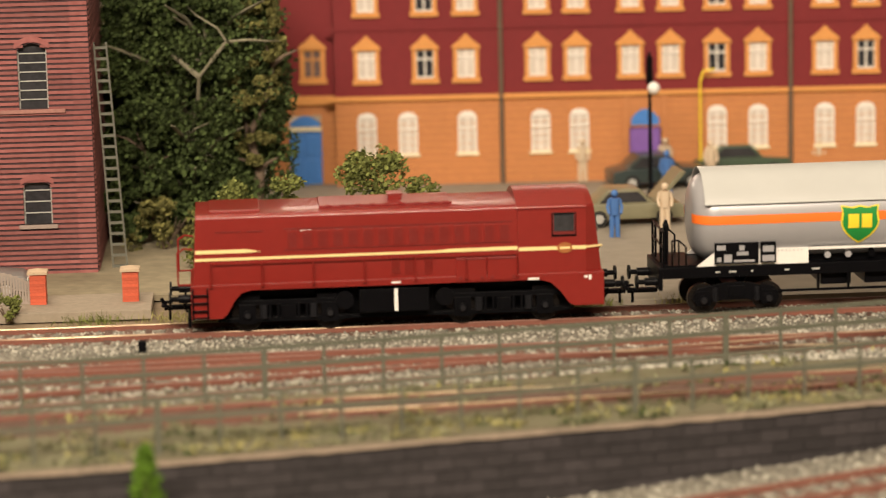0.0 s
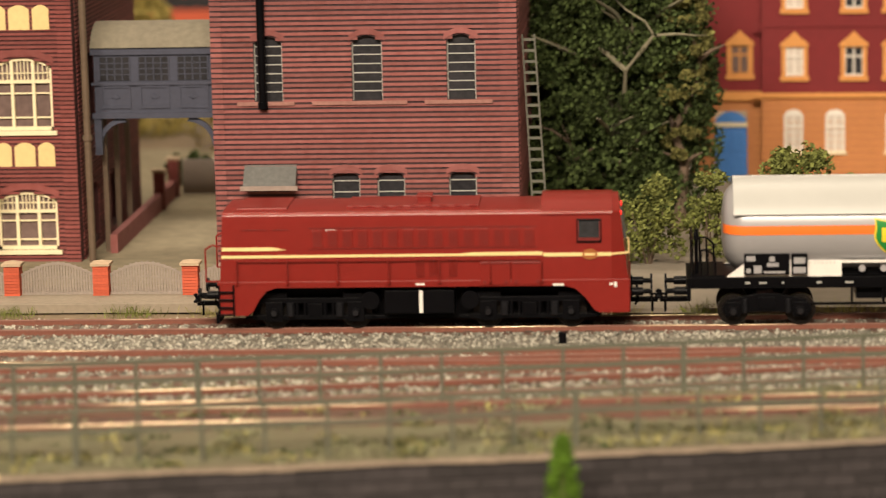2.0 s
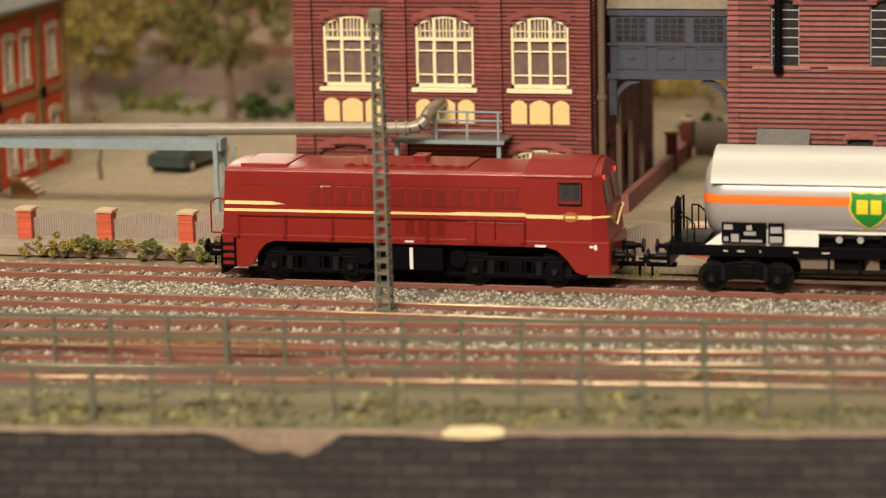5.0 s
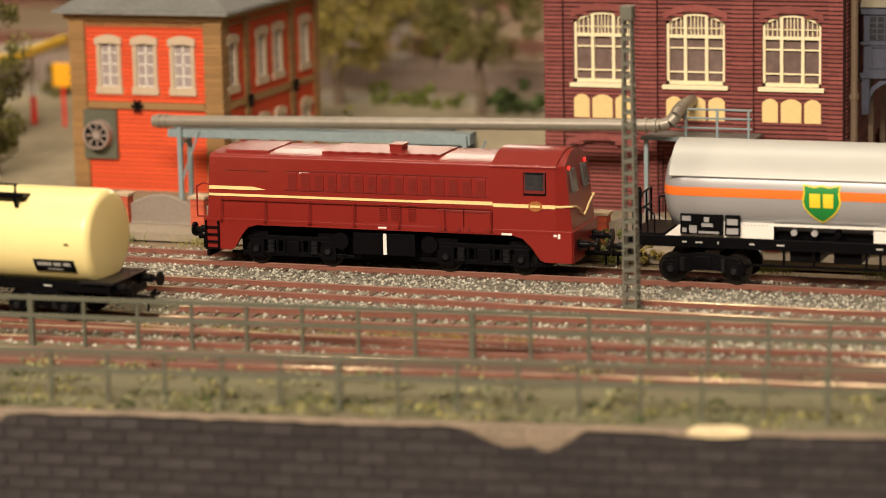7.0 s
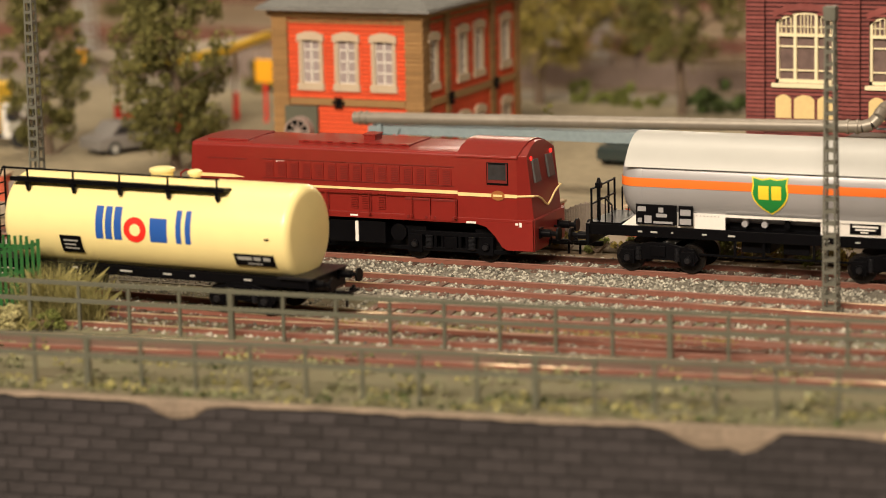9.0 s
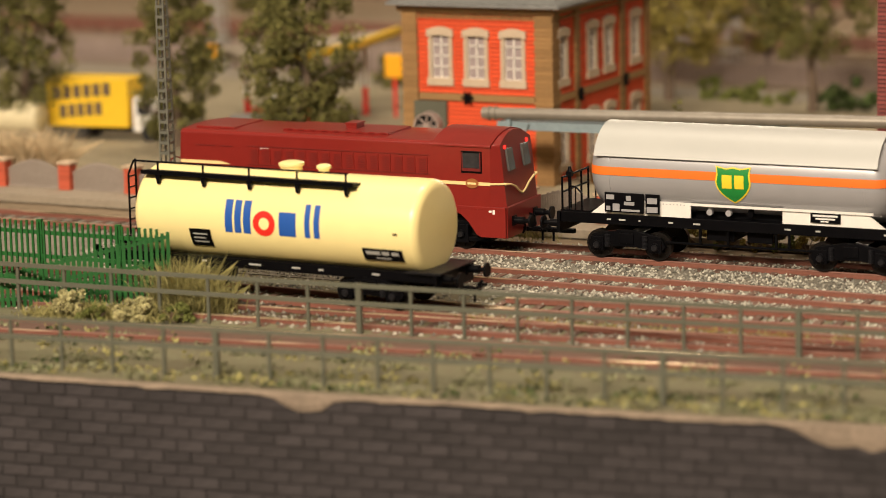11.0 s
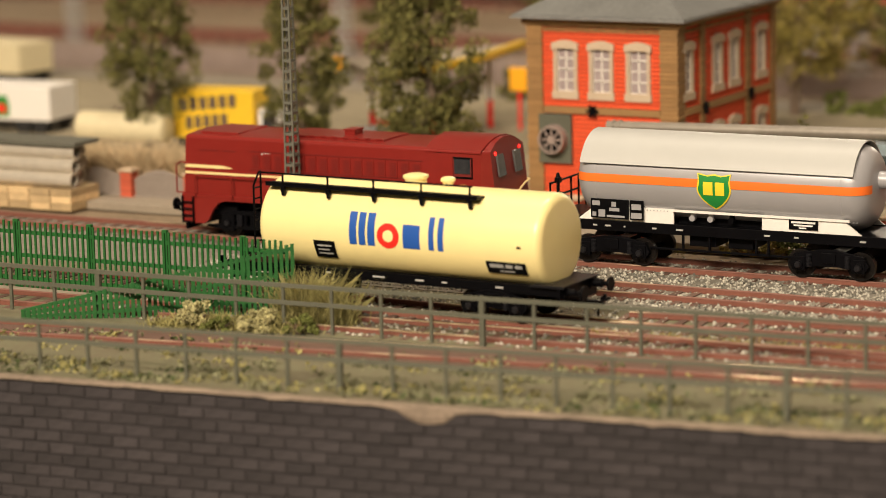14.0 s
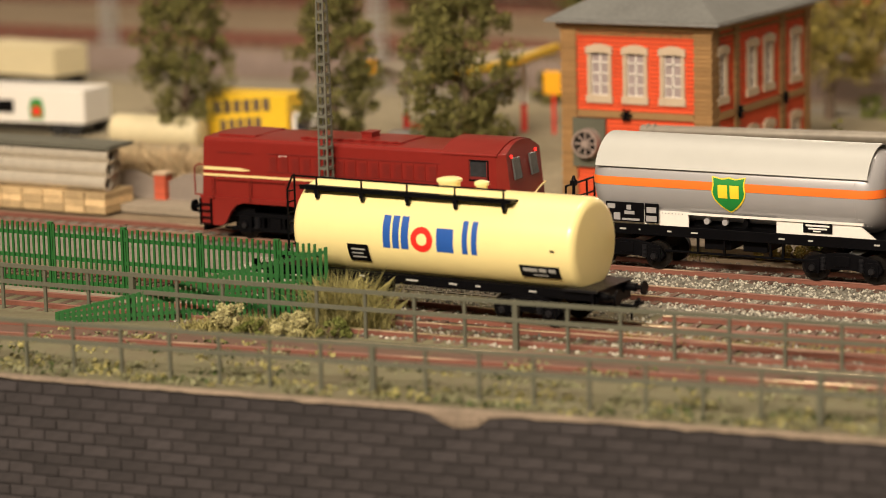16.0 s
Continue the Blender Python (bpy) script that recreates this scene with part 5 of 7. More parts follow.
    for y in (-5, 5):
        hose(t, -73, y, 12.5, -1)
        hose(t, 73.2, y, 12.5, 1)
    boxes("snow_plough", [(-74.5, -73.3, -13, 13, 2.4, 5.8)], M_BLACK, t)
    bogie(t, -38.9, 14.6)
    bogie(t, 37.6, 14.7)
    return t


def wrap(bm, r, zc, lift):
    """Bend a flat panel in x and z round a lying cylinder of radius r, on its front."""
    for v in bm.verts:
        a = (v.co.z - zc) / r
        rr = r + lift - v.co.y
        v.co.y, v.co.z = -rr * math.cos(a), zc + rr * math.sin(a)


def grid_panel(bm, x0, x1, z0, z1, nx=6, nz=6, keep=None):
    g = {}
    for i in range(nx):
        for j in range(nz):
            a, b = x0 + (x1 - x0) * i / nx, x0 + (x1 - x0) * (i + 1) / nx
            c, d = z0 + (z1 - z0) * j / nz, z0 + (z1 - z0) * (j + 1) / nz
            if keep and not keep((a + b) / 2, (c + d) / 2):
                continue
            q = []
            for p in ((a, c), (b, c), (b, d), (a, d)):
                k = (round(p[0], 4), round(p[1], 4))
                if k not in g:
                    g[k] = bm.verts.new((p[0], 0, p[1]))
                q.append(g[k])
            bm.faces.new(q)


def tank_profile(x0, x1, r, dome=6.0):
    """Rings of a lying tank with dished ends."""
    n = 8
    prof = [(x0, 0.05), (x0 + 0.2, r * 0.35)]
    for k in range(n + 1):
        a = k / n * math.pi / 2
        prof.append((x0 + 0.6 + (dome - 0.6) * (1 - math.cos(a)), r - dome * 0.9 + dome * 0.9 * math.sin(a)))
    return prof + [(x0 + x1 - s, q) for s, q in prof[::-1]]


def build_gas_wagon():
    t = thing("gas_tank_wagon", 0, 1035, 0, label="silver-grey gas tank wagon with pale sunshade, orange band and green emblem", category="tank wagon")
    R, ZC = 16.3, 34.0
    bm = bmesh.new()
    lathe(bm, tank_profile(-61, 59.4, R, 9), 48)
    move(bm, Matrix.Translation((0, 0, ZC)))
    tank = part("tank", bm, M_TANK, t, smooth=True)
    # level band that follows the tank round its dished ends
    for side in (-1, 1):
        bm = bmesh.new()
        rows = []
        for a, q in tank_profile(-61.15, 59.55, R + 0.15, 9):
            if q > R * 0.5:
                rows.append([bm.verts.new((a, side * math.sqrt(q * q - w * w), ZC + w)) for w in (-0.9, -0.1, 0.7, 1.5, 2.3)])
        for a, b in zip(rows, rows[1:]):
            for k in range(4):
                bm.faces.new((a[k], b[k], b[k + 1], a[k + 1]))
        part("band", bm, M_BAND, tank, "bright orange band", smooth=True)
    for x in (-51, 49):
        bm = bmesh.new()
        lathe(bm, [(x - 0.2, R + 0.02), (x - 0.2, R + 0.14), (x + 0.2, R + 0.14), (x + 0.2, R + 0.02)], 48)
        move(bm, Matrix.Translation((0, 0, ZC)))
        part("weld_seam", bm, M_TANK, tank, smooth=True)
    # sunshade over the upper half
    bm = bmesh.new()
    n = 24
    rings = []
    for x in (-57.0, 54.2):
        for rr in (17.3, 17.7):
            rings.append([bm.verts.new((x, rr * math.cos(a), ZC + rr * math.sin(a))) for a in [radians(21 + 138 * k / n) for k in range(n + 1)]])
    i0, o0, i1, o1 = rings
    for k in range(n):
        bm.faces.new((o0[k], o0[k + 1], o1[k + 1], o1[k]))
        bm.faces.new((i0[k], i1[k], i1[k + 1], i0[k + 1]))
        bm.faces.new((i0[k], i0[k + 1], o0[k + 1], o0[k]))
        bm.faces.new((i1[k], o1[k], o1[k + 1], i1[k + 1]))
    for k in (0, n):
        bm.faces.new((i0[k], o0[k], o1[k], i1[k]))
    part("sunshade", bm, M_SHADE, t, "pale white sunshade", smooth=True)
    bm = bmesh.new()
    for x in (-50, -30, -10, 10, 30, 50):
        for s in (-1, 1):
            a = radians(24 if s > 0 else 156)
            rod(bm, (x, R * math.cos(a), ZC + R * math.sin(a)), (x, 17.5 * math.cos(a), ZC + 17.5 * math.sin(a)), 0.5, 6)
    part("shade_support", bm, M_BLACK, t)
    # emblem: green shield with a yellow rim and two plain yellow marks
    def shield(half, up, down):
        def inside(x, z):
            if z > 0:
                u = abs(x) / half
                return u < 1 - 0.06 * math.sin(math.pi * z / up) and z < up * (0.86 + 0.14 * abs(u - 0.42) / 0.58)
            return abs(x) < half * max(0, 1 - (-z / down) ** 1.9)
        return inside
    for half, up, down, lift, mat, lab in ((7.0, 5.8, 9.0, 0.30, M_YELLOW, "yellow shield rim"), (6.4, 5.2, 8.2, 0.40, M_SHIELDGREEN, "green shield emblem")):
        bm = bmesh.new()
        ins = shield(half, up, down)
        grid_panel(bm, -8, 8, -9.5, 7, 110, 110, lambda x, z: ins(x, z))
        for v in bm.verts:
            v.co.x, v.co.z = v.co.x - 1.2, v.co.z + 32.9
        wrap(bm, R, ZC, lift)
        part("emblem", bm, mat, tank, lab)
    bm = bmesh.new()
    for x0, x1, z0, z1 in ((-4.3, -0.4, -2.2, 2.8), (0.6, 4.3, -2.2, 2.8)):
        grid_panel(bm, x0 - 1.2, x1 - 1.2, z0 + 32.6, z1 + 32.6, 6, 6)
    wrap(bm, R, ZC, 0.52)
    part("emblem_mark", bm, M_YELLOW, tank, "plain yellow emblem marks")
    # underframe
    fr = boxes("underframe", [(-72, 72, -13.5, -12, 13.6, 17.6), (-72, 72, 12, 13.5, 13.6, 17.6), (-72, 72, -12, 12, 15.4, 17.4)], M_BLACK, t, "black underframe", bevel=0.15)
    boxes("headstock", [(-73.4, -72, -14.5, 14.5, 9.6, 17.8)], M_BLACK, fr, bevel=0.2)
    boxes("headstock", [(72, 73.4, -14.5, 14.5, 9.6, 17.8)], M_BLACK, fr, bevel=0.2)
    for x, w in ((-53, 1.7), (-48, 2.6), (-40, 0.7), (-28, 1.8), (-18, 2.8), (18, 2.4), (30, 1.8), (56, 2.4)):
        boxes("data_mark", [(x, x + w, -13.75, -13.45, 15.3, 15.9)], M_GREYBAR, fr)
    for s, x0, x1, x2 in ((-1, -59.5, -19.2, -52), (1, 17, 56.5, 49)):
        bm = bmesh.new()
        pts = [(x0, 17.7), (x1, 17.7), (x1, 23.4), (x2, 23.4)] if s < 0 else [(x0, 17.7), (x1, 17.7), (x2, 23.2), (x0, 23.2)]
        prism(bm, pts, 12.4, 13.2)
        part("saddle_plate", bm, M_WHITE, t, "white saddle plate")
        bm = bmesh.new()
        prism(bm, pts, -13.2, -12.4)
        sd = part("saddle_plate", bm, M_WHITE, t, "white saddle plate")
        bm = bmesh.new()
        for k in range(18):
            x = min(x0, x1) + 14 + k * 1.4
            for y in (-13.5,):
                rod(bm, (x, y, 22.6), (x, y + 0.4, 22.6), 0.22, 6)
        part("rivet_row", bm, M_TANK, sd)
    pl = boxes("data_plate", [(-53.4, -37.5, -14.8, -13.9, 18.6, 26.2)], M_BLACK, t, "black data plate with white markings", bevel=0.2)
    boxes("data_plate", [(-36.8, -31.2, -14.8, -13.9, 18.6, 26.2)], M_BLACK, t, "black data plate with white markings", bevel=0.2)
    boxes("plate_lettering", [(-52.6, -49.4, -15.0, -14.75, 23.6, 25.4), (-44.5, -42.6, -15.0, -14.75, 23.4, 25.2), (-45.4, -41.2, -15.0, -14.75, 21.6, 22.9), (-52.6, -51, -15.0, -14.75, 19.4, 21), (-50, -47.2, -15.0, -14.75, 19.2, 22), (-46.5, -39, -15.0, -14.75, 19.2, 20), (-36, -32, -15.0, -14.75, 22.6, 24.8), (-36.2, -31.8, -15.0, -14.75, 19.2, 21.4)], M_TANK, pl)
    boxes("data_plate", [(28, 39.5, -13.8, -13.3, 18.8, 22.6)], M_BLACK, t, "small black data plate")
    boxes("plate_lettering", [(29, 38.5, -13.95, -13.75, 21.2, 21.9), (30, 37.5, -13.95, -13.75, 20.1, 20.7), (32, 35, -13.95, -13.75, 19.2, 19.7)], M_WHITE, t)
    for x in (-12, -4.5, 4):
        bm = bmesh.new()
        rod(bm, (x, -11, 21), (x, -11, 24), 1.1, 10)
        rod(bm, (x, -12.4, 20.2), (x, -10.5, 20.2), 1.2, 12)
        part("valve", bm, M_TANK if x < 0 else M_BLACK, t)
    boxes("valve_box", [(-19, 17, -8, 8, 17.5, 22)], M_BLACK, t)
    for x0, x1 in ((-14, -3), (2, 12)):
        boxes("brake_gear", [(x0, x1, -10, 10, 9, 13.4)], M_BLACK, t, bevel=0.4)
    bm = bmesh.new()
    for x in (-16, -5, 14, 19):
        box(bm, x, x + 0.8, -13, -12, 8, 13.6)
    pipe(bm, [(-30, -11, 7.5), (30, -11, 7.5)], 0.5)
    part("brake_rigging", bm, M_BLACK, t)
    # end platform with railing
    boxes("platform", [(-72, -60, -13.4, 13.4, 17.6, 18.4)], M_BLACK, t)
    for y in (-13, 13):
        bm = bmesh.new()
        pipe(bm, [(-63.4, y, 18), (-63.4, y, 25), (-66, y, 27.4), (-68.4, y, 27.4), (-68.4, y, 18)], 0.35)
        rod(bm, (-66, y, 18), (-66, y, 27.4), 0.3, 6)
        part("side_railing", bm, M_BLACK, t)
    for z in (25, 30.6):
        bm = bmesh.new()
        rod(bm, (-71.5, -13, z), (-71.5, 13, z), 0.4, 6)
        part("railing_bar", bm, M_BLACK, t)
    for y in (-13, -6, 6, 13):
        bm = bmesh.new()
        rod(bm, (-71.5, y, 18), (-71.5, y, 31), 0.45, 6)
        part("railing_post", bm, M_BLACK, t)
    bm = bmesh.new()
    rod(bm, (-70, -9, 18), (-70, -9, 33.5), 0.7, 8)
    box(bm, -71, -69, -10.2, -7.8, 30.5, 32.6)
    rod(bm, (-70, -9, 32.6), (-70, -9, 34.4), 1.0, 8, 0.5)
    part("brake_column", bm, M_BLACK, t)
    boxes("cradle_strip", [(-19.2, 52, -14.0, -13.3, 22.6, 23.5)], M_WHITE, t, "white strip under the tank")
    bm = bmesh.new()
    rod(bm, (58.6, 0, 37), (62.5, 0, 37), 3.4, 16)
    part("end_flange", bm, M_TANK, t, smooth=True)
    buffers(t, -73.4, -1)
    buffers(t, 73.4, 1)
    coupling(t, -72, -1)
    coupling(t, 72, 1)
    bogie(t, -45.4, 11.8, False)
    bogie(t, 43.4, 11.8, False)
    return t


def ring(bm, cx, cz, r0, r1, n=32):
    a = [[bm.verts.new((cx + r * math.cos(k * math.tau / n), 0, cz + r * math.sin(k * math.tau / n))) for k in range(n)] for r in (r0, r1)]
    for k in range(n):
        bm.faces.new((a[0][k], a[0][(k + 1) % n], a[1][(k + 1) % n], a[1][k]))


def build_ivory_wagon():
    x0 = -512.0
    t = thing("oil_tank_wagon", x0, track_siding(x0), -0.2, math.degrees(math.atan(-0.035)), label="ivory oil tank wagon with blue and red emblem on a siding", category="tank wagon")
    R, ZC = 17.0, 28.7
    bm = bmesh.new()
    lathe(bm, tank_profile(-57.6, 61.6, R, 3.6), 64)
    move(bm, Matrix.Translation((0, 0, ZC)))
    tank = part("tank", bm, M_IVORY, t, smooth=True)
    # emblem as plain shapes: blue bars and one red ring
    def panel(mat, spans, rings=()):
        bm = bmesh.new()
        for a, b, c, d in spans:
            grid_panel(bm, a, b, c, d, 3, 10)
        for cx, cz, ra, rb in rings:
            ring(bm, cx, cz, ra, rb)
        for v in bm.verts:
            v.co.x += EMX
            v.co.z += EMZ
        wrap(bm, R, ZC, 0.14)
        part("emblem", bm, mat, tank, "plain emblem shape")
    EMX, EMZ = -17.0, 24.9
    for span in ((0, 3.1, 0, 12), (4.0, 6.8, 0, 12), (7.7, 10.8, 0, 12), (22.6, 29.6, 0, 8.6), (33.2, 35.4, 0, 12), (37.0, 39.3, 0, 12)):
        panel(M_BLUE, [span])
    panel(M_RED, [], [(16.4, 4.0, 2.2, 4.6)])
    for a, b, c, d in ((39.0, 55, 17.6, 22.8), (-32.5, -23.5, 18.2, 25.4)):
        bm = bmesh.new()
        grid_panel(bm, a, b, c, d, 3, 16)
        wrap(bm, R, ZC, 0.34)
        pl = part("data_plate", bm, M_BLACK, tank, "black data plate with white bars")
    bm = bmesh.new()
    for a, b, c, d in ((40.4, 46, 20.4, 21.8), (46.8, 49.6, 20.4, 21.8), (50.6, 53.4, 20.4, 21.8), (44, 50, 18.6, 19.2), (-31, -25, 23.2, 23.8), (-31, -26, 21.6, 22.2), (-31, -25, 20.0, 20.6)):
        grid_panel(bm, a, b, c, d, 3, 6)
    wrap(bm, R, ZC, 0.46)
    part("plate_lettering", bm, M_GREYBAR, pl)
    bm = bmesh.new()
    grid_panel(bm, 52.0, 53.8, 28.2, 28.9, 2, 4)
    wrap(bm, R, ZC, 0.3)
    part("small_mark", bm, M_BLACK, tank)
    # catwalk with handrail
    bm = bmesh.new()
    box(bm, -55, 34.5, -13, -8, 43.6, 44.4)
    box(bm, -55, 34.5, -13.4, -12.9, 43.4, 45.0)
    part("catwalk", bm, M_BLACK, t, "black catwalk along the tank top")
    for x in (-47.5, -28, -8.5, 11.5, 31.5):
        bm = bmesh.new()
        rod(bm, (x, -13.2, 43.8), (x, -13.2, 48.2), 0.4, 6)
        prism(bm, [(x - 1, 43.6), (x + 1, 43.6), (x + 0.8, 40.2), (x - 0.2, 40.2)], -13.8, -12.6)
        part("catwalk_post", bm, M_BLACK, t)
    bm = bmesh.new()
    pipe(bm, [(-60.5, -13.2, 18), (-60.5, -13.2, 43), (-58, -13.2, 48.2), (32.5, -13.2, 48.2)], 0.4)
    for z in (22, 26, 30, 34, 38, 42):
        rod(bm, (-60.5, -13.2, z), (-60.5, -8.4, z), 0.3, 6)
    rod(bm, (-60.5, -8.4, 18), (-60.5, -8.4, 48), 0.4, 6)
    part("handrail", bm, M_BLACK, t)
    for x, r, h in ((1.5, 4.0, 3.0), (15, 2.0, 2.6)):
        bm = bmesh.new()
        lathe(bm, [(ZC + R - 1.5, r), (ZC + R + h - 1, r), (ZC + R + h - 1, r + 0.7), (ZC + R + h, r + 0.7), (ZC + R + h + 0.6, r * 0.7)], 20, "z")
        move(bm, Matrix.Translation((x, 0, 0)))
        part("filler_dome", bm, M_IVORY, t, smooth=True)
    fr = boxes("underframe", [(-69, 66, -12.6, -11, 11.0, 14.4), (-69, 66, 11, 12.6, 11.0, 14.4), (-69, 66, -11, 11, 12.6, 14.2)], M_BLACK, t, "black underframe", bevel=0.15)
    for x, w in ((-30, 2), (-10, 5), (8, 3.4), (19, 2), (41, 3)):
        boxes("data_mark", [(x, x + w, -12.85, -12.55, 12.5, 13.1)], M_GREYBAR, fr)
    boxes("headstock", [(66, 67.4, -14, 14, 8.0, 14.6)], M_BLACK, fr, bevel=0.2)
    boxes("headstock", [(-70.4, -69, -14, 14, 8.0, 14.6)], M_BLACK, fr, bevel=0.2)
    # open-work end platform: planks with slots between them
    for k in range(7):
        boxes("platform_plank", [(56 + k * 1.85, 57.5 + k * 1.85, -13.6, 13.6, 14.5, 15.1)], M_GEAR, t)
    boxes("platform_edge", [(55.4, 69, -14.2, -13.7, 14.3, 15.2)], M_GEAR, t)
    buffers(t, 67.4, 1, 12.6)
    buffers(t, -70.4, -1, 12.6)
    coupling(t, 66, 1)
    for x in (40, -44):
        b = bogie(t, x, 9.5, False)
    del WHEELS[-4:]
    return t


M_CABGLASS = material("smoky_cab_glass", (0.10, 0.10, 0.10), 0.12, vary=0.3, size=3)
locomotive = build_locomotive()
gas_wagon = build_gas_wagon()
ivory_wagon = build_ivory_wagon()


# ---- fences and masts ----
def build_yard_fence():
    bm = bmesh.new()
    z = 0
    while z < 11.2:
        box(bm, -3.0, 3.0, -3.0, 3.0, z, z + 0.95)
        z += 1.15
    box(bm, -2.8, 2.8, -2.8, 2.8, 0, 11.4)
    brick = mesh_of(bm, "shaft", M_PILLAR)
    bm = bmesh.new()
    box(bm, -3.7, 3.7, -3.7, 3.7, 11.4, 12.4)
    v = [bm.verts.new(p) for p in ((-3.7, -3.7, 12.4), (3.7, -3.7, 12.4), (3.7, 3.7, 12.4), (-3.7, 3.7, 12.4), (0, 0, 13.4))]
    for k in range(4):
        bm.faces.new((v[k], v[(k + 1) % 4], v[4]))
    cap = mesh_of(bm, "cap", M_PILLARCAP)
    # one fence panel with arched top and pickets
    def lattice():
        bm = bmesh.new()
        n = 26
        for k in range(n):
            u = (k + 0.5) / n
            x = -14 + 28 * u
            h = 8.6 + 4.4 * math.sin(math.pi * u)
            box(bm, x - 0.40, x + 0.40, -0.25, 0.25, 0.6, h + (0.4 if k % 2 else 0.0))
        box(bm, -14, 14, -0.35, 0.35, 0.6, 1.4)
        for k in range(12):
            u, w = k / 12, (k + 1) / 12
            za, zb = 8.6 + 4.4 * math.sin(math.pi * u), 8.6 + 4.4 * math.sin(math.pi * w)
            xa, xb = -14 + 28 * u, -14 + 28 * w
            prism(bm, [(xa, za - 0.9), (xb, zb - 0.9), (xb, zb), (xa, za)], -0.35, 0.35)
            prism(bm, [(xa, za * 0.55), (xb, zb * 0.55), (xb, zb * 0.55 + 0.4), (xa, za * 0.55 + 0.4)], -0.3, 0.3)
        return mesh_of(bm, "lattice", M_IRON)
    lat = lattice()
    for k in range(-1, 23):
        x = -82.3 - 34.3 * k - (18.8 if k >= 14 else 0)
        p = thing("fence_pillar", x, 1085, 0.6, label="red brick fence pillar with pale stone cap", category="pillar", group="yard fence pillars")
        for nm, me in (("shaft", brick), ("cap", cap)):
            ob = new(nm, me)
            ob.parent = p
        if k < 22 and k >= 0 and k != 13:
            f = thing("fence_panel", x - 17.15, 1085, 0.0, label="grey iron fence panel with arched top", category="fence panel", group="yard fence panels")
            ob = new("lattice", lat)
            ob.parent = f


build_yard_fence()


def build_mast(x, y, h, label, w0=3.0, w1=2.0, flat=False, z=-2.3, lean=0.0, paint=None):
    paint = paint or M_MAST
    t = thing("lattice_mast", x, y, z, label=label, category="mast")
    d = 0.35 if flat else 1.0
    for sx in (-1, 1):
        for sy in (-1, 1):
            if flat and sy > 0:
                continue
            bm = bmesh.new()
            rod(bm, (sx * w0, sy * w0 * d, 0), (sx * w1 + lean, sy * w1 * d, h), 0.5, 4)
            part("upright", bm, paint, t)
    n = int(h / 4.2)
    for k in range(n):
        z0 = (k + 0.5) * h / n
        u = z0 / h
        w = w0 + (w1 - w0) * u
        bm = bmesh.new()
        for sy in ((-1, 1) if not flat else (-1,)):
            box(bm, -w + lean * u, w + lean * u, sy * w * d - 0.3, sy * w * d + 0.3, z0 - 0.55, z0 + 0.55)
        for sx in ((-1, 1) if not flat else ()):
            box(bm, sx * w + lean * u - 0.3, sx * w + lean * u + 0.3, -w * d, w * d, z0 - 0.5, z0 + 0.5)
        part("rung", bm, paint, t)
    boxes("foot", [(-w0 - 1.2, w0 + 1.2, -w0 * d - 1.2, w0 * d + 1.2, -0.6, 1.0)], paint, t, bevel=0.2)
    if not flat:
        boxes("head", [(-w1 - 0.8 + lean, w1 + 0.8 + lean, -w1 - 0.8, w1 + 0.8, h, h + 5)], paint, t, bevel=0.3)
    return t


build_mast(-279.5, 977, 103, "tall grey lattice catenary mast between the tracks", 2.3, 1.4, lean=-0.6)
build_mast(-617.0, 1005, 106, "tall grey lattice catenary mast beside the main track", 2.28, 1.43)
build_mast(-55, 1162, 92, "narrow grey ladder mast beside the brick building", 2.8, 2.4, flat=True, lean=-4.5)
for mx, my in ((-603, 1617), (-875, 1487), (-640, 1640), (-1120, 1560)):
    build_mast(mx, my, 120, "distant pale grey lattice mast", 4.5, 3.5, paint=M_GREYBAR)


def build_green_fence():
    t = thing("green_fence", 0, 0, -2.4, label="bright green slatted fence with rails and posts", category="fence")
    bm = bmesh.new()
    box(bm, -0.42, 0.42, -0.3, 0.3, 0, 27)
    slat = mesh_of(bm, "slat", M_GREENFENCE)
    bm = bmesh.new()
    box(bm, -1.1, 1.1, 0.5, 2.0, 0, 27.5)
    post = mesh_of(bm, "post", M_GREENFENCE)
    x = -760
    k = 0
    while x < -556:
        ob = new("slat", slat)
        ob.parent = t
        ob.matrix_basis = at(x, 897, random.uniform(-0.3, 0.2))
        if k % 14 == 6:
            ob = new("post", post)
            ob.parent = t
            ob.matrix_basis = at(x, 897, 0)
        x += 2.45
        k += 1
    for z in (4, 13, 22):
        boxes("rail", [(-761, -555, 897.4, 898.4, z, z + 1.4)], M_GREENFENCE, t)
    # side run falling away towards the wall
    n = 50
    a, b = Vector((-552, 897)), Vector((-640, 851))
    for k in range(n):
        u = k / (n - 1)
        p = a.lerp(b, u)
        h = 26.2 - 22.3 * u
        bm = bmesh.new()
        box(bm, -0.65, 0.65, -0.3, 0.3, 0, h)
        part("slat", bm, M_GREENFENCE, t, at=at(p.x, p.y, 0, 0, 0, math.degrees(math.atan2(46, 77))))
    for f in (0.22, 0.58, 0.94):
        bm = bmesh.new()
        rod(bm, (a.x, a.y + 0.9, 26 * f), (b.x, b.y + 0.9, 3.6 * f), 0.85, 4)
        part("rail", bm, M_GREENFENCE, t)
    k = thing("concrete_kerb", -690, 893, -2.4, label="low grey concrete kerb at the fence foot", category="kerb")
    boxes("block", [(-70, 62, -3, 2, 0, 1.8)], M_KERB, k, bevel=0.2)


build_green_fence()


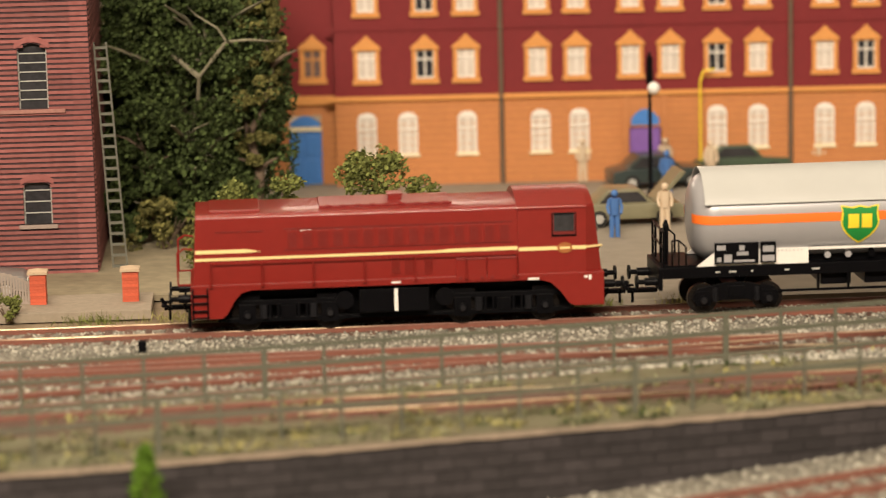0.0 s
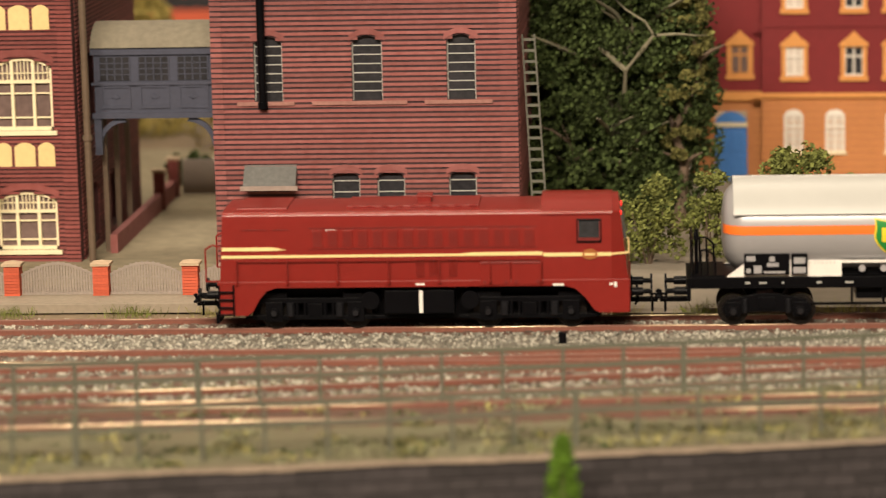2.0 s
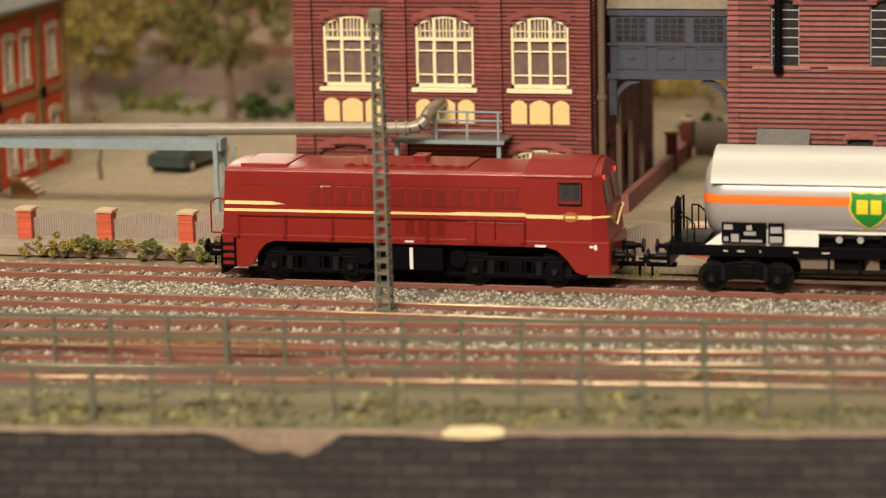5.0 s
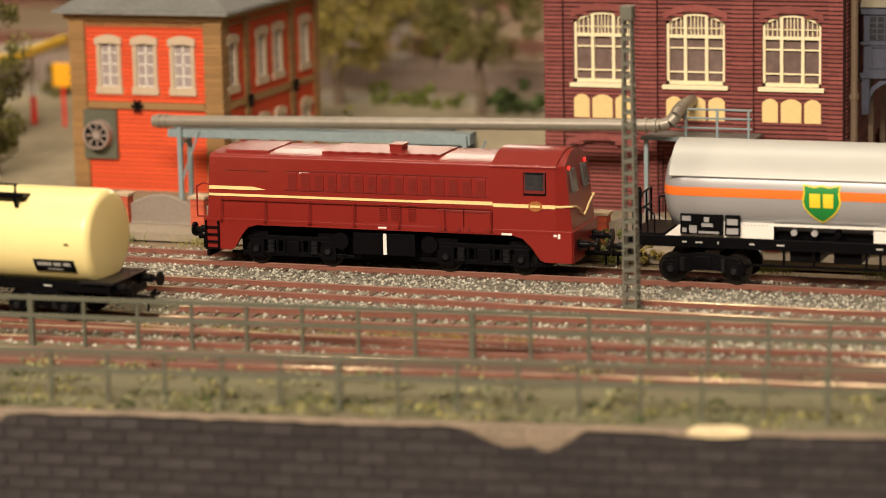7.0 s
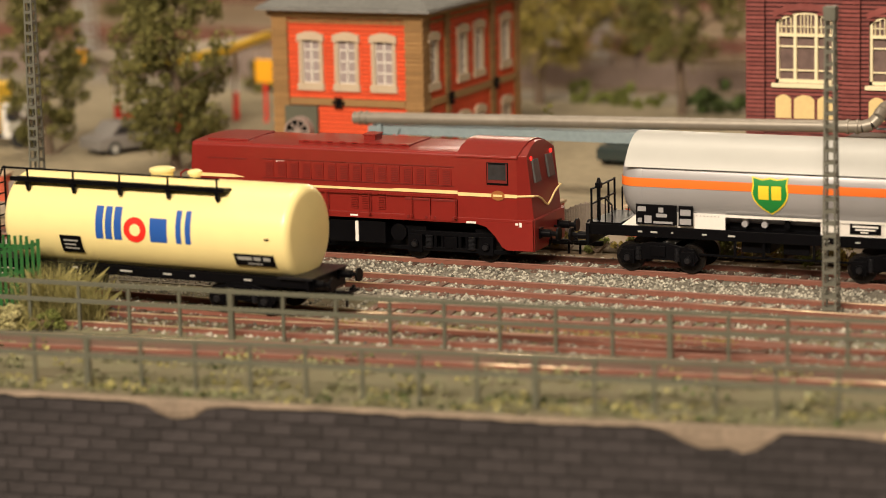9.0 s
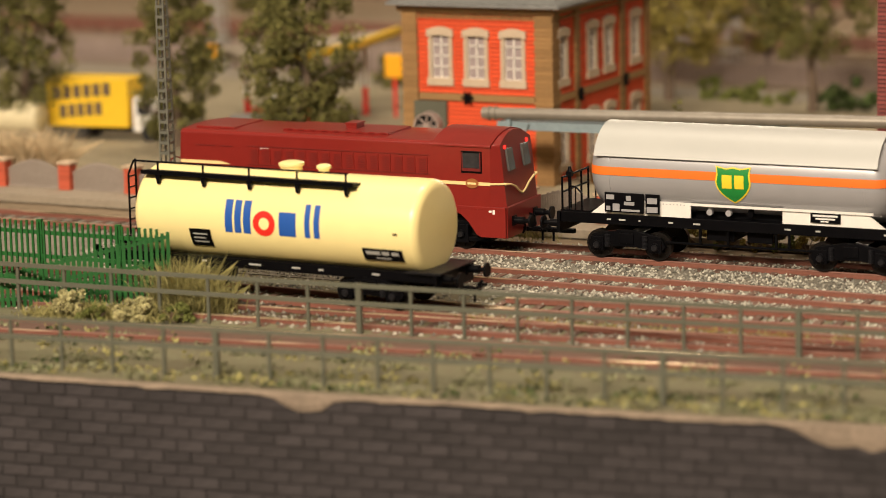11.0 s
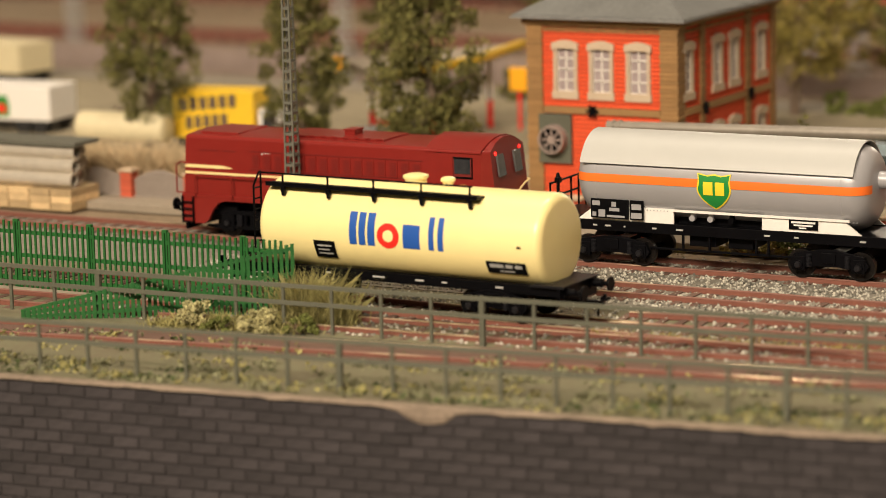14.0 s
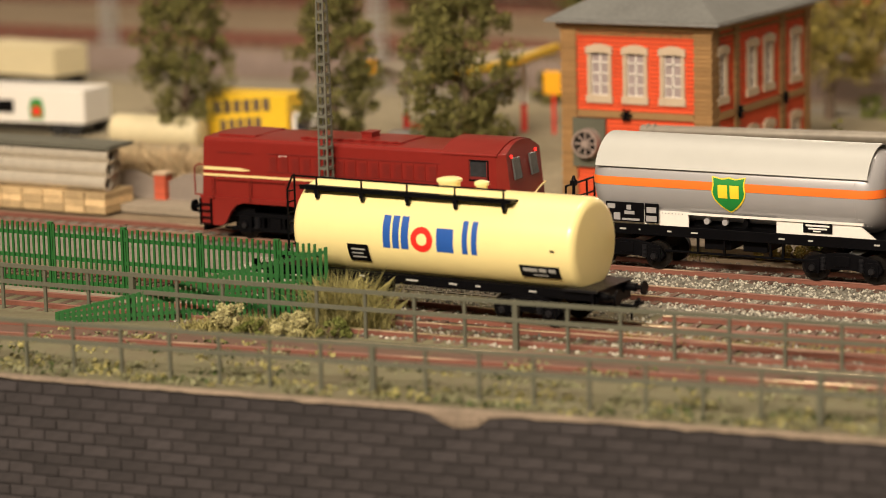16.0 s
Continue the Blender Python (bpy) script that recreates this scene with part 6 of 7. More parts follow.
# ---- plants ----
def leaf(bm, p, s):
    u = Vector((random.gauss(0, 1), random.gauss(0, 1), random.gauss(0, 1))).normalized()
    w = u.orthogonal().normalized()
    v = u.cross(w)
    a, b = s * random.uniform(0.6, 1.2), s * random.uniform(0.4, 0.9)
    q = [bm.verts.new(p + c) for c in (-a * w, b * v + 0.25 * a * u, a * w, -b * v)]
    bm.faces.new(q)


def clump(bm, c, r, n, s):
    for _ in range(n):
        d = Vector((random.gauss(0, 1), random.gauss(0, 1), random.gauss(0, 1))).normalized()
        leaf(bm, c + d * r * random.uniform(0.45, 1.0) ** 0.5 * random.uniform(0.7, 1.1), s)


def tree(x, y, h, w, label, leafmat, seed, clumps=60, leaves=70, size=1.5, trunk=0.3, bark=None, z=-2.6, depth=None, lean=0.0, r0=None, shape=0.8, branches=7):
    random.seed(seed)
    t = thing("tree", x, y, z, label=label, category="tree")
    bm = bmesh.new()
    r0 = r0 or h * 0.02 + 0.6
    pts = []
    for k in range(7):
        u = k / 6
        pts.append(Vector((lean * u + random.uniform(-1, 1) * h * 0.012 * k, random.uniform(-1, 1) * h * 0.012 * k, h * 0.8 * u)))
    for k in range(6):
        rod(bm, pts[k], pts[k + 1], r0 * (1 - k / 7), 7, r0 * (1 - (k + 1) / 7))
    for k in range(branches):
        u = trunk + (0.8 - trunk) * k / branches
        i = min(5, int(u / 0.8 * 6))
        base = pts[i]
        a = random.uniform(0, math.tau)
        l = w * 0.42 * random.uniform(0.7, 1.1)
        mid = base + Vector((math.cos(a) * l * 0.5, math.sin(a) * l * 0.5, l * 0.35))
        tip = base + Vector((math.cos(a) * l, math.sin(a) * l, l * 0.55))
        rod(bm, base, mid, r0 * 0.45, 5, r0 * 0.3)
        rod(bm, mid, tip, r0 * 0.3, 5, r0 * 0.1)
    part("trunk", bm, bark or M_BARK, t, smooth=True)
    bm = bmesh.new()
    depth = depth or w
    for k in range(clumps):
        u = random.uniform(0, 1)
        zz = h * (trunk + (1 - trunk) * u)
        prof = math.sin(math.pi * min(1, (u * 0.86 + 0.12))) ** shape
        a = random.uniform(0, math.tau)
        rr = random.uniform(0.15, 1) ** 0.6 * prof * 0.5
        c = Vector((lean * zz / h + math.cos(a) * rr * w, math.sin(a) * rr * depth, zz))
        clump(bm, c, w * random.uniform(0.05, 0.13), leaves, size)
    part("crown", bm, leafmat, t)
    return t


def bush(x, y, w, h, label, leafmat, seed, n=14, leaves=60, size=1.2, z=-2.6, depth=None, category="bush"):
    random.seed(seed)
    t = thing(category, x, y, z, label=label, category=category)
    bm = bmesh.new()
    for k in range(6):
        a = random.uniform(0, math.tau)
        rod(bm, (random.uniform(-1, 1), random.uniform(-1, 1), 0), (math.cos(a) * w * 0.3, math.sin(a) * w * 0.2, h * 0.6), 0.5, 5, 0.15)
    part("stem", bm, M_BARK, t)
    bm = bmesh.new()
    depth = depth or w * 0.7
    for k in range(n):
        a = random.uniform(0, math.tau)
        rr = random.uniform(0, 1) ** 0.5
        zz = random.uniform(0.12, 0.9)
        c = Vector((math.cos(a) * rr * w * 0.5 * (1.1 - zz * 0.5), math.sin(a) * rr * depth * 0.5, h * zz))
        clump(bm, c, min(w, h) * random.uniform(0.13, 0.22), leaves, size)
    part("foliage", bm, leafmat, t)
    return t


def tuft(x, y, w, h, label, mat, seed, n=260, z=-2.4, category="grass tuft", blade=0.15):
    random.seed(seed)
    bm = bmesh.new()
    for k in range(n):
        p = Vector((random.gauss(0, w * 0.28), random.gauss(0, w * 0.18), 0))
        d = Vector((max(-0.8, min(0.8, random.gauss(0, 0.4))), max(-0.8, min(0.8, random.gauss(0, 0.4))), 1)) * h * random.uniform(0.35, 1.0)
        s = Vector((random.uniform(-1, 1), random.uniform(-1, 1), 0)).normalized() * blade
        q = [bm.verts.new(v) for v in (p - s, p + s, p + d * 0.6 + s * 0.7, p + d * 1.02 + Vector((d.x * 0.3, d.y * 0.3, -abs(d.x) * 0.3)), p + d * 0.6 - s * 0.7)]
        bm.faces.new(q)
    ob = part("grass_tuft", bm, mat, at=at(x, y, z))
    return tagged(ob, label, category, kind="stuff")


def build_plants():
    broad = tree(-26, 1238, 122, 84, "large dark green broad tree with grey limbs", M_LEAF, 3, clumps=330, leaves=170, size=1.2, trunk=0.08, bark=M_GREYBARK, depth=56, r0=3.4, shape=0.35, branches=22)
    for chain, width in (
            ([(0.0, -4, 42.0), (3.2, -20, 60.0), (4.1, -27, 71.4), (9.0, -27, 77.4), (15.0, -27, 84.2)], 1.2),
            ([(9.0, -27, 77.4), (15.8, -27, 85.6), (25.1, -27, 86.2), (32.9, -24, 85.1), (38.0, -14, 84.0)], 0.9),
            ([(15.8, -27, 85.6), (12.5, -27, 91.3), (4.1, -22, 96.2), (0.0, -10, 99.0)], 0.6),
            ([(4.1, -27, 71.4), (-5.8, -22, 79.7), (-12.0, -10, 84.0)], 1.2),
            ([(-2.0, -16, 44.1), (1.7, -27, 49.9), (8.0, -20, 51.6)], 0.5)):
        bm = bmesh.new()
        for k, (p, q) in enumerate(zip(chain, chain[1:])):
            rod(bm, p, q, width * (1 - 0.17 * k), 7, width * (0.83 - 0.17 * k))
        part("limb", bm, M_GREYBARK, broad, "bare grey limb", smooth=True)
    tree(-28, 1290, 126, 84, "dark green tree behind the broad one", M_LEAF, 41, clumps=330, leaves=110, size=1.9, trunk=0.03, depth=50, shape=0.3)
    tree(-50, 1262, 122, 44, "dark green tree beside the brick building", M_LEAF, 42, clumps=200, leaves=110, size=1.6, trunk=0.03, depth=30, shape=0.3)
    tree(-46, 1222, 60, 40, "dark green bushy tree beside the brick wall", M_LEAF, 4, clumps=70, leaves=90, size=1.5, trunk=0.08, shape=0.45)
    tree(-1, 1225, 112, 24, "slim olive-green tree beside the broad one", M_LEAF2, 5, clumps=90, leaves=90, size=1.3, trunk=0.3, lean=5)
    bush(45, 1150, 32, 51, "light green leafy shrub on the verge", M_LEAF3, 11, 40, 100, 1.1)
    bush(27, 1130, 20, 31, "pale green shrub by the main track", M_LEAF3, 12, 18, 70, 1.3)
    bush(64, 1150, 22, 38, "light green shrub behind the track", M_LEAF3, 17, 30, 80, 1.0)
    bush(-12, 1150, 30, 38, "light green low shrub", M_LEAF3, 13, 30, 90, 1.0)
    bush(12, 1152, 18, 42, "light green low shrub", M_LEAF3, 14, 24, 90, 1.0)
    bush(-38, 1200, 30, 24, "dark red-brown shrub under the tree", M_LEAF2, 15, 14, 60, 1.2)
    for k, (x, w, h) in enumerate(((-378, 22, 8), (-366, 22, 9), (-352, 20, 9), (-343, 20, 10), (-334, 20, 10), (-324, 22, 11), (-312, 22, 14), (-300, 16, 9), (-412, 22, 8), (-424, 26, 9), (-436, 22, 10), (-446, 24, 8), (-398, 20, 8), (-388, 18, 6))):
        bush(x, 1062 + (k % 3) * 2, w, h, "yellow-green weeds along the fence plinth", M_LEAFY if k % 3 else M_LEAF3, 30 + k, 12, 110, 0.6, category="weeds", depth=10)
    # behind the factory yard and the house
    tree(-826, 1214, 96, 54, "slender olive-green tree in the yard", M_LEAF2, 6, clumps=170, leaves=90, size=0.95, trunk=0.20, shape=0.7)
    tree(-738, 1214, 96, 44, "slender olive-green tree in the yard", M_LEAF2, 7, clumps=150, leaves=90, size=0.95, trunk=0.10, shape=0.6)
    tree(-654, 1188, 98, 54, "full olive-green tree beside the filling station", M_LEAF2, 8, clumps=230, leaves=90, size=0.95, trunk=0.12, shape=0.6, branches=10)
    tree(-643, 1190, 40, 22, "small olive tree with a dark stem", M_LEAF2, 9, clumps=30, leaves=46, size=1.4, trunk=0.3)
    tree(-572, 1440, 122, 78, "broad olive-yellow tree behind the house", M_OLIVE, 10, clumps=230, leaves=70, size=1.2, trunk=0.22, shape=0.6)
    tree(-486, 1421, 104, 66, "pine-like tree with a bare trunk", M_LEAF2, 21, clumps=120, leaves=90, size=1.1, trunk=0.32, shape=0.6)
    tree(-485, 1233, 34, 10, "thin bare sapling in the yard", M_LEAF2, 22, clumps=6, leaves=20, size=1.0, trunk=0.6)
    tree(-560, 1560, 105, 60, "dark olive tree beside the distant tracks", M_OLIVE, 23, clumps=90, leaves=50, size=2.0, trunk=0.15)
    tree(-780, 1600, 110, 60, "dark olive tree beside the distant tracks", M_LEAF2, 24, clumps=90, leaves=50, size=2.0, trunk=0.1)
    tree(-690, 1620, 110, 50, "dark olive tree beside the distant tracks", M_LEAF, 25, clumps=90, leaves=50, size=2.0, trunk=0.1)
    tree(-930, 1640, 90, 40, "dark olive tree beside the distant tracks", M_LEAF2, 26, clumps=70, leaves=50, size=2.0, trunk=0.1)
    tree(-215, 1500, 60, 90, "autumn-coloured shrubs behind the passage", M_LEAFY, 27, clumps=90, leaves=60, size=2.0, trunk=0.0)
    tree(-290, 1560, 70, 80, "autumn-coloured shrubs behind the passage", M_LEAFY, 28, clumps=90, leaves=60, size=2.0, trunk=0.0)
    for k, (x, y, w, h, m) in enumerate(((-470, 1432, 40, 18, M_LEAF), (-515, 1445, 40, 12, M_LEAF3), (-550, 1455, 30, 13, M_LEAF3), (-1010, 1480, 34, 20, M_LEAF), (-790, 1470, 40, 20, M_LEAF), (-745, 1452, 36, 18, M_LEAF2), (-232, 1368, 26, 16, M_LEAF), (-205, 1372, 26, 14, M_LEAF3))):
        bush(x, y, w, h, "green shrub beside the far road", m, 60 + k, 14, 60, 1.6)
    # by the green fence and the tracks
    tuft(-541, 890, 22, 21, "tall dry grass tuft by the wagon", M_GRASS, 70, 1500)
    tuft(-532, 888, 18, 14, "tall dry grass tuft by the wagon", M_GRASS, 71, 900)
    tuft(-566, 866, 22, 7, "pale dry grass beside the green fence", M_GRASS, 72, 700)
    tuft(-546, 868, 22, 8, "pale dry grass beside the green fence", M_GRASS, 73, 700)
    tuft(-582, 862, 18, 5, "pale dry grass beside the green fence", M_GRASS, 74, 500)
    for k, (x, y, w, h) in enumerate(((-572, 862, 15, 9.5), (-547, 863, 19, 9.5), (-561, 860, 16, 6), (-532, 868, 16, 7))):
        bush(x, y, w, h, "pale lichen shrub beside the green fence" if k < 2 else "olive shrub beside the green fence", M_LICHEN if k < 2 else M_LEAF3, 80 + k, 22, 130, 0.6, category="bush")
    for k in range(16):
        random.seed(200 + k)
        x = -430 + k * 9 + random.uniform(-3, 3)
        tuft(x, track_third(x) + 12, 9, 4, "short dry grass beside the track", M_GRASS if k % 3 else M_LEAFY, 100 + k, 60)
    # mossy growth on the wall top verge
    random.seed(5)
    for shift, cut, mat, label, n, up in ((2, 0.0, M_MOSS, "patchy pale green moss and weeds on the wall top", 34000, 1.6), (31, 0.12, M_LEAF, "dark green moss cushions on the wall top", 13000, 1.3), (57, 0.1, M_GRASS, "straw-coloured dry weeds on the wall top", 20000, 2.0)):
        bm = bmesh.new()
        for k in range(n):
            x = random.uniform(-680, 250)
            y = wall_edge(x) + random.uniform(3.5, 70)
            d = noise.noise(Vector((x * 0.055, y * 0.11, shift)))
            if d < cut + (0.22 if y > wall_edge(x) + 26 else 0) or any(abs(abs(y - f(x)) - 8.9) < 1.6 for f in (track_third, track_fourth)):
                continue
            leaf(bm, Vector((x, y, -2.2 + random.uniform(0, up) * min(1, 0.3 + 3 * d))), random.uniform(0.5, 1.2))
        tagged(part("moss", bm, mat), label, "moss", kind="stuff")
    # conifer in front of the wall
    random.seed(9)
    t = thing("conifer", -34.5, 826, -33, label="small bright green conifer before the stone wall", category="tree")
    bm = bmesh.new()
    rod(bm, (0, 0, 0), (0, 0, 38), 1.2, 6, 0.3)
    part("trunk", bm, M_BARK, t)
    bm = bmesh.new()
    for k in range(40):
        u = k / 40
        for j in range(3):
            a = random.uniform(0, math.tau)
            r = 9.5 * (1 - u) ** 0.8
            clump(bm, Vector((math.cos(a) * r * 0.7, math.sin(a) * r * 0.7, 4 + 37 * u)), 2.2, 22, 0.9)
    part("crown", bm, M_CONIFER, t)


build_plants()


# ---- vehicles, figures and clutter ----
M_DARKCAR = material("dark_car_paint", (0.03, 0.045, 0.045), 0.3, vary=0.1, size=10, coat=0.3)
M_OLIVECAR = material("olive_car_paint", (0.20, 0.19, 0.12), 0.35, vary=0.1, size=10, coat=0.3)
M_GREENCAR = material("green_car_paint", (0.05, 0.08, 0.05), 0.35, vary=0.1, size=10, coat=0.3)
M_WHITECAR = material("white_car_paint", (0.75, 0.72, 0.64), 0.35, vary=0.05, size=10)
M_YELLOWCAR = material("yellow_lorry_paint", (0.85, 0.55, 0.03), 0.4, vary=0.06, size=10)
M_GREYCAR = material("grey_car_paint", (0.22, 0.21, 0.20), 0.35, vary=0.1, size=10, coat=0.3)
M_TYRE = material("black_tyre", (0.015, 0.015, 0.015), 0.8, vary=0.2, size=3)
M_CREAMCAR = material("cream_paint", (0.72, 0.64, 0.42), 0.5, vary=0.08, size=8)
M_SKIN = material("figure_cream", (0.62, 0.50, 0.36), 0.6, vary=0.1, size=2)
M_FIGBLUE = material("figure_blue", (0.06, 0.16, 0.42), 0.6, vary=0.1, size=2)
M_BALLOON = material("orange_yellow_disc", (0.95, 0.45, 0.02), 0.45, vary=0.06, size=4)
M_TIMBER = material("sawn_timber", (0.60, 0.44, 0.24), 0.8, vary=0.3, size=3, island=0.35)
M_STRAW = material("straw_reed", (0.58, 0.46, 0.29), 0.9, vary=0.25, size=4, island=0.4, spec=0.2)
M_STEELPIPE = material("bright_steel_tube", (0.62, 0.57, 0.48), 0.28, metal=0.35, vary=0.12, size=10)


def car(x, y, turn, paint, label, l=46, w=19, z=-1.2, boot=False, van=False):
    t = thing("car", x, y, z, turn, label=label, category="car", group="parked cars")
    bm = bmesh.new()
    hl = l / 2
    pts = [(-hl, 3), (hl, 3), (hl, 7.5), (hl - 2, 9), (hl * 0.45, 9.6), (-hl * 0.75, 9.8), (-hl, 8.5)]
    prism(bm, pts, -w / 2, w / 2)
    part("body", bm, paint, t, bevel=0.9, smooth=True)
    bm = bmesh.new()
    top = 15.5 if not van else 19
    pts = [(-hl * 0.72, 9.4), (hl * 0.42, 9.4), (hl * 0.16, top), (-hl * 0.45, top)]
    prism(bm, pts, -w / 2 + 1.2, w / 2 - 1.2)
    c = part("cabin", bm, paint, t, bevel=0.7, smooth=True)
    for s in (-1, 1):
        bm = bmesh.new()
        prism(bm, [(-hl * 0.6, 10.2), (hl * 0.30, 10.2), (hl * 0.12, top - 1), (-hl * 0.42, top - 1)], s * (w / 2 - 1.1) - 0.15, s * (w / 2 - 1.1) + 0.15)
        part("side_glass", bm, M_DARKPANE, c)
    for u in (-0.62, 0.6):
        for s in (-1, 1):
            bm = bmesh.new()
            rod(bm, (u * hl, s * (w / 2 - 2.2), 3.6), (u * hl, s * (w / 2 + 0.1), 3.6), 3.6, 16)
            wh = part("wheel", bm, M_TYRE, t, smooth=True)
            bm = bmesh.new()
            rod(bm, (u * hl, s * (w / 2 - 0.2), 3.6), (u * hl, s * (w / 2 + 0.25), 3.6), 2.0, 12)
            part("hub_cap", bm, M_GREYBAR, wh)
    for s in (-1, 1):
        boxes("headlight", [(hl - 0.2, hl + 0.3, s * w * 0.33 - 1.6, s * w * 0.33 + 1.6, 5.6, 7.4)], M_WHITE, t)
    if boot:
        bm = bmesh.new()
        prism(bm, [(hl * 0.45, 10), (hl * 0.52, 9.4), (hl * 1.02, 22), (hl * 0.92, 22.6)], -w / 2 + 1, w / 2 - 1)
        part("open_bonnet", bm, paint, t, bevel=0.3)
    return t


def figurine(x, y, mat, h=20, z=-1.2, label="small painted standing figure"):
    bm = bmesh.new()
    k = h / 20
    for side in (-1, 1):
        rod(bm, (side * 1.3 * k, 0, 0), (side * 1.0 * k, 0, 10 * k), 0.95 * k, 8, 1.2 * k)
        pipe(bm, [(side * 2.2 * k, 0, 16 * k), (side * 3.0 * k, -0.4 * k, 12.6 * k), (side * 2.4 * k, -1.8 * k, 10 * k)], 0.65 * k, 7)
    rod(bm, (0, 0, 9.4 * k), (0, 0, 16.4 * k), 1.9 * k, 10, 2.3 * k)
    bmesh.ops.create_icosphere(bm, subdivisions=2, radius=1.55 * k, matrix=Matrix.Translation((0, 0, 18.4 * k)))
    ob = part("figurine", bm, mat, at=at(x, y, z), smooth=True)
    return tagged(ob, label, "figurine", "layout figures")


def lorry(x, y, turn, body, cab, l, w, h, label, z=-1.2):
    t = thing("lorry", x, y, z, turn, label=label, category="lorry", group="parked lorries")
    boxes("cargo_box", [(-l / 2, l / 2, -w / 2, w / 2, 7, h)], body, t, bevel=0.5)
    boxes("chassis", [(-l / 2, l / 2 + 16, -w / 2 + 3, w / 2 - 3, 4.5, 6.9)], M_BLACK, t)
    bm = bmesh.new()
    prism(bm, [(l / 2 + 2, 5), (l / 2 + 18, 5), (l / 2 + 18, 13), (l / 2 + 15.5, 22), (l / 2 + 2, 22)], -w / 2 + 0.6, w / 2 - 0.6)
    c = part("cab", bm, cab, t, bevel=0.8, smooth=True)
    boxes("cab_glass", [(l / 2 + 4.5, l / 2 + 12, -w / 2 + 0.3, -w / 2 + 0.7, 13.5, 20)], M_DARKPANE, c)
    for u in (-l / 2 + 7, -l / 2 + 17, l / 2 + 11):
        for s in (-1, 1):
            bm = bmesh.new()
            rod(bm, (u, s * (w / 2 - 3.4), 4.6), (u, s * (w / 2 - 0.4), 4.6), 4.6, 16)
            part("wheel", bm, M_TYRE, t, smooth=True)
    return t


def build_clutter():
    car(184, 1322, 6, M_DARKCAR, "dark glossy car parked before the apartment house")
    car(158, 1228, 4, M_OLIVECAR, "olive car with its bonnet open", boot=True)
    car(226, 1345, 3, M_GREENCAR, "dark green car parked before the apartment house")
    car(-458, 1275, 82, M_DARKCAR, "dark teal car parked in the yard")
    car(-706, 1236, 62, M_GREYCAR, "grey car parked at the filling station")
    car(-372, 1186, 80, M_WHITECAR, "white van parked beside the factory", van=True)
    for x, y, m in ((-384, 1167, M_FIGBLUE), (-380, 1171, M_SKIN), (148, 1194, M_FIGBLUE), (171, 1208, M_SKIN), (152, 1345, M_SKIN), (190, 1340, M_SKIN), (262, 1340, M_SKIN), (185, 1300, M_FIGBLUE), (209, 1325, M_SKIN)):
        figurine(x, y, m)
    # street lamp
    t = thing("street_lamp", 176, 1288, -1.2, label="black street lamp with a white globe", category="lamp")
    bm = bmesh.new()
    rod(bm, (0, 0, 0), (0, 0, 66), 1.0, 8, 0.7)
    rod(bm, (0, 0, 0), (0, 0, 4), 2.0, 8, 1.2)
    rod(bm, (0, 0, 52), (0, 0, 64), 1.8, 8, 1.4)
    part("pole", bm, M_BLACK, t, smooth=True)
    bm = bmesh.new()
    bmesh.ops.create_icosphere(bm, subdivisions=3, radius=2.8, matrix=Matrix.Translation((1.5, -2, 50)))
    part("globe", bm, M_WHITE, t, smooth=True)
    # yellow downpipe-like hook on the apartment front
    t = thing("yellow_pole", 206, 1336, -1.2, label="thin yellow bent pole", category="pole")
    bm = bmesh.new()
    pipe(bm, [(0, 0, 0), (0, 0, 46), (1.5, 0, 51), (7, 0, 51.5)], 0.5, 8)
    part("tube", bm, M_YELLOW, t, smooth=True)
    # orange discs by the fence
    for x in (-129.2, -121.7, -114.2):
        t = thing("round_sign", x, 1100, -0.8, label="round orange-yellow disc on a short stand", category="sign", group="orange discs")
        bm = bmesh.new()
        rod(bm, (0, -0.6, 13.4), (0, 0.6, 13.4), 3.8, 20)
        part("disc", bm, M_BALLOON, t, bevel=0.2)
        bm = bmesh.new()
        rod(bm, (0, 0, 0), (0, 0, 12), 0.5, 6)
        part("stand", bm, M_IRON, t)
    t = thing("toy_cart", -130, 1101, -0.8, label="orange cart with slatted tray behind the fence", category="cart")
    for k in range(7):
        boxes("slat", [(-6 + k * 1.8, -4.6 + k * 1.8, -2.6, 2.6, 4.2 + k * 0.35, 8.2)], M_BALLOON, t, bevel=0.15)
    for u in (-4, 4):
        bm = bmesh.new()
        rod(bm, (u, -2.4, 2.1), (u, 2.4, 2.1), 2.1, 14)
        part("wheel", bm, M_TYRE, t, smooth=True)
    car(-108, 1110, 2, M_GREYCAR, "grey low car parked behind the fence", l=40, w=17, z=-0.8)
    bush(88, 1104, 32, 22, "dark green hedge bush behind the main track", M_LEAF, 91, 18, 80, 1.2)
    bush(112, 1112, 28, 15, "dark green hedge bush behind the main track", M_LEAF, 92, 14, 80, 1.2)
    bush(-92, 1066, 16, 10, "olive shrub on the plinth", M_LEAF3, 93, 10, 60, 0.9, depth=8)
    for k, x in enumerate((-205, -170, -60, -30, 10, 60, 120, 160, -250, -480, -520)):
        tuft(x, 1058, 22, 4.5, "short olive grass along the main track", M_GRASS if k % 2 else M_LEAF3, 400 + k, 160)
    # dwarf signal between the tracks
    t = thing("dwarf_signal", -41.2, 1003, -2.4, label="small black dwarf signal between the tracks", category="signal")
    boxes("housing", [(-1.4, 1.4, -1.2, 1.2, 0, 4.6)], M_BLACK, t, bevel=0.3)
    # timber bed with steel tubes
    t = thing("timber_stack", -815, 1064, -2.4, label="stack of sawn timber under steel tubes", category="timber stack")
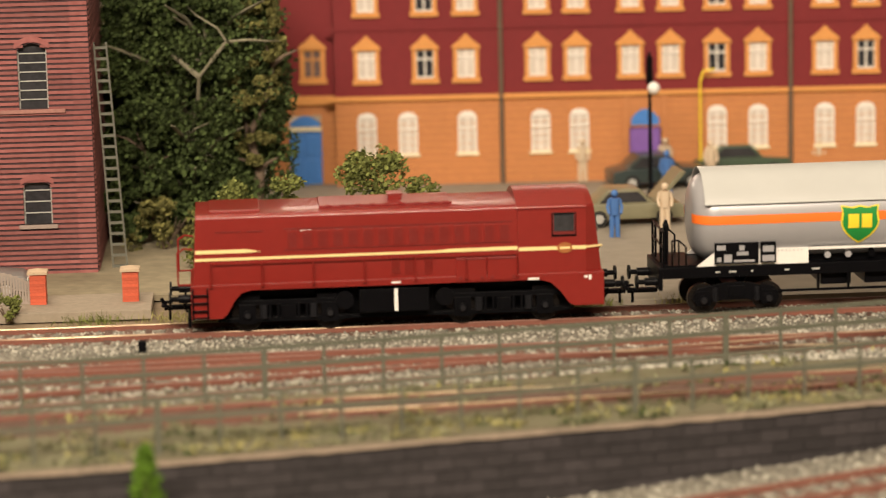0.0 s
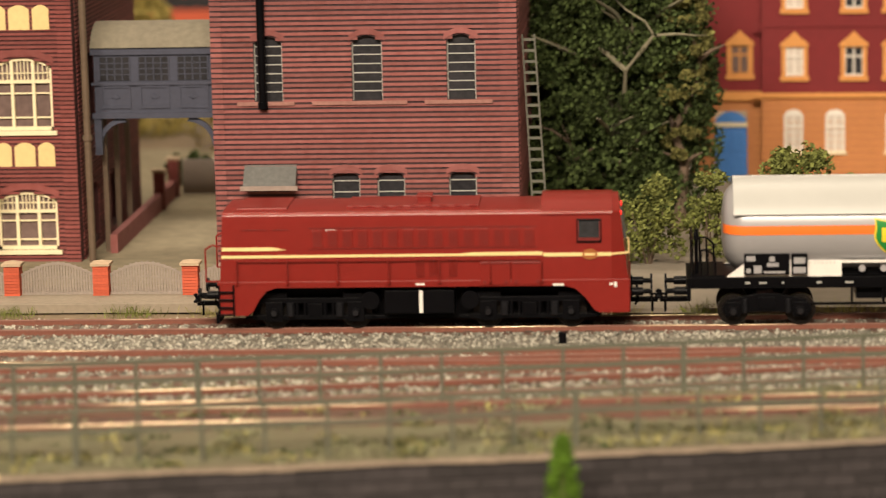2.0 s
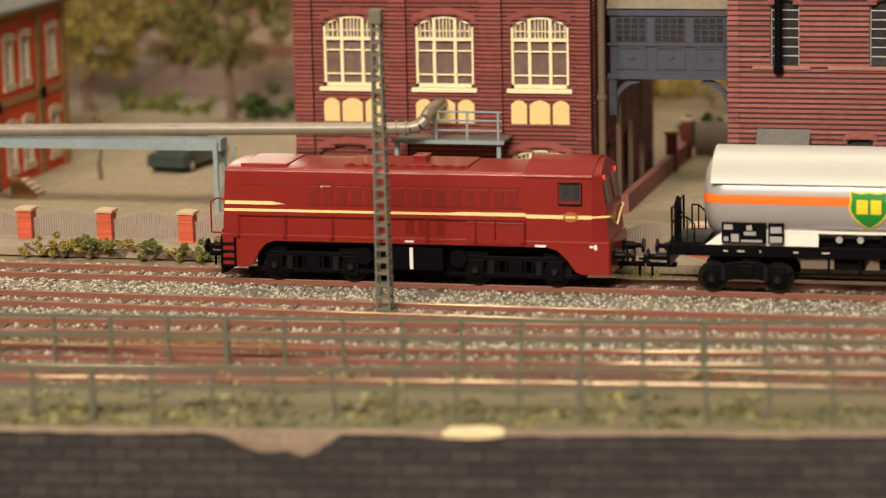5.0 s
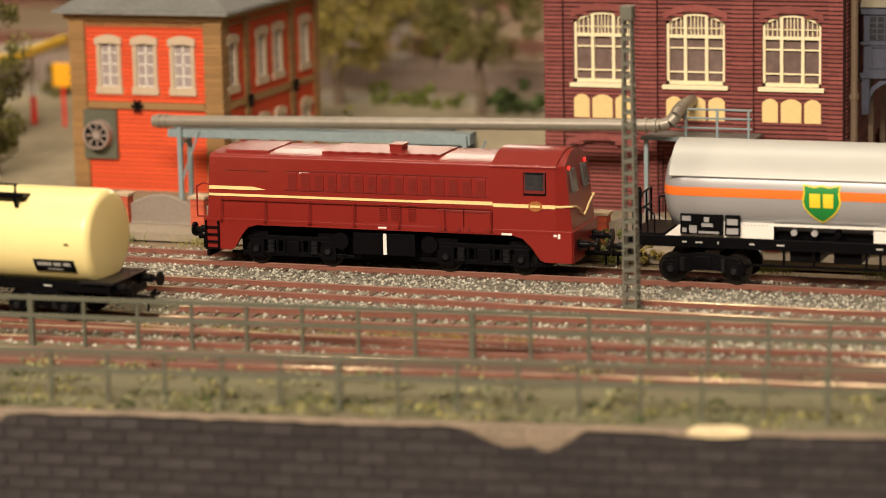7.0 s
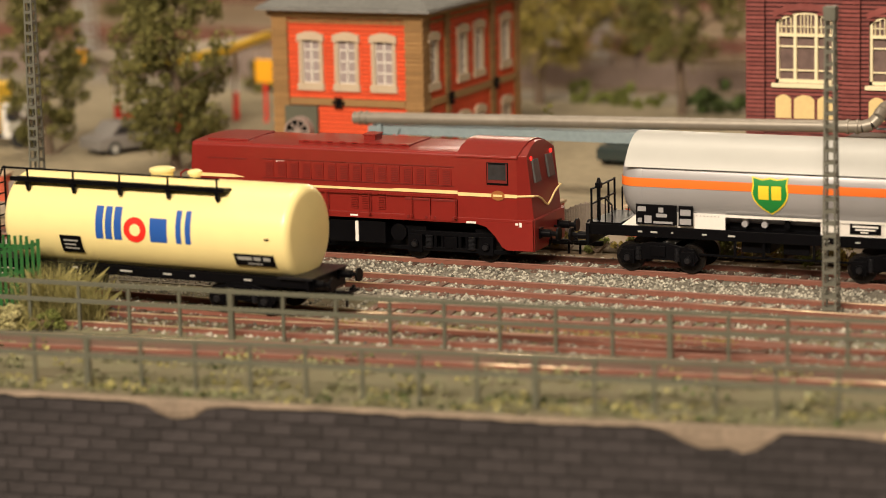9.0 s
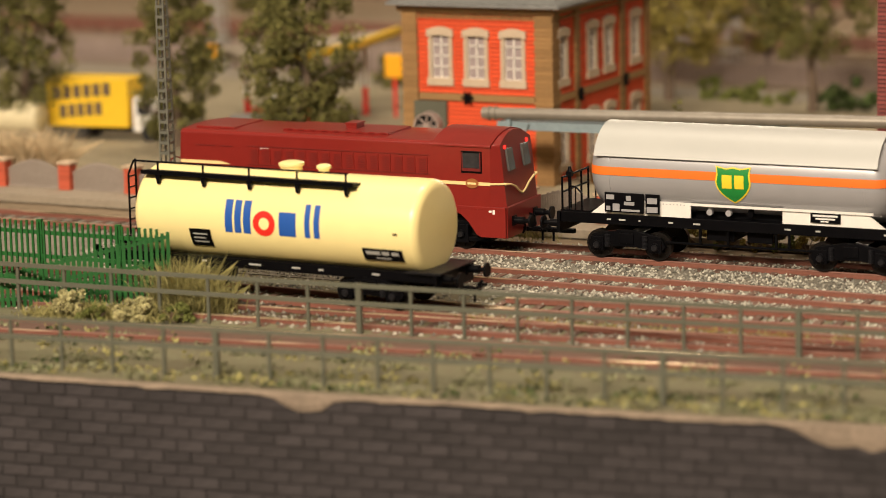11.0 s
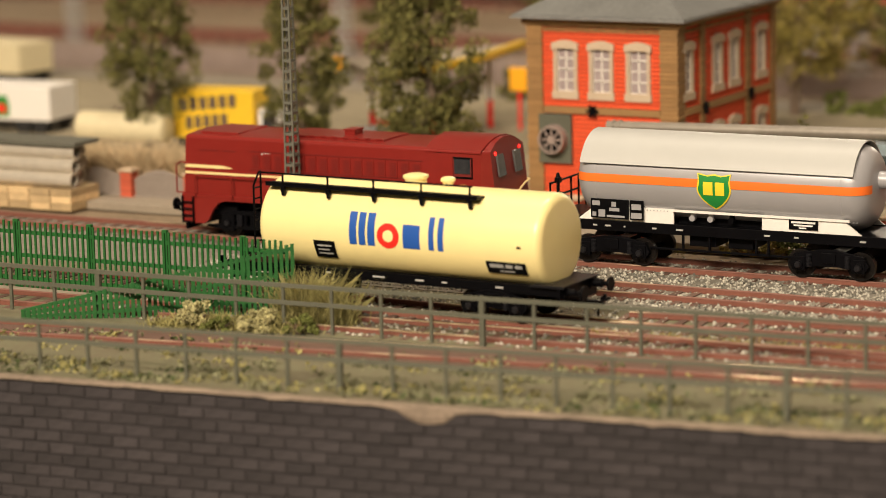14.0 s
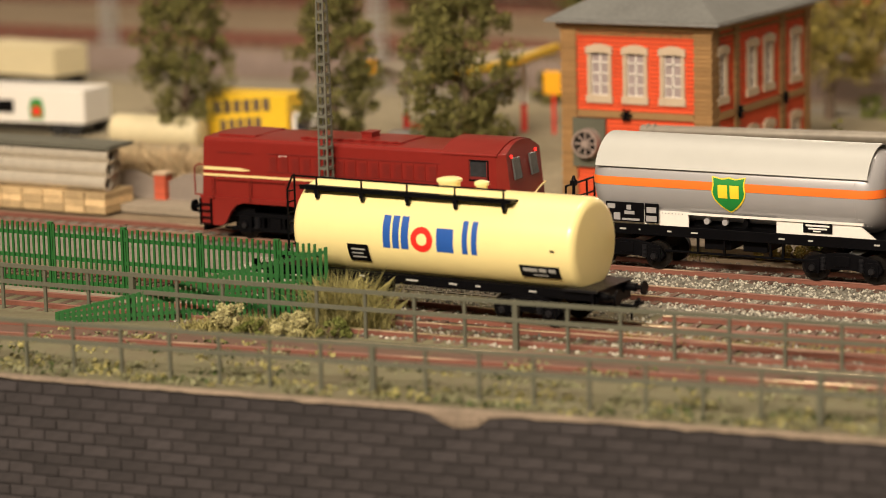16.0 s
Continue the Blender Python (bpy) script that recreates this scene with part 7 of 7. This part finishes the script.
    for k in range(3):
        for j in range(9):
            boxes("beam", [(-52 + j * 11.6, -41 + j * 11.6, -10, 12, k * 3.3, k * 3.3 + 3.1)], M_TIMBER, t, bevel=0.2)
    t = thing("tube_stack", -820, 1066, 7.6, label="stack of shiny steel tubes on timber", category="tube stack")
    for row, n in ((0, 3), (1, 3), (2, 2)):
        for j in range(n):
            bm = bmesh.new()
            y = -7.5 + j * 7 + row * 1.5
            z = 3.3 + row * 6.2
            lathe(bm, [(-60, 2.6), (-60, 3.25), (56 - 3 * j, 3.25), (56 - 3 * j, 2.6)], 20)
            bmesh.ops.delete(bm, geom=[f for f in bm.faces if len(f.verts) > 4], context="FACES")
            move(bm, Matrix.Translation((0, y, z)))
            part("tube", bm, M_STEELPIPE, t, smooth=True)
    boxes("cover_beam", [(-60, 58, -9, 10, 18.6, 20.4)], M_MAST, t)
    # lorries
    a = lorry(-951, 1256, 186, M_WHITE, M_WHITE, 74, 28, 25, "white box lorry with a crest and plain lettering bars")
    bm = bmesh.new()
    prism(bm, [(-12, 9), (-4, 9), (-3.5, 15), (-5, 20), (-11, 20), (-12.5, 15)], 14.0, 14.25)
    part("crest", bm, M_SHIELDGREEN, a, "green crest panel")
    bm = bmesh.new()
    prism(bm, [(-10.6, 11), (-5.4, 11), (-5.4, 14.5), (-8, 16.5), (-10.6, 14.5)], 14.2, 14.45)
    part("crest", bm, M_RED, a, "red centre of the crest")
    boxes("lettering_bar", [(6, 26, 14.05, 14.3, 12, 19)], M_BLACK, a)
    lorry(-1085, 1428, 174, M_CREAMCAR, M_WHITE, 66, 30, 25, "white lorry parked at the back of the yard")
    b = lorry(-797, 1232, 8, M_YELLOWCAR, M_WHITE, 44, 20, 31, "yellow box lorry with brown lettering bars")
    for u0, u1, w0, n in ((-18, 14, 19.5, 6), (-15, 9, 10.5, 5)):
        for k in range(n):
            u = u0 + (u1 - u0) * k / n
            boxes("lettering_bar", [(u, u + (u1 - u0) / n * 0.72, -10.3, -10.05, w0 + 0.09 * (u - u0) + 1.0, w0 + 0.09 * (u - u0) + 7.4)], M_DOORWOOD, b)
    # pale tank trailer behind the fence
    t = thing("tank_trailer", -838, 1205, -1.2, 6, label="cream tank trailer parked behind the fence", category="trailer")
    bm = bmesh.new()
    lathe(bm, tank_profile(-26, 26, 8, 4), 24)
    move(bm, Matrix.Translation((0, 0, 13)))
    part("tank", bm, M_CREAMCAR, t, smooth=True)
    boxes("chassis", [(-26, 28, -6, 6, 3.6, 5.6)], M_KERB, t)
    for u in (-18, -8, 18):
        bm = bmesh.new()
        rod(bm, (u, -8, 3.6), (u, 8, 3.6), 3.6, 14)
        part("axle", bm, M_TYRE, t, smooth=True)
    for k in range(7):
        tuft(-800 + k * 9.5, 1102 + (k % 2) * 9, 18, 27, "tall straw-coloured reeds behind the fence", M_STRAW, 300 + k, 900, blade=0.28)
    # filling station
    t = thing("filling_station", -712, 1300, -1.2, label="filling station canopy with yellow fascia on columns", category="filling station")
    bm = bmesh.new()
    prism_pts = [(-46, -16), (9, -67), (19, 14), (9, 83)]
    for z0, z1 in ((37, 41),):
        lo = [bm.verts.new((x, y, z0)) for x, y in prism_pts]
        hi = [bm.verts.new((x, y, z1)) for x, y in prism_pts]
        bm.faces.new(lo[::-1])
        bm.faces.new(hi)
        for k in range(4):
            bm.faces.new((lo[k], lo[(k + 1) % 4], hi[(k + 1) % 4], hi[k]))
    part("canopy", bm, M_KERB, t, "grey-beige canopy slab")
    bm = bmesh.new()
    for k in (1, 2):
        x0, y0 = prism_pts[k]
        x1, y1 = prism_pts[(k + 1) % 4]
        rod(bm, (x0, y0, 40.4), (x1, y1, 40.4), 2.4, 4)
    part("fascia", bm, M_YELLOWCAR, t, "bright yellow fascia")
    boxes("corner_sign", [(-50, -43, -18.5, -16.5, 35, 43)], M_BALLOON, t, "orange square sign on the canopy corner", bevel=0.4)
    for x, y in ((4, -45), (-8, 20), (8, 45), (-30, -12)):
        bm = bmesh.new()
        rod(bm, (x, y, 0), (x, y, 15), 1.6, 10)
        cl = part("column", bm, M_RED, t, "red and white column")
        bm = bmesh.new()
        rod(bm, (x, y, 15), (x, y, 37), 1.6, 10)
        part("column_top", bm, M_WHITE, cl)
    for x, y in ((-14, -30), (-2, 0)):
        boxes("fuel_pump", [(x - 3, x + 3, y - 2, y + 2, 0, 13)], M_RED, t, bevel=0.4)
    t = thing("price_sign", -684, 1340, -1.2, label="orange-yellow sign box on a pole", category="sign")
    boxes("sign_box", [(-5, 5, -2, 2, 21, 33)], M_BALLOON, t, bevel=0.6)
    bm = bmesh.new()
    rod(bm, (0, 0, 0), (0, 0, 21.2), 1.0, 8)
    part("pole", bm, M_RED, t)
    # low walls, road and far fence
    tagged(boxes("road", [(-1500, -380, 1452, 1486, -3, -0.3)], M_ASPHALT), "pale grey road behind the yard", "road", kind="structure")
    t = thing("far_fence", 0, 0, -1, label="grey-brown picket fence along the far road", category="fence")
    bm = bmesh.new()
    x = -1500
    while x < -300:
        y = 1500 + 0.03 * (x + 900)
        box(bm, x, x + 2.4, y, y + 1, 0, 17)
        x += 3.6
    ob = part("picket_row", bm, M_SILL, t)
    ob["kind"] = "stuff"
    boxes("plinth", [(-1500, -300, 1520, 1523, 0, 10)], M_SILL, t)
    # wing walls of the passage
    t = thing("passage_wall", -233, 1180, -1, label="low red brick wall along the passage", category="wall")
    bm = bmesh.new()
    prism_x(bm, [(0, 0), (150, 0), (150, 8), (0, 8)], -1.5, 1.5)
    part("wall_body", bm, M_BRICK, t)
    for y in (110, 148):
        pr = boxes("pier", [(-2.4, 2.4, y - 2.4, y + 2.4, 0, 17)], M_BRICK2, t, bevel=0.2)
        boxes("cap", [(-3.1, 3.1, y - 3.1, y + 3.1, 17.1, 18.4)], M_PILLARCAP, pr, bevel=0.2)
    boxes("gate_panel", [(4, 46, 148, 149, 1, 17)], M_IRON, t)
    # far coaches
    t = thing("passenger_coach", -760, 1925, 3.5, label="orange-red coach on a distant track", category="coach")
    for k in range(5):
        boxes("coach_body", [(-560 + k * 240, -330 + k * 240, -16, 16, 6, 44)], M_PILLAR, t, bevel=1.0)
        boxes("window_band", [(-552 + k * 240, -338 + k * 240, -16.4, -16.05, 26, 36)], M_DARKPANE, t)


build_clutter()


# ---- what moves ----
TRAIN_X = [(0.0, 48.9), (0.5, 15.1), (1.0, -21.1), (1.5, -55.1), (2.0, -91.1), (2.5, -124.6), (3.0, -160.7), (3.5, -189.7), (4.0, -220.3), (4.5, -249.1), (5.0, -279.5),
           (5.5, -307.7), (6.0, -334.9), (6.5, -360.7), (7.0, -385.6), (7.5, -409.6), (8.0, -434.2), (8.5, -457.0), (9.0, -478.9), (9.5, -496.6), (10.0, -512.0), (10.5, -527.3),
           (11.0, -543.1), (11.5, -557.9), (12.0, -573.0), (12.5, -580.3), (13.0, -587.4), (13.5, -593.8), (14.0, -600.8), (14.5, -607.3), (14.8, -608.5), (15.0, -608.7), (16.0, -608.7)]


def train_at(t):
    for (t0, a), (t1, b) in zip(TRAIN_X, TRAIN_X[1:]):
        if t <= t1:
            return a + (b - a) * (t - t0) / (t1 - t0)
    return TRAIN_X[-1][1]


def motions():
    lie = math.degrees(math.atan(MAIN_SLOPE))
    walk(locomotive, [(t, at(x, track_main(x), 0, 0, 0, lie)) for t, x in TRAIN_X])
    walk(gas_wagon, [(t, at(x + 166.6, track_main(x + 166.6), 0, 0, 0, lie)) for t, x in TRAIN_X])
    for w, u, r in WHEELS:
        rows = []
        for k in range(161):
            t = k / 10
            turn = -(train_at(0) - train_at(t)) / r
            rows.append((t, at(u, 0, r, 0, math.degrees(turn), 0)))
        walk(w, rows)


motions()
